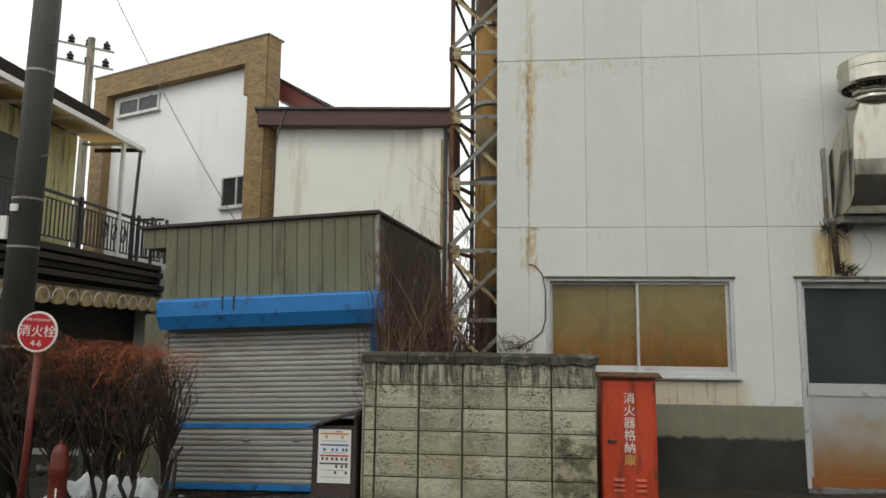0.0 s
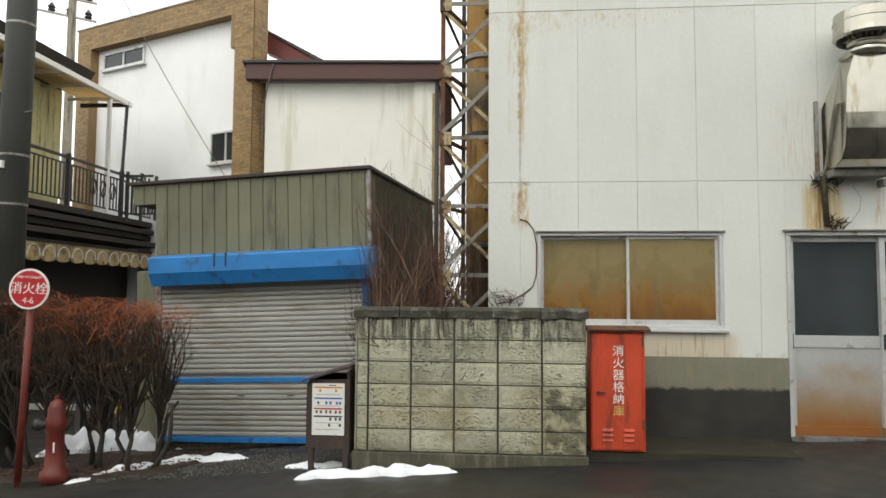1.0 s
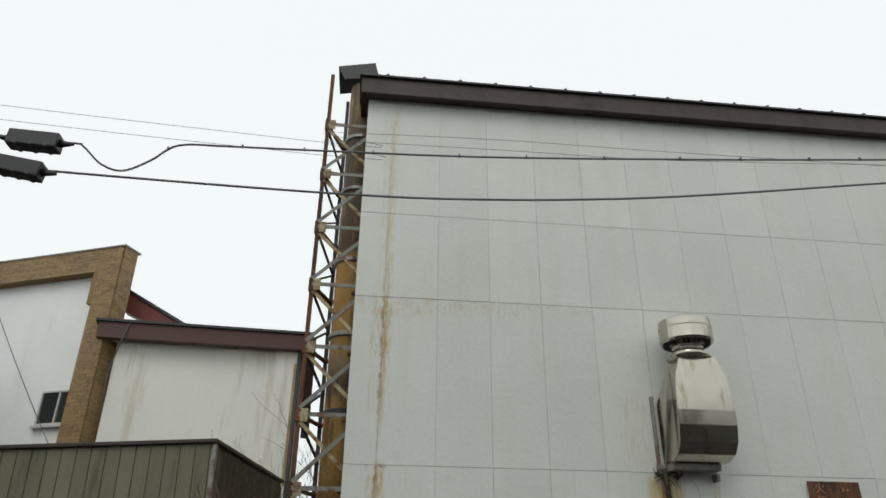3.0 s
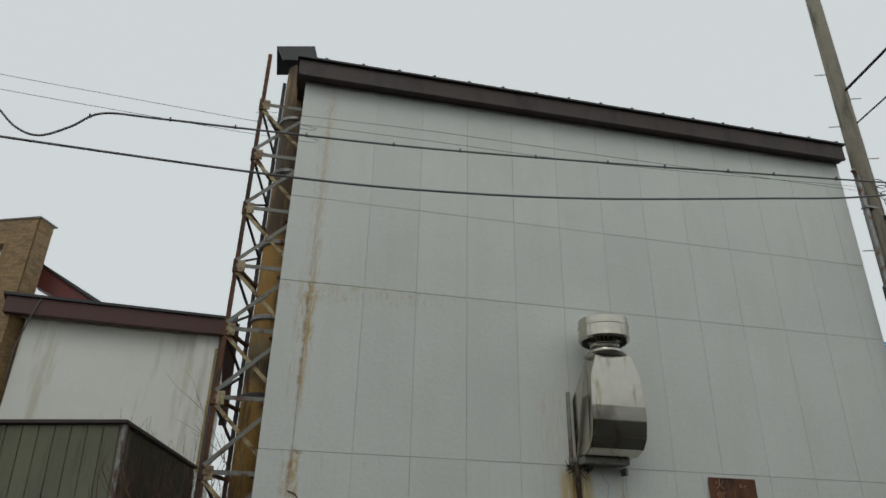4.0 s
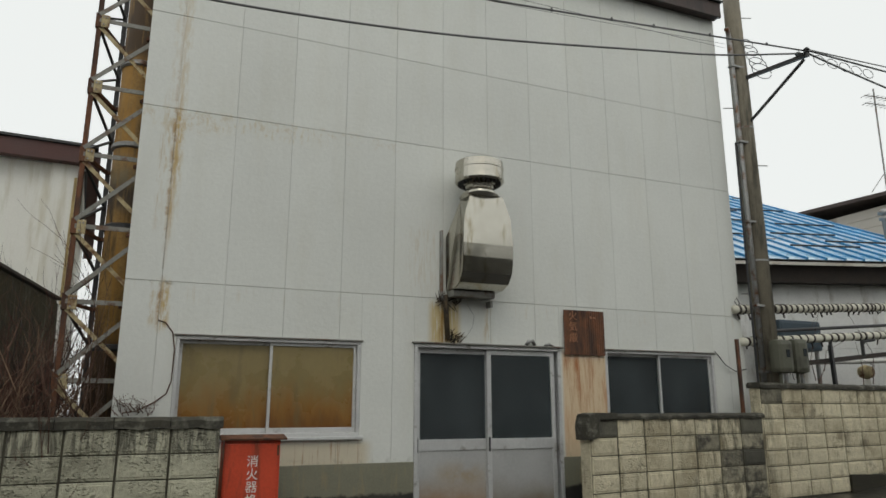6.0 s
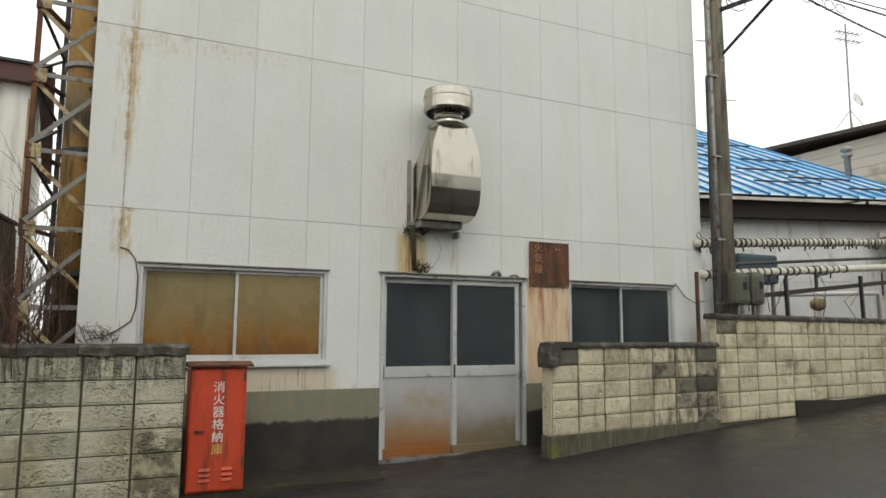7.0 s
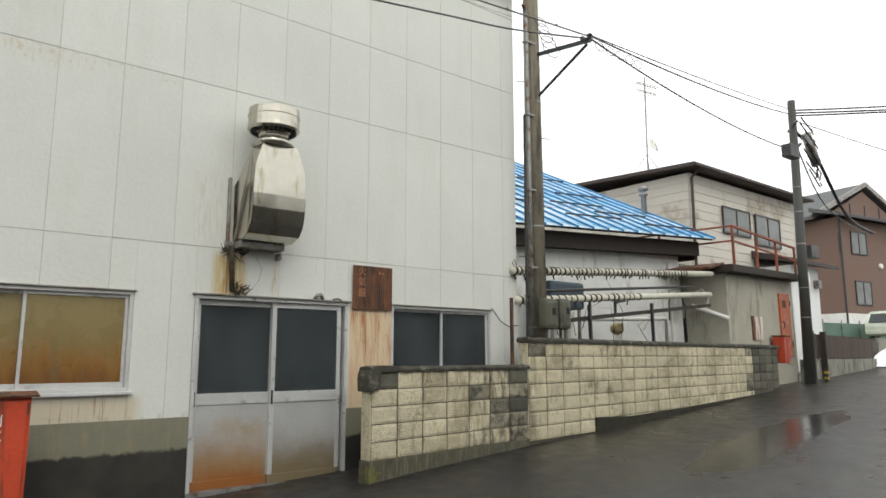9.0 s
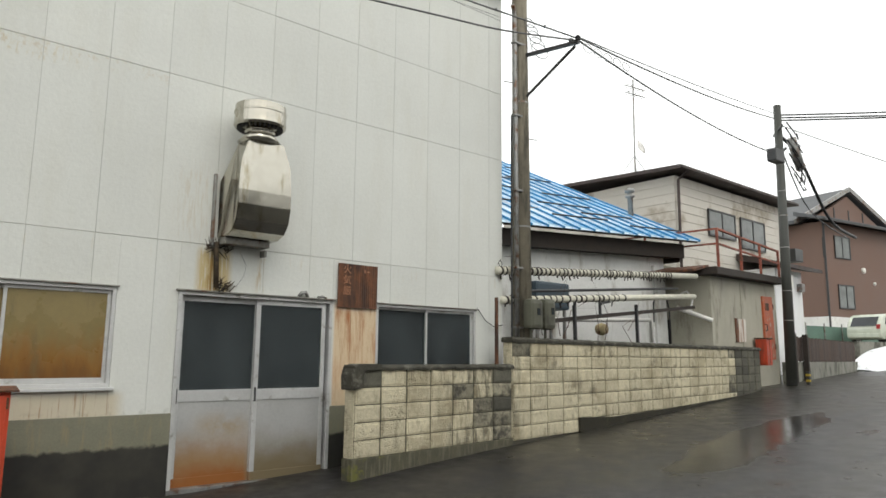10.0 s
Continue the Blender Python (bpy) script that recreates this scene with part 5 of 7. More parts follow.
# ---- utility poles ----
def utility_pole(x, y, z0, z1, r0, r1, mat, label, lean=(0, 0), bands=(), steps=()):
    t = thing("utility_pole", pose(x, y, z0), label, "utility pole", "utility poles")
    bm = bmesh.new()
    bar(bm, (0, 0, 0), (lean[0], lean[1], z1 - z0), r0, 24, r1)
    part("shaft", bm, mat, t, smooth=True)
    for z in bands:
        f = (z - z0) / (z1 - z0)
        r = r0 + (r1 - r0) * f + 0.004
        bm = bmesh.new()
        bar(bm, (lean[0] * f, lean[1] * f, z - z0), (lean[0] * f, lean[1] * f, z - z0 + 0.025), r, 24)
        part("band", bm, galv, t)
    for k, z in enumerate(steps):
        f = (z - z0) / (z1 - z0)
        bm = bmesh.new()
        s = 1 if k % 2 else -1
        bar(bm, (lean[0] * f, lean[1] * f, z - z0), (lean[0] * f + s * 0.27, lean[1] * f - s * 0.1, z - z0), 0.008, 6)
        part("step_bolt", bm, galv, t)
    return t


pole_left = utility_pole(-5.692, 0.016, -0.6, 10.5, 0.175, 0.125, pole_dark, "dark grey utility pole with pale metal bands", (0.12, 0), (1.45, 2.55, 3.1, 4.6), (2.9, 3.6, 4.3, 4.95, 5.6))
part("label_plate", B((-0.02, 0.06, -0.2, -0.165, 3.55, 3.63), bevel=0.003), white_paint, pole_left)
part("label_plate", B((-0.14, -0.06, -0.18, -0.14, 3.24, 3.5), bevel=0.003), white_paint, pole_left)
guard = part("guard_plate", B((-0.17, 0.02, -0.21, -0.188, 0.9, 1.5), bevel=0.004), dark_metal, pole_left)
yellow = surface("faded_yellow_paint", (0.5, 0.36, 0.04), 0.6)
part("yellow_stripe", B((-0.03, -0.005, -0.214, -0.2095, 0.92, 1.48)), yellow, guard)
part("white_stripe", B((-0.16, -0.09, -0.214, -0.2095, 0.92, 1.48)), white_paint, guard)


# ---- old house with balcony ----
yellow_board = surface("olive_yellow_board", (0.6, 0.55, 0.28), 0.75, vary=0.12, fine=30, coarse=1.5, dirt=(0.16, 0.14, 0.07), dirt_amount=0.3, stretch=(2, 2, 0.3), per_piece=0.08)
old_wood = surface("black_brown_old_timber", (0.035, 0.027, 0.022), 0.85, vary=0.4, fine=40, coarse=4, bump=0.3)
awning_mat = surface("weathered_beige_awning", (0.45, 0.34, 0.17), 0.7, vary=0.2, fine=30, coarse=3, dirt=(0.1, 0.07, 0.035), dirt_amount=0.4, per_piece=0.15)
poly = surface("yellowed_corrugated_plastic", (0.42, 0.36, 0.24), 0.5, vary=0.15, fine=20, coarse=2, dirt=(0.2, 0.13, 0.06), dirt_amount=0.35, dirt_scale=3)


def balcony_house():
    t = thing("balcony_house", pose(-0.008, -0.115, 0.147, 0, 0, 1.20), "old olive-boarded house with an iron balcony and plastic canopy", "house")
    # shade under the balcony is put into this wall's near-black colour
    part("lower_wall", B((-13, -8.75, 3.0, 9.0, -0.9, 2.5)), old_wood, t, "ground floor wall with shade put into its dark colour")
    wall = part("upper_wall", B((-13, -9.12, 2.5, 6.35, 2.5, 5.6)), old_wood, t)
    bd = mesh_of("board", B((0, 0.03, 0.003, 0.24, 2.6, 5.55), bevel=0.005), yellow_board)
    for i in range(15):
        part("board", bd, yellow_board, wall).location = (-9.12, 2.6 + 0.25 * i, 0)
    bd2 = mesh_of("board", B((0.003, 0.24, -0.03, 0.0, 2.6, 5.55), bevel=0.005), yellow_board)
    for i in range(8):
        part("board", bd2, yellow_board, wall).location = (-11.1 + 0.25 * i, 2.5, 0)
    part("window", B((-9.1, -9.06, 3.4, 4.6, 3.2, 5.0)), dark_metal, wall)
    # roof above, dark tiles
    bm = bmesh.new()
    prism(bm, [(-8.35, 5.7), (-13, 7.3), (-13, 7.48), (-8.25, 5.85)], 1.5, 6.1, "y")
    part("roof", bm, old_wood, t, "dark weathered tile roof")
    # canopy on posts
    bm = bmesh.new()
    n = 60
    top = [[bm.verts.new((x, 2.6 + 4.5 * k / n, z + 0.012 * math.sin(k * 1.57))) for k in range(n + 1)] for x, z in ((-9.2, 5.62), (-8.05, 5.5))]
    for k in range(n):
        bm.faces.new((top[0][k], top[0][k + 1], top[1][k + 1], top[1][k]))
    nt = poly.node_tree                                      # light comes through the thin sheet
    thin, mix = nt.nodes.new("ShaderNodeBsdfTranslucent"), nt.nodes.new("ShaderNodeMixShader")
    thin.inputs["Color"].default_value = (0.75, 0.6, 0.36, 1)
    mix.inputs[0].default_value = 0.6
    nt.links.new(nt.nodes["Principled BSDF"].outputs[0], mix.inputs[1])
    nt.links.new(thin.outputs[0], mix.inputs[2])
    nt.links.new(mix.outputs[0], nt.nodes["Material Output"].inputs["Surface"])
    canopy = part("canopy_sheet", bm, poly, t, "yellowed corrugated plastic canopy")
    m = canopy.modifiers.new("thickness", "SOLIDIFY")
    m.thickness = 0.006
    part("canopy_gutter", B((-8.1, -8.02, 2.5, 7.15, 5.42, 5.52), bevel=0.008), white_paint, t)
    for y in (3.0, 3.9, 4.8, 5.7, 6.6):
        part("canopy_rafter", B((-9.15, -8.08, y, y + 0.05, 5.44, 5.5)), white_paint, t)
    part("canopy_beam", B((-9.15, -8.06, 7.05, 7.11, 5.42, 5.5)), old_wood, t)
    part("canopy_post", B((-8.13, -8.06, 6.35, 6.42, 3.0, 5.45), bevel=0.006), white_paint, t)
    bm = bmesh.new()
    beam(bm, (-8.05, 6.98, 5.5), (-8.1, 6.9, 3.2), 0.05, 0.05)
    part("canopy_post", bm, dark_metal, t)
    # balcony
    part("balcony_floor", B((-9.12, -8.02, 2.6, 8.4, 2.9, 3.02), bevel=0.01), old_wood, t)
    for z, x in ((2.78, -7.95), (2.66, -8.05), (2.5, -7.9)):
        part("eave_board", B((-9.0, x, 2.6, 8.4, z - 0.05, z + 0.05), bevel=0.008), old_wood, t)
    rail = part("railing", B((-8.12, -8.07, 2.7, 8.35, 3.9, 3.95), (-8.11, -8.08, 2.7, 8.35, 3.12, 3.15), bevel=0.004), dark_metal, t, "black iron balcony railing")
    bal = mesh_of("baluster", B((-8.105, -8.085, -0.01, 0.01, 3.15, 3.8)), dark_metal)
    part("rail", B((-8.11, -8.08, 2.7, 8.35, 3.79, 3.815)), dark_metal, rail)
    for i in range(46):
        part("baluster", bal, dark_metal, rail).location = (0, 2.8 + 0.12 * i, 0)
    for y in (2.7, 5.05, 6.9, 8.33):
        part("railing_post", B((-8.13, -8.05, y, y + 0.06, 2.95, 4.0), bevel=0.005), dark_metal, rail)
    end = part("end_railing", B((-8.1, -7.45, 7.0, 7.04, 3.88, 3.93), (-8.1, -7.3, 7.0, 7.04, 3.08, 3.11), bevel=0.004), dark_metal, t)
    for i in range(8):
        part("baluster", B((-8.0 + 0.09 * i, -7.97 + 0.09 * i, 7.005, 7.035, 3.1, 3.9 - 0.05 * max(0, i - 4))), dark_metal, end)
    for x, z in ((-8.03, 4.0), (-7.72, 3.96), (-7.4, 3.9)):
        part("railing_post", B((x, x + 0.05, 6.99, 7.05, 2.95, z), bevel=0.005), dark_metal, end)
    # wrought scrolls
    for cy in (5.9, 6.25, 6.6, 7.6, 7.9):
        for sgn in (1, -1):
            bm = bmesh.new()
            tube(bm, [(-8.09, cy + sgn * 0.13 * (1 - k / 14) * math.cos(k * 0.6), 3.47 + 0.25 * (1 - k / 16) * math.sin(k * 0.6)) for k in range(13)], 0.01, 4)
            part("scroll", bm, dark_metal, rail)
    # scalloped awning
    aw = part("awning_rail", B((-8.2, -8.0, 3.0, 8.6, 2.3, 2.36), bevel=0.006), old_wood, t)
    bm = bmesh.new()
    prof = [(0.0, 2.3), (0.0, 2.05)] + [(0.21 - 0.21 * math.cos(math.pi * k / 10), 2.05 - 0.16 * math.sin(math.pi * k / 10) * 0.5) for k in range(1, 10)] + [(0.42, 2.05), (0.42, 2.3)]
    prism(bm, [(u * 0.96, z) for u, z in prof], -8.05, -8.02)
    sc = mesh_of("scallop", bm, awning_mat)
    bm2 = bmesh.new()
    tube(bm2, [(-8.01, 0.2 - 0.17 * math.cos(math.pi * k / 12), 2.06 + 0.19 * math.sin(math.pi * k / 12)) for k in range(13)], 0.012, 5)
    arch = mesh_of("scallop_rib", bm2, white_paint)
    for i in range(13):
        part("scallop", sc, awning_mat, aw).location = (0, 3.05 + 0.42 * i, 0)
        part("scallop_rib", arch, awning_mat, aw).location = (0, 3.05 + 0.42 * i, 0)
    part("ground_floor_post", B((-8.3, -8.2, 8.2, 8.32, -0.9, 2.3), bevel=0.006), galv, t)


balcony_house()
part_bm = B((-7.9, -5.6, 2.35, 2.39, 0.25, 0.33), (-7.9, -5.6, 2.35, 2.39, -0.15, -0.07))
fence = thing("low_fence", pose(-0.008, -0.115, 0.084, 0, 0, 1.20), "low dark rail fence with a yellow hazard board", "fence")
part("rail", part_bm, concrete, fence)
for i in range(6):
    part("post", B((-7.8 + 0.43 * i, -7.72 + 0.43 * i, 2.32, 2.4, -0.8, 0.45), bevel=0.006), dark_metal, fence)
bm = bmesh.new()
for a, b in ((-5.25, -5.0), (-4.95, -4.75)):
    beam(bm, (a, 1.9, -0.1), (b, 1.9, 0.55), 0.05, 0.05)
part("hazard_board", bm, yellow, fence, "faded yellow hazard board")


# ---- white house with a tiled frame ----
def _tiles(nt, vec, col):
    n = noise_at(nt, vec, 14.0, 2.0, 0.6, (0.7, 0.7, 1.6))
    return blend(nt, product(nt, ramp(nt, n, 0.42, 0.62), 0.6), col, (0.38, 0.26, 0.12))


tile_mat = surface("ochre_brown_facing_tile", (0.3, 0.19, 0.085), 0.6, vary=0.25, fine=30, coarse=2, bump=0.15, extra=_tiles, per_island=0.3)
tile_back = surface("brown_tile_joint", (0.26, 0.17, 0.08), 0.9, vary=0.2)
house_white = surface("white_house_render", (0.87, 0.88, 0.88), 0.7, vary=0.05, fine=30, coarse=0.6, bump=0.1, dirt=(0.8, 0.8, 0.78), dirt_amount=0.25, dirt_scale=0.8, stretch=(1.5, 1.5, 0.4))
house_cream = surface("cream_house_render", (0.87, 0.86, 0.8), 0.7, vary=0.05, fine=30, coarse=0.6, bump=0.1, dirt=(0.68, 0.65, 0.54), dirt_amount=0.25, dirt_scale=0.9, stretch=(2.5, 2.5, 0.3))


def tiled(bm, x0, x1, z0, z1, y):
    """Courses of facing tiles, each one proud of the joint."""
    rnd = random.Random(int(100 * (x1 + z1)))
    z, k = z0, 0
    while z < z1 - 0.02:
        x = x0 - (0.11 if k % 2 else 0.0)
        while x < x1:
            a, b = max(x, x0), min(x + 0.215, x1)
            if b - a > 0.03:
                d = y - 0.008 - rnd.random() * 0.006
                v = [bm.verts.new(p) for p in ((a, d, z), (b, d, z), (b, d, min(z + 0.062, z1)), (a, d, min(z + 0.062, z1)))]
                bm.faces.new(v)
            x += 0.225
        z, k = z + 0.07, k + 1


def tiled_house():
    t = thing("tiled_frame_house", pose(-5.387, 6.474, 0.174, 0, 0, -22.801), "white two-storey house framed in ochre brown tiles", "house")
    part("wall", B((-5.6, -0.1, 0.22, 0.4, -0.6, 7.6)), house_white, t)
    part("rear_body", B((-5.5, -0.1, 0.4, 6, -0.6, 6.2)), house_white, t)
    part("side_wall", B((-0.1, 0.0, 0.4, 6.0, -0.6, 5.9)), house_white, t)
    for name, r in (("frame_top", (-5.75, 0.02, 7.32, 7.84)), ("frame_column", (-0.5, 0.02, 0.0, 7.32)), ("frame_column", (-5.75, -5.25, 0.0, 7.32))):
        p = part(name, B((r[0], r[1], 0.0, 0.42, r[2], r[3])), tile_back, t, "ochre brown tiled frame")
        bm = bmesh.new()
        z0 = max(r[2], 2.6)
        tiled(bm, r[0], r[1], z0, r[3], 0.0)
        tagged(part("tiles", bm, tile_mat, p), kind="stuff")
    bm = bmesh.new()
    tiled(bm, 0.0, 0.4, 2.6, 7.84, 0.0)
    bm.transform(Matrix.Translation((0.03, 0, 0)) @ Euler((0, 0, radians(90))).to_matrix().to_4x4())
    tagged(part("side_tiles", bm, tile_mat, t), kind="stuff")
    part("frame_bracket", B((-0.62, -0.5, -0.004, 0.4, 6.6, 7.32)), tile_back, t)
    part("coping", B((-5.8, 0.06, -0.03, 0.48, 7.842, 7.88), bevel=0.01), galv, t)
    for a, b, z0, z1 in ((-5.0, -3.55, 6.8, 7.2), (-1.32, -0.42, 4.2, 4.88)):
        w = part("window", B((a, b, 0.16, 0.22, z1 - 0.04, z1), (a, b, 0.16, 0.22, z0, z0 + 0.04), (a, a + 0.04, 0.16, 0.22, z0 + 0.04, z1 - 0.04), (b - 0.04, b, 0.16, 0.22, z0 + 0.04, z1 - 0.04), ((a + b) / 2 - 0.02, (a + b) / 2 + 0.02, 0.16, 0.22, z0 + 0.04, z1 - 0.04), bevel=0.004), alu, t)
        part("pane", B((a + 0.03, b - 0.03, 0.19, 0.215, z0 + 0.03, z1 - 0.03)), dark_pane, w)
        part("sill", B((a - 0.05, b + 0.05, 0.12, 0.22, z0 - 0.05, z0 - 0.002), bevel=0.006), alu, w)


dark_pane = surface("dark_window_pane", (0.03, 0.035, 0.038), 0.08, vary=0.2, bump=0.0, rough_vary=0.03)
tiled_house()


def brown_eave_house():
    t = thing("brown_eave_house", pose(-0.153, 6.834, 0.142, 0, 0, 4.199), "cream-white house with a deep brown eave fascia", "house")
    wall = part("wall", B((-5.1, -1.38, 0.45, 7, -0.6, 6.0)), house_cream, t)
    part("pilaster", B((-1.9, -1.42, 0.1, 0.46, -0.6, 5.85), bevel=0.006), house_cream, t)
    part("front_panel", B((-5.0, -1.9, 0.2, 0.46, -0.6, 5.85)), house_cream, t)
    part("fascia", B((-5.35, -1.22, -0.1, 0.1, 5.84, 6.17), bevel=0.01), surface("maroon_fascia_paint", (0.085, 0.035, 0.03), 0.55, vary=0.2), t, "maroon brown eave fascia")
    part("soffit", B((-5.3, -1.25, 0.1, 0.46, 5.87, 5.93)), house_white, t)
    bm = bmesh.new()
    prism(bm, [(-0.15, 6.17), (-0.15, 6.22), (7, 6.6), (7, 6.3), (0.5, 6.0)], -5.4, -1.15)
    part("roof", bm, dark_metal, t)
    bm = bmesh.new()
    prism(bm, [(-5.2, 7.2), (-5.2, 6.75), (-3.75, 6.1), (-3.45, 6.22)], 0.9, 1.15, "y")
    part("gable_board", bm, surface("dull_red_barge_board", (0.16, 0.035, 0.03), 0.55, vary=0.2), t, "dull red barge board")
    bm = bmesh.new()
    prism(bm, [(-5.2, 7.2), (-5.2, 7.25), (-3.35, 6.26), (-3.45, 6.22)], 0.85, 4, "y")
    part("upper_roof", bm, dark_metal, t)
    part("gable_wall", B((-4.95, -4.1, 1.15, 4, 6.0, 6.5)), house_white, t)
    bm = bmesh.new()
    bar(bm, (-1.4, 0.0, 5.85), (-1.4, 0.0, -0.5), 0.045, 10)
    part("downpipe", bm, dark_metal, t, smooth=True)
    part("rust_run", B((-1.5, -1.45, 0.09, 0.099, 3.2, 5.6)), surface("ochre_stain", (0.45, 0.34, 0.16), 0.8, vary=0.3, fine=30, coarse=4), t)
    bm = bmesh.new()
    prism(bm, [(0.1, 5.84), (0.1, 6.17), (4.5, 5.2), (4.5, 4.9)], -1.3, -1.1)
    part("side_fascia", bm, surface("maroon_fascia_paint", (0.085, 0.035, 0.03)), t)
    bm = bmesh.new()
    tube(bm, [(-4.75, -0.12, 6.2), (-4.85, -0.13, 5.8), (-5.0, 0.0, 5.2), (-5.02, 0.1, 4.6)], 0.014, 5)
    part("slack_cable", bm, cable_mat, t)


brown_eave_house()

# ---- utility poles with fittings and cables ----
pole_mid = utility_pole(7.82, -0.1, -0.1, 12.0, 0.155, 0.1, pole_conc, "brown-grey weathered utility pole with step bolts and conduit", (-0.04, 0), (3.55, 5.55, 6.5), (3.1, 3.9, 4.5, 5.0, 5.9, 7.4, 8.0, 8.5, 9.0))
bm = bmesh.new()
tube(bm, [(-0.19, -0.06, 1.5), (-0.19, -0.06, 4.5), (-0.2, -0.06, 7.0), (-0.22, -0.06, 7.2), (-0.27, -0.08, 7.22)], 0.036, 8)
part("conduit", bm, galv, pole_mid, "galvanised conduit pipe", smooth=True)
bm = bmesh.new()
tube(bm, [(-0.28, -0.04, 1.5), (-0.275, -0.04, 3.6), (-0.26, -0.04, 5.4)], 0.016, 6)
part("conduit", bm, cable_dark, pole_mid)
for z in (2.1, 3.0, 4.2, 5.4, 6.6):
    part("conduit_clip", B((-0.25, 0.0, -0.11, -0.02, z, z + 0.03), bevel=0.003), galv, pole_mid)
arm = bmesh.new()
beam(arm, (0, -0.1, 6.45), (0.03, -1.15, 6.32), 0.05, 0.05)
arm_part = part("bracket_arm", arm, dark_metal, pole_mid)
bm = bmesh.new()
bar(bm, (0, -0.1, 5.75), (0.03, -1.08, 6.28), 0.022, 8)
part("bracket_strut", bm, dark_metal, pole_mid)
for y in (-1.0, -1.13):
    bm = bmesh.new()
    lathe(bm, [(0.02, 0.0), (0.045, 0.02), (0.03, 0.04), (0.045, 0.06), (0.02, 0.09)], 10, pose(0.03, y, 6.34))
    part("insulator", bm, dark_metal, arm_part)
meter_mat = surface("grey_green_meter_case", (0.085, 0.085, 0.06), 0.5, vary=0.15, dirt=(0.05, 0.048, 0.035), dirt_amount=0.3)
for x0, x1, z0, z1 in ((-0.19, 0.1, 2.09, 2.54), (0.125, 0.385, 2.09, 2.56)):
    bm = B((x0, x1, -0.34, -0.16, z0, z1), bevel=0.07)
    bar(bm, (x0 + 0.13, -0.22, z0 - 0.3), (x0 + 0.13, -0.22, z0 + 0.02), 0.022, 8)
    m = part("meter_box", bm, meter_mat, pole_mid, "grey-green electricity meter box", smooth=False)
    part("meter_window", B((x0 + 0.14, x0 + 0.2, -0.348, -0.339, z1 - 0.24, z1 - 0.14)), dark_pane, m)
bm = bmesh.new()
for k in range(5):
    c, r = Vector((0.05 + 0.06 * k, -0.1, 7.0 - 0.1 * k)), 0.12 + 0.02 * k
    tube(bm, [c + Vector((r * math.cos(a * 0.5), -0.05, 0.6 * r * math.sin(a * 0.5))) for a in range(13)], 0.007, 5)
part("cable_coil", bm, cable_mat, pole_mid)

pole_far = utility_pole(19.15, 0.85, 0.3, 8.75, 0.145, 0.1, pole_dark, "dark utility pole with a tangle of black cable fittings", (0.45, 0.1), (2.6, 3.4, 4.6, 5.5, 6.2))
part("white_tag", B((0.0, 0.08, -0.18, -0.165, 3.15, 3.5), bevel=0.003), white_paint, pole_far)
part("junction_box", B((-0.75, -0.2, -0.3, -0.05, 6.55, 6.9), bevel=0.03), dark_metal, pole_far)
bm = bmesh.new()
beam(bm, (-0.1, -0.3, 7.0), (0.6, 0.3, 7.0), 0.05, 0.05)
beam(bm, (0.0, -0.2, 7.7), (0.8, 0.4, 7.7), 0.05, 0.05)
part("crossarm", bm, dark_metal, pole_far)
bm = bmesh.new()
rnd = random.Random(4)
for k in range(9):
    a = Vector((0.4 + rnd.uniform(-0.1, 0.3), -0.15, 7.9 - 0.18 * k))
    tube(bm, [a, a + Vector((0.35, -0.1, -0.3 - rnd.random() * 0.2)), a + Vector((0.6 + rnd.random() * 0.3, 0, -0.35)), a + Vector((0.9, 0.1, -0.8 * rnd.random()))], 0.02, 5)
part("cable_tangle", bm, cable_dark, pole_far, "tangle of black cables")
bm = bmesh.new()
bar(bm, (0.75, -0.1, 7.5), (1.3, -0.1, 6.7), 0.13, 10)
part("closure", bm, galv, pole_far, "grey cable closure", smooth=True)

pole_back = utility_pole(-18.84, 20.50, -0.8, 14.70, 0.22, 0.16, pole_conc, "distant grey utility pole with crossarms and insulators")
for z in (14.10, 14.90):
    bm = bmesh.new()
    beam(bm, (-1.9, 0, z + 0.6), (1.1, 0, z - 0.1), 0.09, 0.09)
    armb = part("crossarm", bm, galv, pole_back)
    for k in range(4):
        bm = bmesh.new()
        lathe(bm, [(0.06, 0), (0.17, 0.06), (0.1, 0.14), (0.17, 0.2), (0.08, 0.32), (0.04, 0.4)], 8, pose(-1.8 + 0.85 * k, 0, z + 0.63 - 0.2 * k))
        part("insulator", bm, dark_metal, armb)


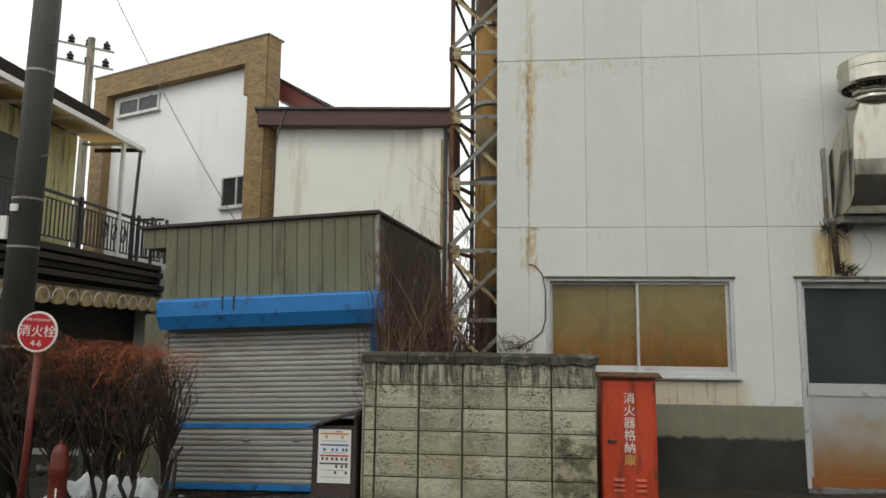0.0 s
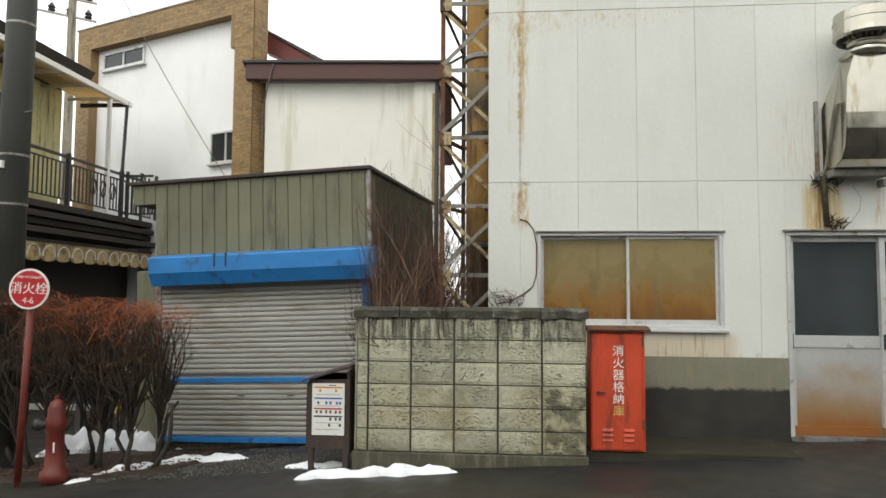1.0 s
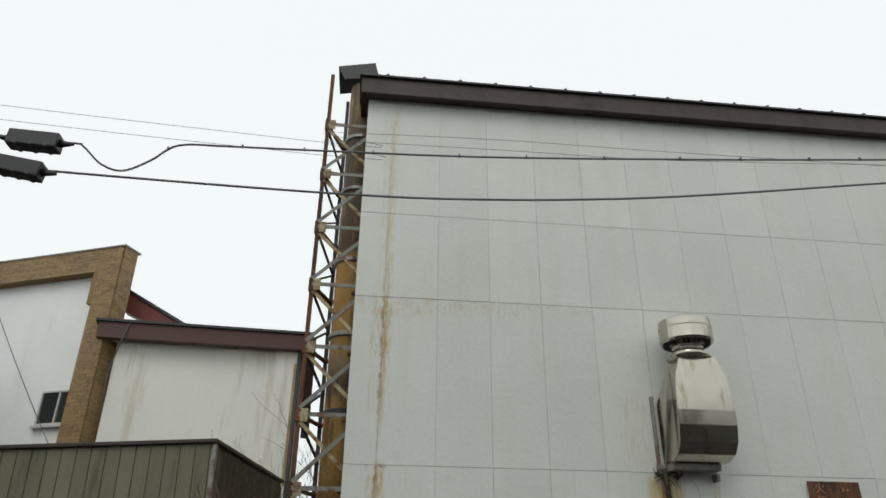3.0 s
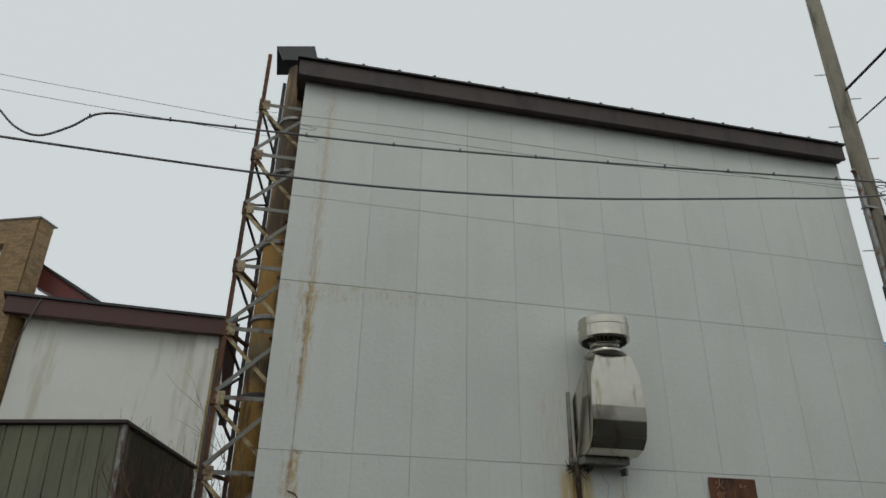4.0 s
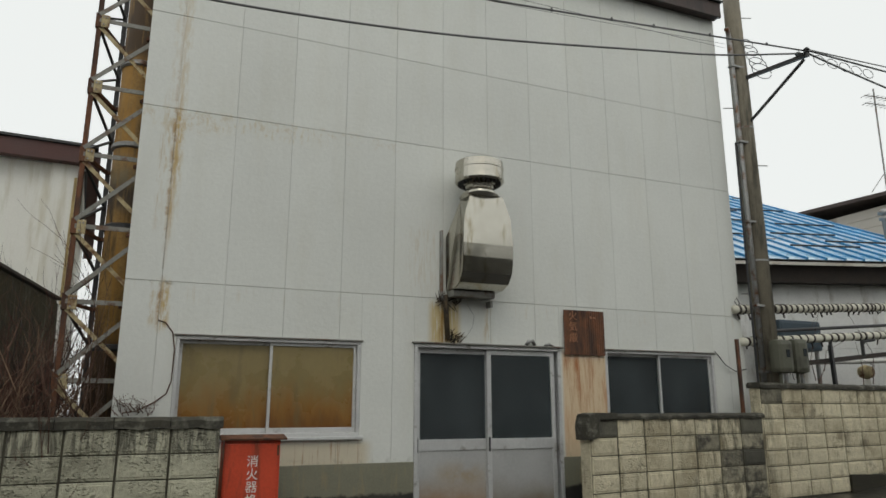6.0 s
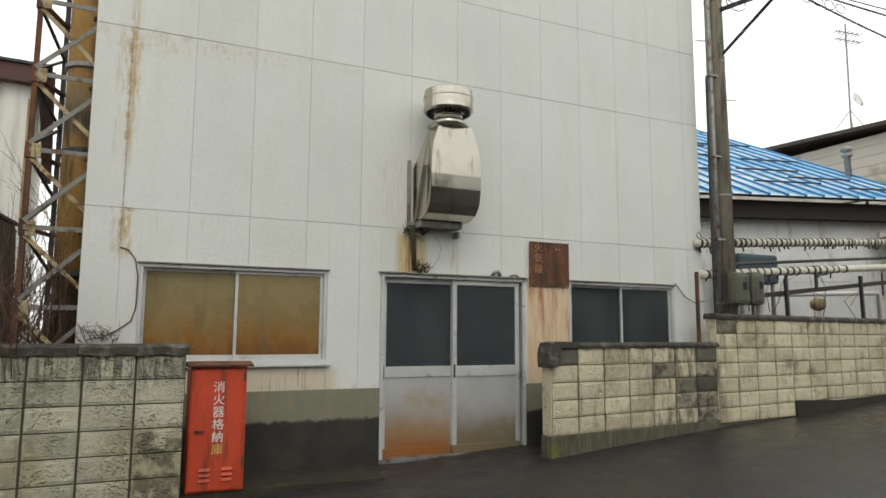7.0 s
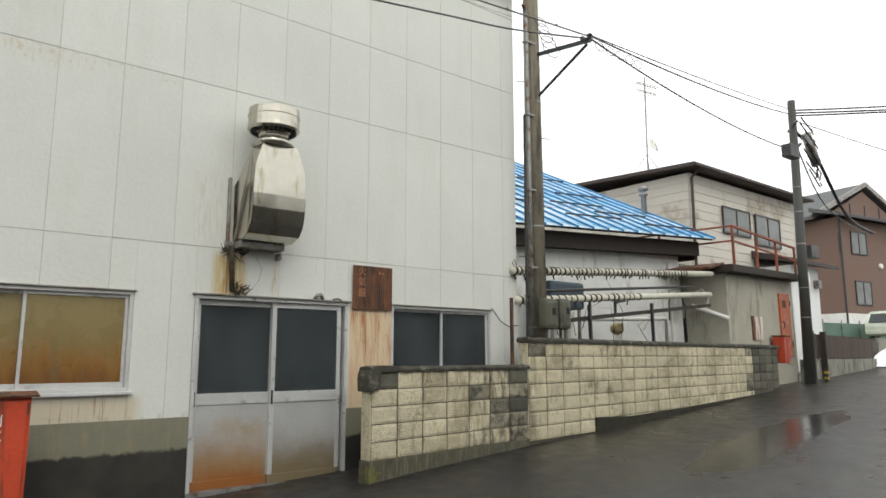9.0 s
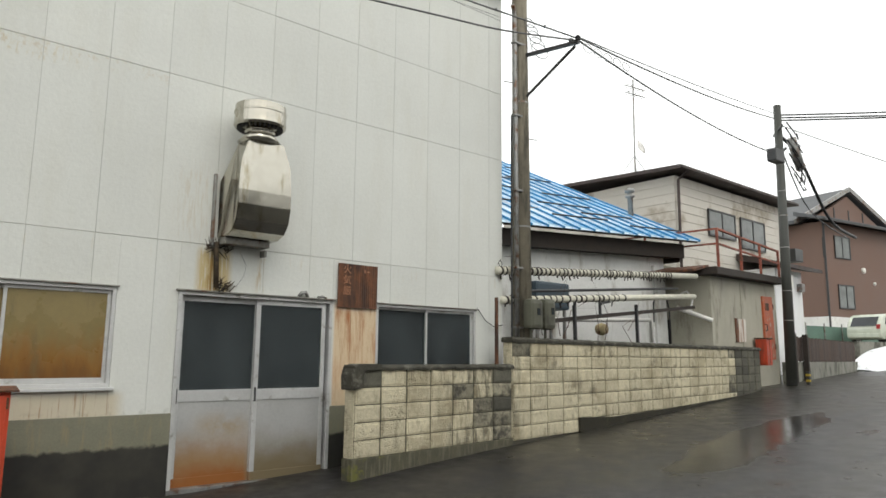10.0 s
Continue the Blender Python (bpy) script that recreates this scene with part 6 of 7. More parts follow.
def cable(name, pts, r, mat, label, clips=False, sag=0.0, n=24):
    """An overhead cable, smoothly through its points; with two points it sags."""
    pts = [Vector(p) for p in pts]
    if len(pts) == 2:
        a, b = pts
        pts = [a.lerp(b, k / n) - Vector((0, 0, sag * 4 * (k / n) * (1 - k / n))) for k in range(n + 1)]
    else:
        out = []
        for i in range(len(pts) - 1):
            p0, p1, p2, p3 = pts[max(i - 1, 0)], pts[i], pts[i + 1], pts[min(i + 2, len(pts) - 1)]
            for k in range(6):
                f = k / 6
                out.append(0.5 * (2 * p1 + (p2 - p0) * f + (2 * p0 - 5 * p1 + 4 * p2 - p3) * f * f + (3 * p1 - p0 - 3 * p2 + p3) * f ** 3))
        pts = out + [pts[-1]]
    bm = bmesh.new()
    tube(bm, pts, r, 6)
    t = solid(name, bm, mat, label, "cable", smooth=True, group="overhead cables")
    if clips:
        ring = mesh_of("lashing_clip", B((-0.007, 0.007, -0.012, 0.012, -0.012, 0.028)), dark_metal)
        length = 0.0
        for a, b in zip(pts, pts[1:]):
            length += (b - a).length
            if length > 0.62 and b.x > -2.3:
                length = 0.0
                part("lashing_clip", ring, dark_metal, t).location = b
    return t


cable("overhead_cable", [(-30, -1.6, 7.2), (-5.9, -1.2, 5.75), (-4.1, -1.15, 5.62), (-3.2, -1.15, 5.6), (-3.08, -1.15, 5.57), (-2.87, -1.15, 5.38), (-2.65, -1.15, 5.32), (-2.41, -1.15, 5.46), (-2.17, -1.15, 5.66), (-1.67, -1.15, 5.69), (-0.71, -1.15, 5.72), (1.04, -1.15, 5.79), (3.54, -1.15, 5.97), (5.33, -1.15, 6.12), (7.85, -1.2, 6.3)], 0.011, cable_mat, "grey lashed communication cable with small clips", True)
cable("overhead_cable", [(-30, -1.6, 6.9), (-5.9, -1.2, 5.5), (-3.9, -1.15, 5.3), (-3.22, -1.15, 5.26), (-0.7, -1.15, 5.22), (0.9, -1.15, 5.26), (2.83, -1.15, 5.43), (5.25, -1.15, 5.78), (6.4, -1.15, 5.96), (7.85, -1.2, 6.26)], 0.012, cable_mat, "slack dark overhead cable across the facade")
cable("overhead_wire", [(-30, -1.6, 7.22), (-2.70, -1.15, 5.92), (-0.72, -1.15, 5.96), (1.08, -1.15, 6.02), (3.05, -1.15, 6.03), (6.47, -1.15, 6.07)], 0.0025, cable_mat, "thin steel messenger wire")
cable("overhead_wire", [(-30, -1.6, 7.04), (-2.66, -1.15, 5.75), (-0.71, -1.15, 5.85), (1.08, -1.15, 5.89), (3.05, -1.15, 5.92), (6.49, -1.15, 6.13)], 0.0025, cable_mat, "thin steel messenger wire")


def splice(a, b, z):
    t = thing("cable_splice_box", pose((a[0] + b[0]) / 2, -1.15, (a[1] + b[1]) / 2, 0, math.degrees(math.atan2(a[1] - b[1], b[0] - a[0])), 0), "black ribbed cable splice closure hanging on the line", "splice box")
    w = (b[0] - a[0]) / 2
    part("case", B((-w, w, -0.08, 0.08, -0.085, 0.08), bevel=0.014), cable_dark, t)
    for s in (-1, 1):
        bm = bmesh.new()
        bar(bm, (s * w, 0, 0), (s * (w + 0.13), 0, 0.01), 0.04, 10, 0.014)
        part("end_seal", bm, cable_dark, t, smooth=True)
    for x in (-0.6, 0.0, 0.6):
        part("clamp", B((x * w - 0.02, x * w + 0.02, -0.085, 0.085, -0.09, -0.055), bevel=0.005), dark_metal, t)


splice((-3.78, 5.6), (-3.3, 5.58), 0)
splice((-3.84, 5.31), (-3.38, 5.24), 0)
end, far = (7.87, -1.2, 6.32), (19.45, 0.97, 8.35)
cable("overhead_cable", [end, far], 0.014, cable_mat, "grey overhead cable between the poles", sag=0.12)
cable("overhead_cable", [(7.87, -1.2, 6.28), (19.35, 0.9, 7.25)], 0.014, cable_mat, "grey overhead cable between the poles", sag=0.2)
cable("overhead_cable", [(7.87, -1.2, 6.33), (19.45, 0.97, 8.5)], 0.009, cable_mat, "thin grey overhead cable with hanging loops", sag=0.05)
bm = bmesh.new()
for k in range(5):
    c = Vector((8.2 + 0.35 * k, -1.14 + 0.07 * k, 6.33 + 0.05 * k))
    tube(bm, [c + Vector((0.11 * math.cos(a * 0.5), 0, -0.07 + 0.07 * math.sin(a * 0.5))) for a in range(13)], 0.006, 4)
solid("cable_loops", bm, cable_mat, "small slack cable loops under the bracket", "cable", kind="stuff")
cable("overhead_cable", [(7.8, -0.2, 8.6), (8.5, -9.5, 11.5)], 0.022, cable_dark, "thick black service cable over the street", sag=0.3)
cable("overhead_cable", [(7.85, -0.2, 8.0), (9.3, -10, 11.3)], 0.012, cable_dark, "thin black service cable over the street", sag=0.3)
for k, (y, z) in enumerate(((-12, 12.6), (-13, 12.3), (-11, 13.0))):
    cable("overhead_cable", [(19.5, 0.97, 8.3 + 0.08 * k), (36, y, z - 2.4)], 0.022, cable_dark, "black overhead cable over the street", sag=0.25)
cable("overhead_cable", [(19.6, 0.95, 7.9), (21.0, 1.0, 7.5), (23.5, 1.2, 6.0), (26.5, 1.5, 5.8)], 0.05, cable_dark, "thick bundled black cable")
cable("overhead_cable", [(19.6, 0.95, 7.6), (23.0, 1.6, 6.3), (30.0, 3.0, 6.4)], 0.02, cable_dark, "black service cable to the brown house")
cable("overhead_wire", [(-6.73, 0.94, 8.67), (-4.23, 3.30, 2.93)], 0.006, galv, "thin grey drop wire to the shed roof", sag=0.3)
cable("overhead_wire", [(19.6, 0.95, 8.2), (40, -3.0, 8.0)], 0.012, cable_mat, "thin wire over the street", sag=0.3)


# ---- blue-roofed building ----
# dirt here: pale patches that paint wet sky sheen and snow remains
roof_blue = surface("blue_metal_roof_painted_sheen", (0.13, 0.4, 0.62), 0.3, metal=0.0, vary=0.2, fine=20, coarse=1.2, bump=0.05, dirt=(0.66, 0.74, 0.8), dirt_amount=0.72, dirt_scale=1.1, stretch=(1.2, 0.6, 1.0), local=True, coat=0.3)
roof_seam = surface("blue_roof_batten", (0.035, 0.23, 0.47), 0.4, vary=0.2)
panel_grey = surface("pale_grey_wall_sheet", (0.72, 0.72, 0.7), 0.7, vary=0.12, fine=30, coarse=1.2, dirt=(0.4, 0.38, 0.33), dirt_amount=0.2, dirt_scale=1.5, stretch=(1.5, 1.5, 0.4))
tape = surface("white_pipe_wrap", (0.62, 0.6, 0.5), 0.7, vary=0.15, fine=40, coarse=6, per_piece=0.15)


def blue_roof_house():
    t = thing("blue_roof_building", pose(9.5, 2.0, 0, 0, -1.8, -8), "low pale building with a wet blue standing-seam roof", "building")
    part("wall", B((-1.75, 5.45, 0.6, 8, 0.2, 4.05)), panel_grey, t)
    for z in (1.45, 2.25, 3.05):
        part("wall_sheet", B((-1.7, 5.45, 0.585, 0.599, z - 0.5, z + 0.285), bevel=0.003), panel_grey, t)
    part("fascia", B((-1.8, 5.8, 0.25, 0.32, 3.78, 4.12), bevel=0.006), old_wood, t, "dark brown eave board")
    part("soffit", B((-1.8, 5.8, 0.32, 0.6, 3.8, 3.86)), old_wood, t)
    part("verge_board", B((5.7, 5.8, 0.32, 7.9, 3.7, 4.1)), old_wood, t)
    s, c = math.sin(radians(26)), math.cos(radians(26))
    slope = Matrix.Translation((0, 0, 4.13)) @ Euler((radians(26), 0, 0)).to_matrix().to_4x4()
    bm = B((-1.8, 5.96, -0.02, 8.7, 0, 0.05))
    bm.transform(slope)
    roof = part("roof", bm, old_wood, t)
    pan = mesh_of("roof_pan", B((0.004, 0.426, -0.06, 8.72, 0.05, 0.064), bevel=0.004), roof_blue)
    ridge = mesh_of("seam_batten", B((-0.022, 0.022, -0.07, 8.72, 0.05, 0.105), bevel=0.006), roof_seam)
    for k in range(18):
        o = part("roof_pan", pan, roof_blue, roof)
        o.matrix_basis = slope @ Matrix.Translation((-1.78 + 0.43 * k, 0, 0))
        o = part("seam_batten", ridge, roof_seam, roof)
        o.matrix_basis = slope @ Matrix.Translation((-1.78 + 0.43 * (k + 1), 0, 0))
    guard_bar = mesh_of("snow_guard", B((0, 1.7, -0.015, 0.015, 0.1, 0.135), bevel=0.004), dark_metal)
    for u, v in ((-1.7, 0.75), (2.1, 0.9), (4.2, 0.55), (0.3, 1.9), (2.6, 2.1), (-0.5, 3.2), (1.6, 3.6), (3.7, 3.3), (2.2, 5.0), (3.9, 5.3), (3.4, 1.4)):
        o = part("snow_guard", guard_bar, dark_metal, roof)
        o.matrix_basis = slope @ Matrix.Translation((u, v, 0))
    bm = bmesh.new()
    lathe(bm, [(0.07, 0), (0.07, 0.62), (0.12, 0.63), (0.12, 0.69), (0.07, 0.71), (0.07, 0.75), (0.13, 0.77), (0.13, 0.84), (0.04, 0.89)], 14, pose(5.83, 1.88, 4.95))
    part("flue", bm, galv, t, "galvanised stove flue", smooth=True)
    part("pilaster", B((5.0, 5.12, 0.52, 0.6, 0.5, 3.6), bevel=0.01), panel_grey, t)


blue_roof_house()

WALL3 = pose(6.79, -0.54, 0, 0, 0, 7.5)


def pipe_rack():
    t = thing("pipe_rack", WALL3, "wrapped white pipes on black posts behind the block wall", "pipe rack")
    rnd = random.Random(2)
    def wrapped(name, a, b, r, bands, share, label):
        a, b = Vector(a), Vector(b)
        bm = bmesh.new()
        bar(bm, a, b, r, 12)
        p = part(name, bm, tape, t, label, smooth=True)
        for k in range(bands):
            f = (k + rnd.uniform(0.1, 0.5)) / bands * share
            c = a.lerp(b, f)
            d = (b - a).normalized()
            bm = bmesh.new()
            bar(bm, c - d * 0.022, c + d * rnd.uniform(0.0, 0.03), r + rnd.uniform(0.003, 0.012), 10)
            if rnd.random() < 0.6:
                bar(bm, c - Vector((0, 0, r)), c + Vector((rnd.uniform(-0.05, 0.05), 0, -r - rnd.uniform(0.02, 0.09))), 0.012, 5)
            part("wrap_band", bm, old_wood, p)
        return p
    wrapped("insulated_pipe", (0.6, 0.42, 2.86), (7.85, 0.35, 3.42), 0.062, 46, 0.82, "white insulated pipe with dark frayed wrap")
    wrapped("insulated_pipe", (0.7, 0.42, 2.42), (7.7, 0.35, 2.95), 0.06, 20, 0.55, "white insulated pipe with dark frayed wrap")
    bm = bmesh.new()
    bar(bm, (1.5, 0.5, 2.62), (7.2, 0.5, 3.1), 0.025, 8)
    part("thin_pipe", bm, cable_dark, t)
    bm = bmesh.new()
    beam(bm, (1.5, 0.4, 2.12), (7.8, 0.4, 2.72), 0.04, 0.07)
    part("rusty_rail", bm, old_wood, t)
    for x, h in ((2.6, 2.45), (4.85, 2.6), (0.95, 2.5)):
        bm = bmesh.new()
        beam(bm, (x + 0.03, 0.33, 1.5), (x, 0.33, h), 0.05, 0.05)
        part("post", bm, cable_dark, t, "black steel post")
    for x in (2.7, 3.55):
        bm = bmesh.new()
        tube(bm, [(x, 0.38, 2.32), (x, 0.38, 2.55), (x + 0.35, 0.38, 2.6)], 0.03, 6)
        part("valve", bm, dark_metal, t)
    bm = bmesh.new()
    tube(bm, [(5.9, 0.42, 2.8), (5.75, 0.4, 2.7), (5.75, 0.4, 2.3)], 0.015, 6)
    part("hose", bm, cable_dark, t)
    bm = bmesh.new()
    tube(bm, [(6.4, 0.42, 2.85), (6.5, 0.4, 2.6), (6.5, 0.4, 2.2)], 0.015, 6)
    part("hose", bm, cable_dark, t)


pipe_rack()
tank_mat = surface("blue_grey_tank", (0.04, 0.062, 0.08), 0.6, vary=0.2)
tank = thing("water_tank", Matrix(), "blue-grey plastic tank on a steel stand beside the pale building", "tank")
part("body", B((9.9, 10.9, 1.5, 2.0, 2.5, 3.03), bevel=0.06), tank_mat, tank)
for x in (9.98, 10.78):
    for y in (1.55, 1.9):
        part("leg", B((x, x + 0.05, y, y + 0.05, 0.0, 2.54)), galv, tank)
bm = bmesh.new()
tube(bm, [(10.0, 1.35, 2.28), (12.0, 1.3, 2.35), (13.3, 1.28, 2.4), (13.36, 1.28, 2.36), (13.36, 1.28, 1.6)], 0.045, 10)
solid("white_drain_pipe", bm, white_paint, "white plastic drain pipe bent downward", "pipe", smooth=True)
bm = bmesh.new()
lathe(bm, [(0.02, -0.13), (0.1, -0.1), (0.13, 0.0), (0.1, 0.1), (0.04, 0.12)], 14, pose(11.9, 1.5, 2.16, 90))
solid("round_vent", bm, rust_pale, "round rusty vent cover on the wall", "vent", smooth=True)
bm = bmesh.new()
rnd = random.Random(31)
for k in range(14):
    x, y = rnd.uniform(7.9, 11.5), 0.1
    a = Vector((x, y + 0.1 * x - 0.75, rnd.uniform(1.85, 2.1)))
    tube(bm, [a, a + Vector((rnd.uniform(-0.3, 0.3), 0, 0.3)), a + Vector((rnd.uniform(-0.7, 0.7), 0, rnd.uniform(0.4, 1.1)))], [0.008, 0.005, 0.002], 4)
solid("dead_vine", bm, twig_mat, "dead vine stems over the block wall", "vine")


# ---- concrete hut with a rusty roof rail ----
hut_mat = surface("stained_grey_render", (0.4, 0.38, 0.31), 0.85, vary=0.12, fine=40, coarse=1.5, bump=0.25, dirt=(0.19, 0.18, 0.14), dirt_amount=0.25, dirt_scale=1.3, stretch=(1.5, 1.5, 0.5))
orange_door = surface("peeling_orange_door", (0.45, 0.1, 0.035), 0.6, vary=0.2, fine=30, coarse=4, dirt=(0.42, 0.3, 0.22), dirt_amount=0.2, dirt_scale=5)


streaked_white = surface("rust_streaked_white_sheet", (0.7, 0.68, 0.62), 0.6, vary=0.1, dirt=(0.25, 0.1, 0.035), dirt_amount=0.5, dirt_scale=6, stretch=(3.0, 3.0, 0.15))


def concrete_hut():
    t = thing("concrete_hut", pose(15.3, 0.87, 0, 0, -2.0, 7.5), "stained grey concrete hut with an orange steel door", "hut")
    part("wall", B((0, 4.75, 0, 3.6, 0.0, 3.5), bevel=0.02), hut_mat, t)
    part("pilaster", B((1.93, 1.99, -0.015, 0.01, 0.2, 3.45)), hut_mat, t)
    part("roof_slab", B((-0.25, 4.95, -0.28, 3.7, 3.502, 3.68), bevel=0.02), old_wood, t)
    d = part("door", B((3.5, 4.3, -0.05, 0.005, 1.42, 3.13), bevel=0.01), orange_door, t, "peeling orange steel door")
    part("door_vent", B((3.65, 3.95, -0.058, -0.049, 2.75, 2.95), bevel=0.003), rust_metal, d)
    for z in (1.7, 2.8):
        part("hinge", B((4.27, 4.33, -0.06, -0.02, z, z + 0.14)), rust_metal, d)
    bm = bmesh.new()
    tube(bm, [(3.57, -0.05, 2.2), (3.57, -0.1, 2.22), (3.57, -0.1, 2.36), (3.57, -0.05, 2.38)], 0.014, 6)
    part("handle", bm, dark_metal, d)
    part("rusty_sheet", B((1.42, 1.56, -0.03, -0.002, 1.93, 2.52), bevel=0.004), rust_metal, t)
    part("white_sheet", B((1.57, 2.12, -0.032, -0.002, 1.93, 2.5), bevel=0.004), streaked_white, t)
    part("opening", B((-0.03, 0.002, 1.0, 1.9, 1.2, 2.5)), cable_dark, t)
    bm = bmesh.new()
    bar(bm, (-0.2, 0.75, 2.78), (-0.12, -0.05, 2.45), 0.05, 10)
    part("white_pipe", bm, white_paint, t, smooth=True)
    bm = bmesh.new()
    tube(bm, [(-0.05, 0.5, 2.6), (-0.06, 0.4, 3.0), (-0.06, 0.55, 3.15), (-0.05, 0.7, 3.1)], 0.025, 8)
    part("bent_pipe", bm, panel_grey, t)
    # roof rail
    oxide = surface("rusty_red_oxide_paint", (0.27, 0.075, 0.045), 0.75, vary=0.3, fine=30, coarse=4, bump=0.2, dirt=(0.11, 0.05, 0.03), dirt_amount=0.35, dirt_scale=5)
    bm = bmesh.new()
    beam(bm, (0.15, -0.17, 4.6), (4.7, -0.17, 4.43), 0.05, 0.05)
    rail = part("roof_rail", bm, oxide, t, "rusty red roof railing")
    bm = bmesh.new()
    beam(bm, (0.15, -0.17, 4.25), (4.7, -0.17, 4.08), 0.04, 0.04)
    part("mid_rail", bm, oxide, rail)
    for z in (4.6, 4.25):
        part("side_rail", B((0.13, 0.17, -0.15, 3.4, z - 0.02, z + 0.02)), oxide, rail)
    for u, h in ((0.12, 4.62), (1.65, 4.56), (3.1, 4.5), (4.65, 4.44)):
        part("rail_post", B((u, u + 0.055, -0.2, -0.145, 3.68, h), bevel=0.004), oxide, rail)
    for v in (1.6, 3.35):
        part("rail_post", B((0.12, 0.175, v, v + 0.055, 3.68, 4.6), bevel=0.004), oxide, rail)
    bm = bmesh.new()
    prism(bm, [(0.9, 3.69), (3.2, 4.35), (3.2, 4.25), (0.9, 3.6)], 0.1, 3.4)
    part("upper_roof", bm, rust_sheet, t, "brown weathered lean-to roof")
    bm = bmesh.new()
    prism(bm, [(-0.9, 3.6), (0.0, 3.75), (0.0, 3.7), (-0.9, 3.55)], 0.0, 2.6, "y")
    part("side_awning", bm, rust_metal, t)


concrete_hut()
red = thing("hose_box", pose(17.85, 0.85, 1.42, 0, 0, 7.5), "small red fire hose box on the wall", "hose box")
part("body", B((0, 0.38, 0, 0.28, 0, 0.66), bevel=0.015), red_paint, red)
part("lid", B((-0.02, 0.4, -0.03, 0.3, 0.662, 0.7), bevel=0.01), rust_metal, red)
part("door_edge", B((0.2, 0.22, -0.008, 0.0, 0.03, 0.63)), rust_metal, red)

# ---- beige two-storey house ----
siding = surface("beige_lap_siding", (0.6, 0.565, 0.505), 0.7, vary=0.06, fine=20, coarse=0.8, bump=0.05, dirt=(0.36, 0.31, 0.24), dirt_amount=0.3, dirt_scale=0.8)


def framed_window(parent, x0, x1, z0, z1, y, frame=dark_metal):
    w = part("window", B((x0, x1, y - 0.05, y, z1 - 0.06, z1), (x0, x1, y - 0.05, y, z0, z0 + 0.06), (x0, x0 + 0.06, y - 0.05, y, z0 + 0.06, z1 - 0.06), (x1 - 0.06, x1, y - 0.05, y, z0 + 0.06, z1 - 0.06), ((x0 + x1) / 2 - 0.03, (x0 + x1) / 2 + 0.03, y - 0.05, y, z0 + 0.06, z1 - 0.06)), frame, parent)
    part("pane", B((x0 + 0.05, x1 - 0.05, y - 0.03, y - 0.005, z0 + 0.05, z1 - 0.05)), far_pane, w)
    return w


far_pane = surface("far_window_pane", (0.12, 0.13, 0.125), 0.12, vary=0.3, bump=0.0, rough_vary=0.04)


def beige_house():
    t = thing("beige_house", pose(20.35, 4.71, 0), "beige lap-sided two-storey house with a brown eave", "house")
    body = part("wall", B((0.05, 8.0, 0.05, 8, 0.5, 7.6)), siding, t)
    lap = bmesh.new()
    prism(lap, [(0.05, 0.0), (0.03, 0.003), (0.042, 0.292), (0.05, 0.295)], 0.0, 8.05)
    lap = mesh_of("siding_course", lap, siding)
    lap2 = bmesh.new()
    prism(lap2, [(0.05, 0.0), (0.03, 0.003), (0.042, 0.292), (0.05, 0.295)], 0.0, 8.0, "y")
    lap2 = mesh_of("siding_course", lap2, siding)
    for k in range(15):
        part("siding_course", lap, siding, body).location = (0, 0, 3.1 + 0.3 * k)
        part("siding_course", lap2, siding, body).location = (0, 0.02, 3.1 + 0.3 * k)
    bm = bmesh.new()
    prism(bm, [(-0.45, 7.68), (-0.45, 7.8), (8.5, 8.2), (8.5, 8.08)], -0.4, 8.3)
    part("roof", bm, brown_paint, t, "dark brown low-pitched roof edge")
    part("gutter", B((-0.42, 8.3, -0.52, -0.44, 7.68, 7.78), bevel=0.02), brown_paint, t)
    framed_window(t, 2.0, 3.9, 5.8, 6.75, 0.0)
    framed_window(t, 4.3, 6.2, 5.6, 6.75, 0.0)
    bm = bmesh.new()
    tube(bm, [(0.05, -0.4, 7.65), (0.02, -0.1, 7.4), (0.02, -0.08, 1.0)], 0.05, 8)
    part("downpipe", bm, brown_paint, t)
    part("annex_wall", B((4.2, 6.35, -1.2, 0.0, 0.5, 4.75)), house_white, t)
    bm = bmesh.new()
    prism(bm, [(-1.75, 4.72), (-1.75, 4.85), (0.0, 5.35), (0.0, 5.1)], 3.9, 6.9)
    part("annex_roof", bm, brown_paint, t)
    part("wall_lamp", B((5.9, 6.15, -1.4, -1.2, 4.0, 4.3), bevel=0.02), galv, t)
    part("air_conditioner", B((7.7, 8.4, -0.5, -0.02, 5.4, 5.9), bevel=0.02), dark_metal, t)


beige_house()
ant = thing("television_antenna", pose(20.0, 6.0, 7.85), "thin roof television antenna with a small dish", "antenna")
bm = bmesh.new()
bar(bm, (0, 0, 0), (-0.1, -0.1, 3.3), 0.025, 8)
part("mast", bm, galv, ant)
for k, (dx, dy) in enumerate(((0.4, 0.2), (-0.4, 0.2), (0.0, -0.4))):
    bm = bmesh.new()
    bar(bm, (dx, dy, 0), (0, 0, 0.6), 0.012, 5)
    part("stay", bm, galv, ant)
for z in (3.0, 2.75):
    bm = bmesh.new()
    bar(bm, (-0.55, -0.1, z), (0.55, -0.1, z + 0.08), 0.014, 5)
    for k in range(6):
        bar(bm, (-0.5 + 0.2 * k, -0.25, z + 0.01 * k), (-0.5 + 0.2 * k, 0.05, z + 0.01 * k), 0.01, 4)
    part("aerial", bm, galv, ant)
bm = bmesh.new()
lathe(bm, [(0.02, 0.0), (0.14, 0.02), (0.24, 0.07), (0.25, 0.075), (0.13, 0.035), (0.02, 0.02)], 18, pose(0.15, -0.1, 0.9, 70, 20, 0))
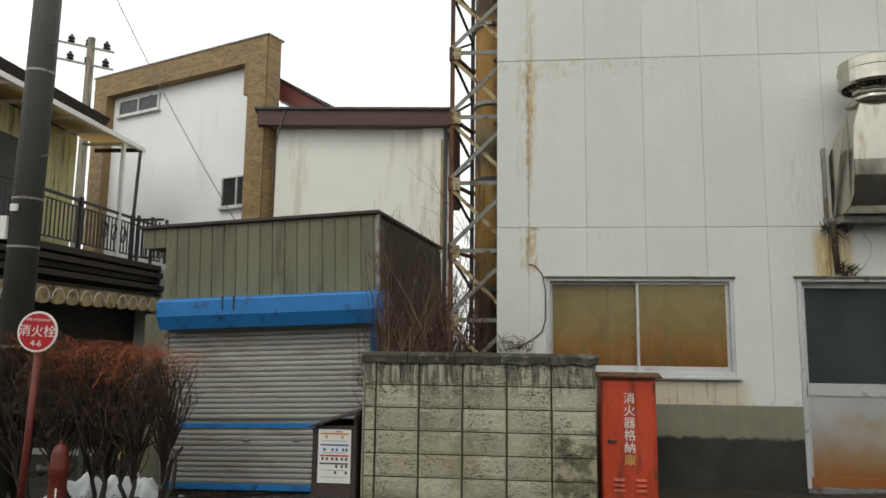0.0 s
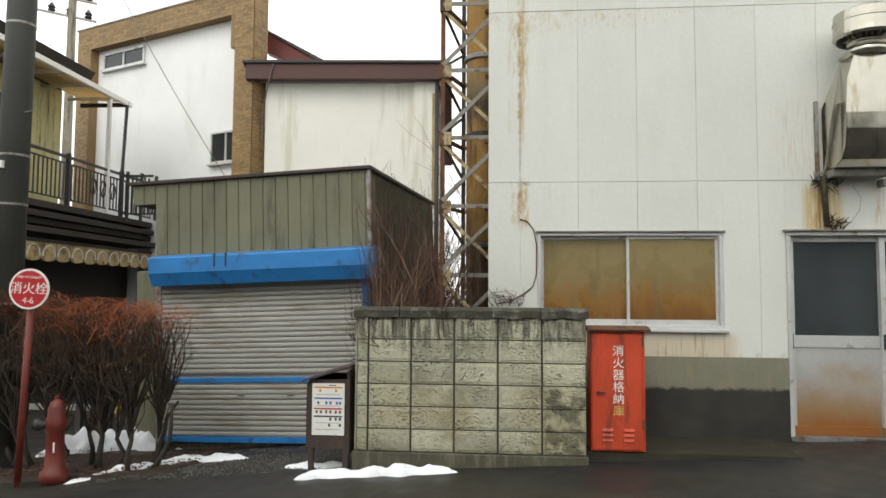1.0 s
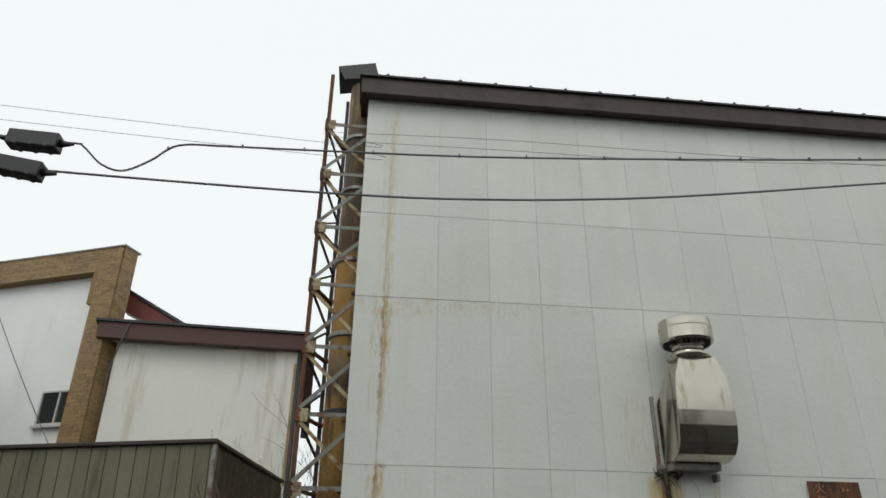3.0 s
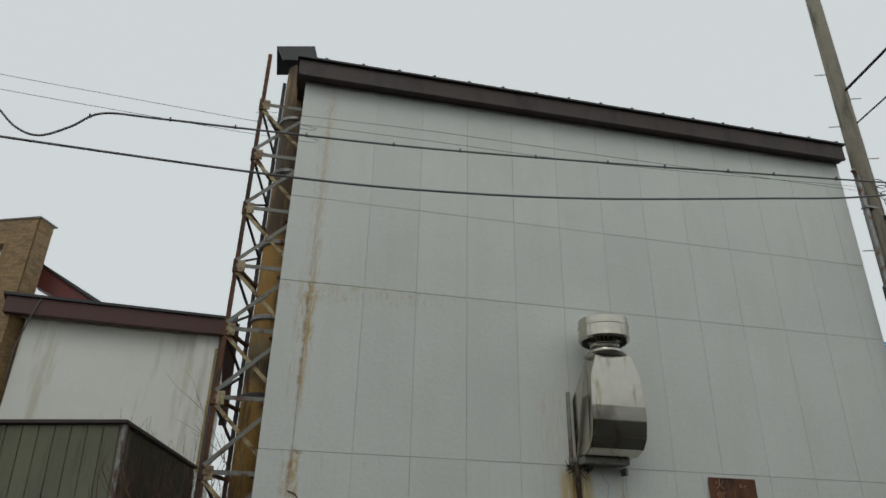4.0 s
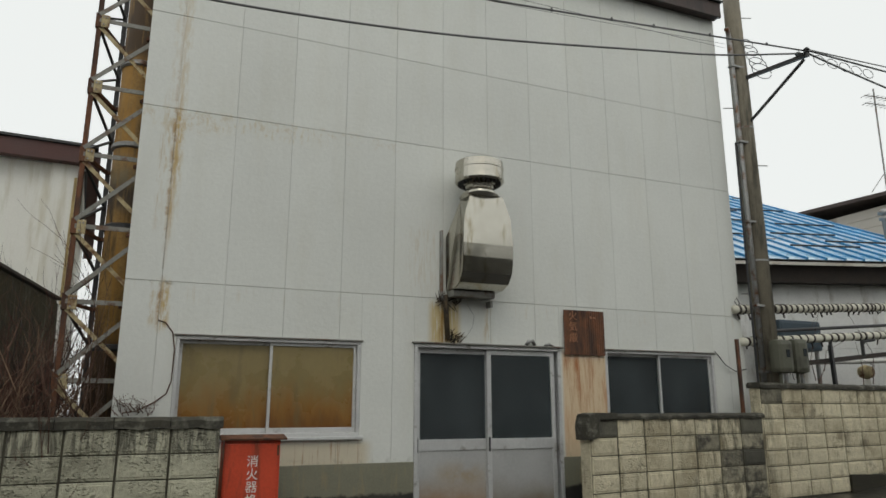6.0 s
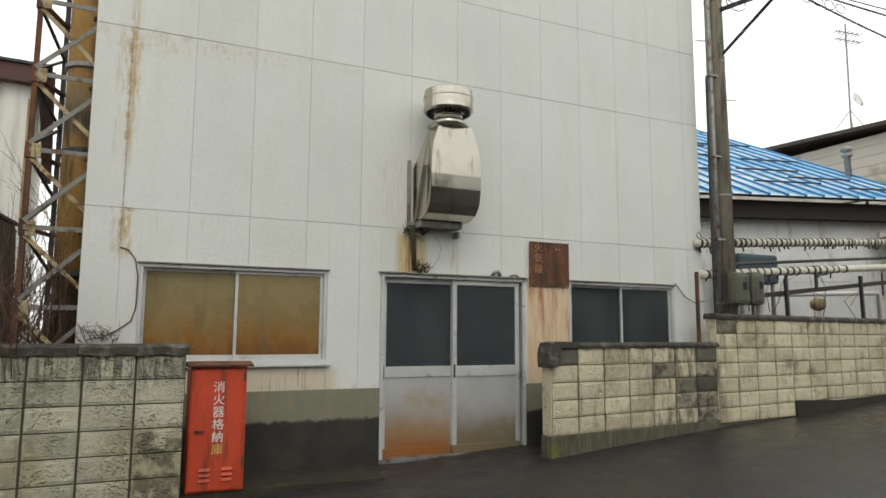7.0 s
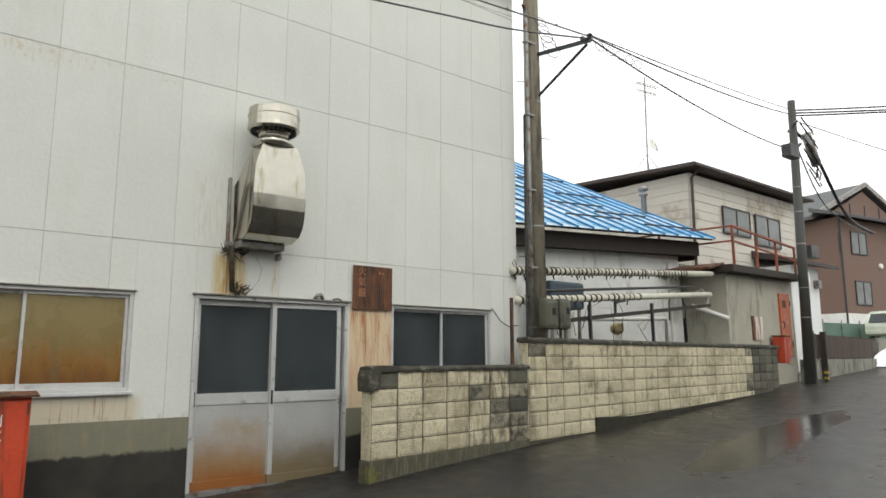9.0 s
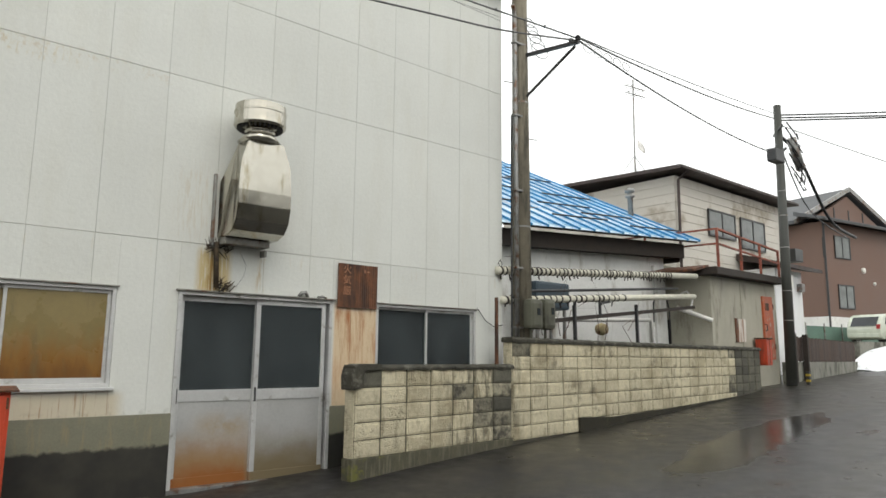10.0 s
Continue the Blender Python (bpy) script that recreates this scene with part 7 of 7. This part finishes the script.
part("dish", bm, white_paint, ant, "small white satellite dish", smooth=True)

# ---- brown house, raised lot, car ----
brown_siding = surface("brown_house_siding", (0.17, 0.105, 0.082), 0.7, vary=0.08, fine=25, coarse=0.7, bump=0.05)
slate = surface("grey_shingle_roof", (0.11, 0.115, 0.12), 0.8, vary=0.3, fine=12, coarse=2, bump=0.3)


def brown_house():
    t = thing("brown_house", Matrix.Translation((43.8, 9.1, -0.43)) @ Euler((0, 0, radians(-10))).to_matrix().to_4x4() @ Matrix.Scale(1.27, 4), "brown two-storey house with a grey gabled roof", "house")
    part("wall", B((0, 9, 0, 7, 2.0, 8.05)), brown_siding, t)
    part("foundation", B((-0.04, 9, -0.04, 7, 2.0, 3.55)), panel_grey, t)
    bm = bmesh.new()
    prism(bm, [(-0.6, 8.02), (-0.6, 8.18), (4.1, 10.35), (9.0, 8.18), (9.0, 8.02), (4.1, 10.15)], 0.9, 7.5, "y")
    roof = part("roof", bm, slate, t, "grey shingle gable roof")
    bm = bmesh.new()
    prism(bm, [(0.3, 8.1), (4.1, 9.95), (8.0, 8.1)], 1.0, 1.2, "y")
    part("gable", bm, brown_siding, t)
    bm = bmesh.new()
    prism(bm, [(-0.5, 8.02), (-0.5, 8.14), (1.0, 8.6), (1.0, 8.4)], -0.6, 9.4)
    part("skirt_roof", bm, slate, t)
    for a, b in (((-0.7, 0.85, 8.1), (4.1, 0.85, 10.3)), ((9.0, 0.85, 8.1), (4.1, 0.85, 10.3))):
        bm = bmesh.new()
        beam(bm, a, b, 0.12, 0.22)
        part("barge_board", bm, galv, t)
    part("gutter", B((-0.7, 9.4, -0.6, -0.48, 7.95, 8.08), bevel=0.02), dark_metal, t)
    for x in (2.8, 4.1, 5.4):
        part("gable_batten", B((x, x + 0.08, 0.97, 1.0, 8.3, 9.2)), dark_metal, t)
    framed_window(t, 0.9, 2.2, 6.35, 7.45, 0.0)
    framed_window(t, 0.95, 2.25, 3.95, 5.1, 0.0)
    bm = bmesh.new()
    bar(bm, (0.02, -0.06, 7.95), (0.02, -0.06, 2.3), 0.05, 8)
    part("downpipe", bm, dark_metal, t)
    bm = bmesh.new()
    lathe(bm, [(0.14, 0), (0.14, 0.08), (0.05, 0.12)], 12, pose(3.2, 0, 5.9, 90))
    part("vent", bm, white_paint, t)
    bm = bmesh.new()
    lathe(bm, [(0.08, 0), (0.08, 0.08), (0.03, 0.1)], 12, pose(4.1, 0, 5.3, 90))
    part("vent", bm, white_paint, t)
    framed_window(t, -0.02, 0.0, 6.3, 7.3, 0.0)


brown_house()
lot = bmesh.new()
prism(lot, [(30.6, 3.05), (90, -6.5), (90, 40), (30.6, 40)], -0.5, 2.3, "z")
solid("raised_lot", lot, concrete, "raised concrete parking lot above the street", kind="structure")
drift_snow = bmesh.new()
rnd = random.Random(6)
rows = []
for i in range(25):
    x = 29.1 + 0.5 * i
    yb = 2.7 - 0.16 * (x - 30.6)
    h = -0.14 + 0.2 * noise.noise((x * 0.7, 0, 0))
    rows.append([drift_snow.verts.new((x, yb - 0.9 + 0.3 * j, ground_z(x) + (1.0 + h) * math.sin(math.pi * min(1, j / 4 + 0.02) * 0.5) * min(1, 4 * i / 24 + 0.1) + 0.04 * noise.noise((x * 3, j, 1)))) for j in range(5)])
for a, b in zip(rows, rows[1:]):
    for j in range(4):
        drift_snow.faces.new((a[j], b[j], b[j + 1], a[j + 1]))
solid("snow_bank", drift_snow, snow_mat, "ploughed snow bank below the parking lot", "snow", smooth=True, kind="stuff")


def parked_car():
    t = thing("parked_car", pose(37.65, 4.5, 2.3, 0, 0, -12), "pale green-white compact hatchback parked on the lot", "car")
    paint = surface("pale_green_car_paint", (0.56, 0.6, 0.5), 0.25, vary=0.04, bump=0.0, coat=0.6)
    tyre = surface("tyre_rubber", (0.02, 0.02, 0.02), 0.85)
    side = [(0.0, 0.35), (0.0, 0.75), (0.06, 0.95), (0.35, 1.38), (0.6, 1.5), (1.7, 1.54), (2.2, 1.46), (2.85, 1.0), (3.55, 0.85), (3.72, 0.65), (3.72, 0.3), (0.3, 0.25)]
    bm = bmesh.new()
    prism(bm, side, 0.0, 1.66, "y")
    bmesh.ops.bevel(bm, geom=bm.edges[:], offset=0.07, segments=3, affect="EDGES", profile=0.6)
    part("body", bm, paint, t, smooth=True)
    for pts in ([(0.42, 0.98), (0.52, 1.32), (0.75, 1.42), (1.25, 1.44), (1.25, 0.98)], [(1.33, 0.98), (1.33, 1.44), (1.75, 1.45), (2.1, 1.38), (2.6, 1.0)]):
        bm = bmesh.new()
        prism(bm, pts, -0.012, 0.004, "y")
        part("side_window", bm, dark_pane, t)
    bm = bmesh.new()
    prism(bm, [(0.02, 0.9), (0.3, 1.36), (0.34, 1.36), (0.08, 0.9)], 0.2, 1.46, "y")
    part("rear_window", bm, dark_pane, t)
    part("tail_lamp", B((-0.02, 0.1, 0.02, 0.18, 0.75, 0.98), bevel=0.02), surface("tail_lamp_red", (0.4, 0.03, 0.03), 0.3), t)
    part("bumper", B((-0.05, 0.1, 0.05, 1.6, 0.35, 0.55), bevel=0.03), paint, t)
    for x in (0.68, 3.0):
        for y in (-0.02, 1.5):
            bm = bmesh.new()
            bar(bm, (x, y, 0.29), (x, y + 0.18, 0.29), 0.29, 24)
            w = part("wheel", bm, tyre, t, smooth=False)
            bm = bmesh.new()
            bar(bm, (x, y - 0.012, 0.29), (x, y, 0.29), 0.19, 18)
            part("rim", bm, alu, w)
    part("mirror", B((2.25, 2.4, -0.14, 0.0, 0.98, 1.12), bevel=0.03), paint, t)


parked_car()
fence = thing("board_fence", pose(19.9, 1.25, 0, 0, 0, 9), "brown board fence on a low concrete wall", "fence")
part("base_wall", B((0, 9.6, 0, 0.15, 0.0, 1.5), bevel=0.01), concrete, fence)
fence_wood = surface("brown_fence_board", (0.07, 0.045, 0.035), 0.8, vary=0.25, per_piece=0.25)
slat = mesh_of("slat", B((0, 0.14, 0.02, 0.05, 1.5, 2.2), bevel=0.004), fence_wood)
for k in range(62):
    part("slat", slat, fence_wood, fence).location = (0.05 + 0.15 * k, 0, 0.02 * (k % 3))
for u in (0.3, 1.6):
    part("post", B((u, u + 0.14, -0.16, -0.02, 0.0, 2.3), bevel=0.01), old_wood, fence)
net = thing("green_net_fence", pose(36.5, 7.2, 2.28, 0, 0, -9), "green mesh net fence on thin posts", "fence")
net_mat = surface("green_net", (0.12, 0.2, 0.16), 0.8, vary=0.2)
part("net", B((-0.5, 6.4, 0.0, 0.01, 0.05, 0.95)), net_mat, net)
for k in range(3):
    part("post", B((-0.5 + 1.6 * k, -0.44 + 1.6 * k, -0.04, 0.0, -0.05, 1.1)), galv, net)
marker = thing("striped_marker_post", pose(19.95, 0.72, 0.75), "short black and yellow marker post", "post")
part("post", B((0, 0.09, 0, 0.09, 0, 0.5), bevel=0.01), dark_metal, marker)
for k in range(3):
    part("stripe", B((-0.003, 0.093, -0.003, 0.093, 0.08 + 0.15 * k, 0.14 + 0.15 * k)), yellow, marker)

# plain fronts across the street, behind the camera
opposite = surface("plain_grey_fronts", (0.2, 0.195, 0.18), 0.8, vary=0.2, coarse=0.3)
for k, (x0, x1, h) in enumerate(((-40, -13, 5.2), (-12, -2, 6.4), (-1, 6, 4.6), (6.5, 17, 6.9), (17.5, 24, 6.0), (25, 60, 5.0))):
    bm = B((x0, x1, -19, -15.5, -1, h))
    if k == 3:
        prism(bm, [(9.2, 6.9), (10.4, 7.7), (12.2, 7.7), (13.2, 6.9)], -19, -15.5, "y")
    solid("wall_opposite_%d" % (k + 1), bm, opposite, "plain grey building front across the street", kind="structure")
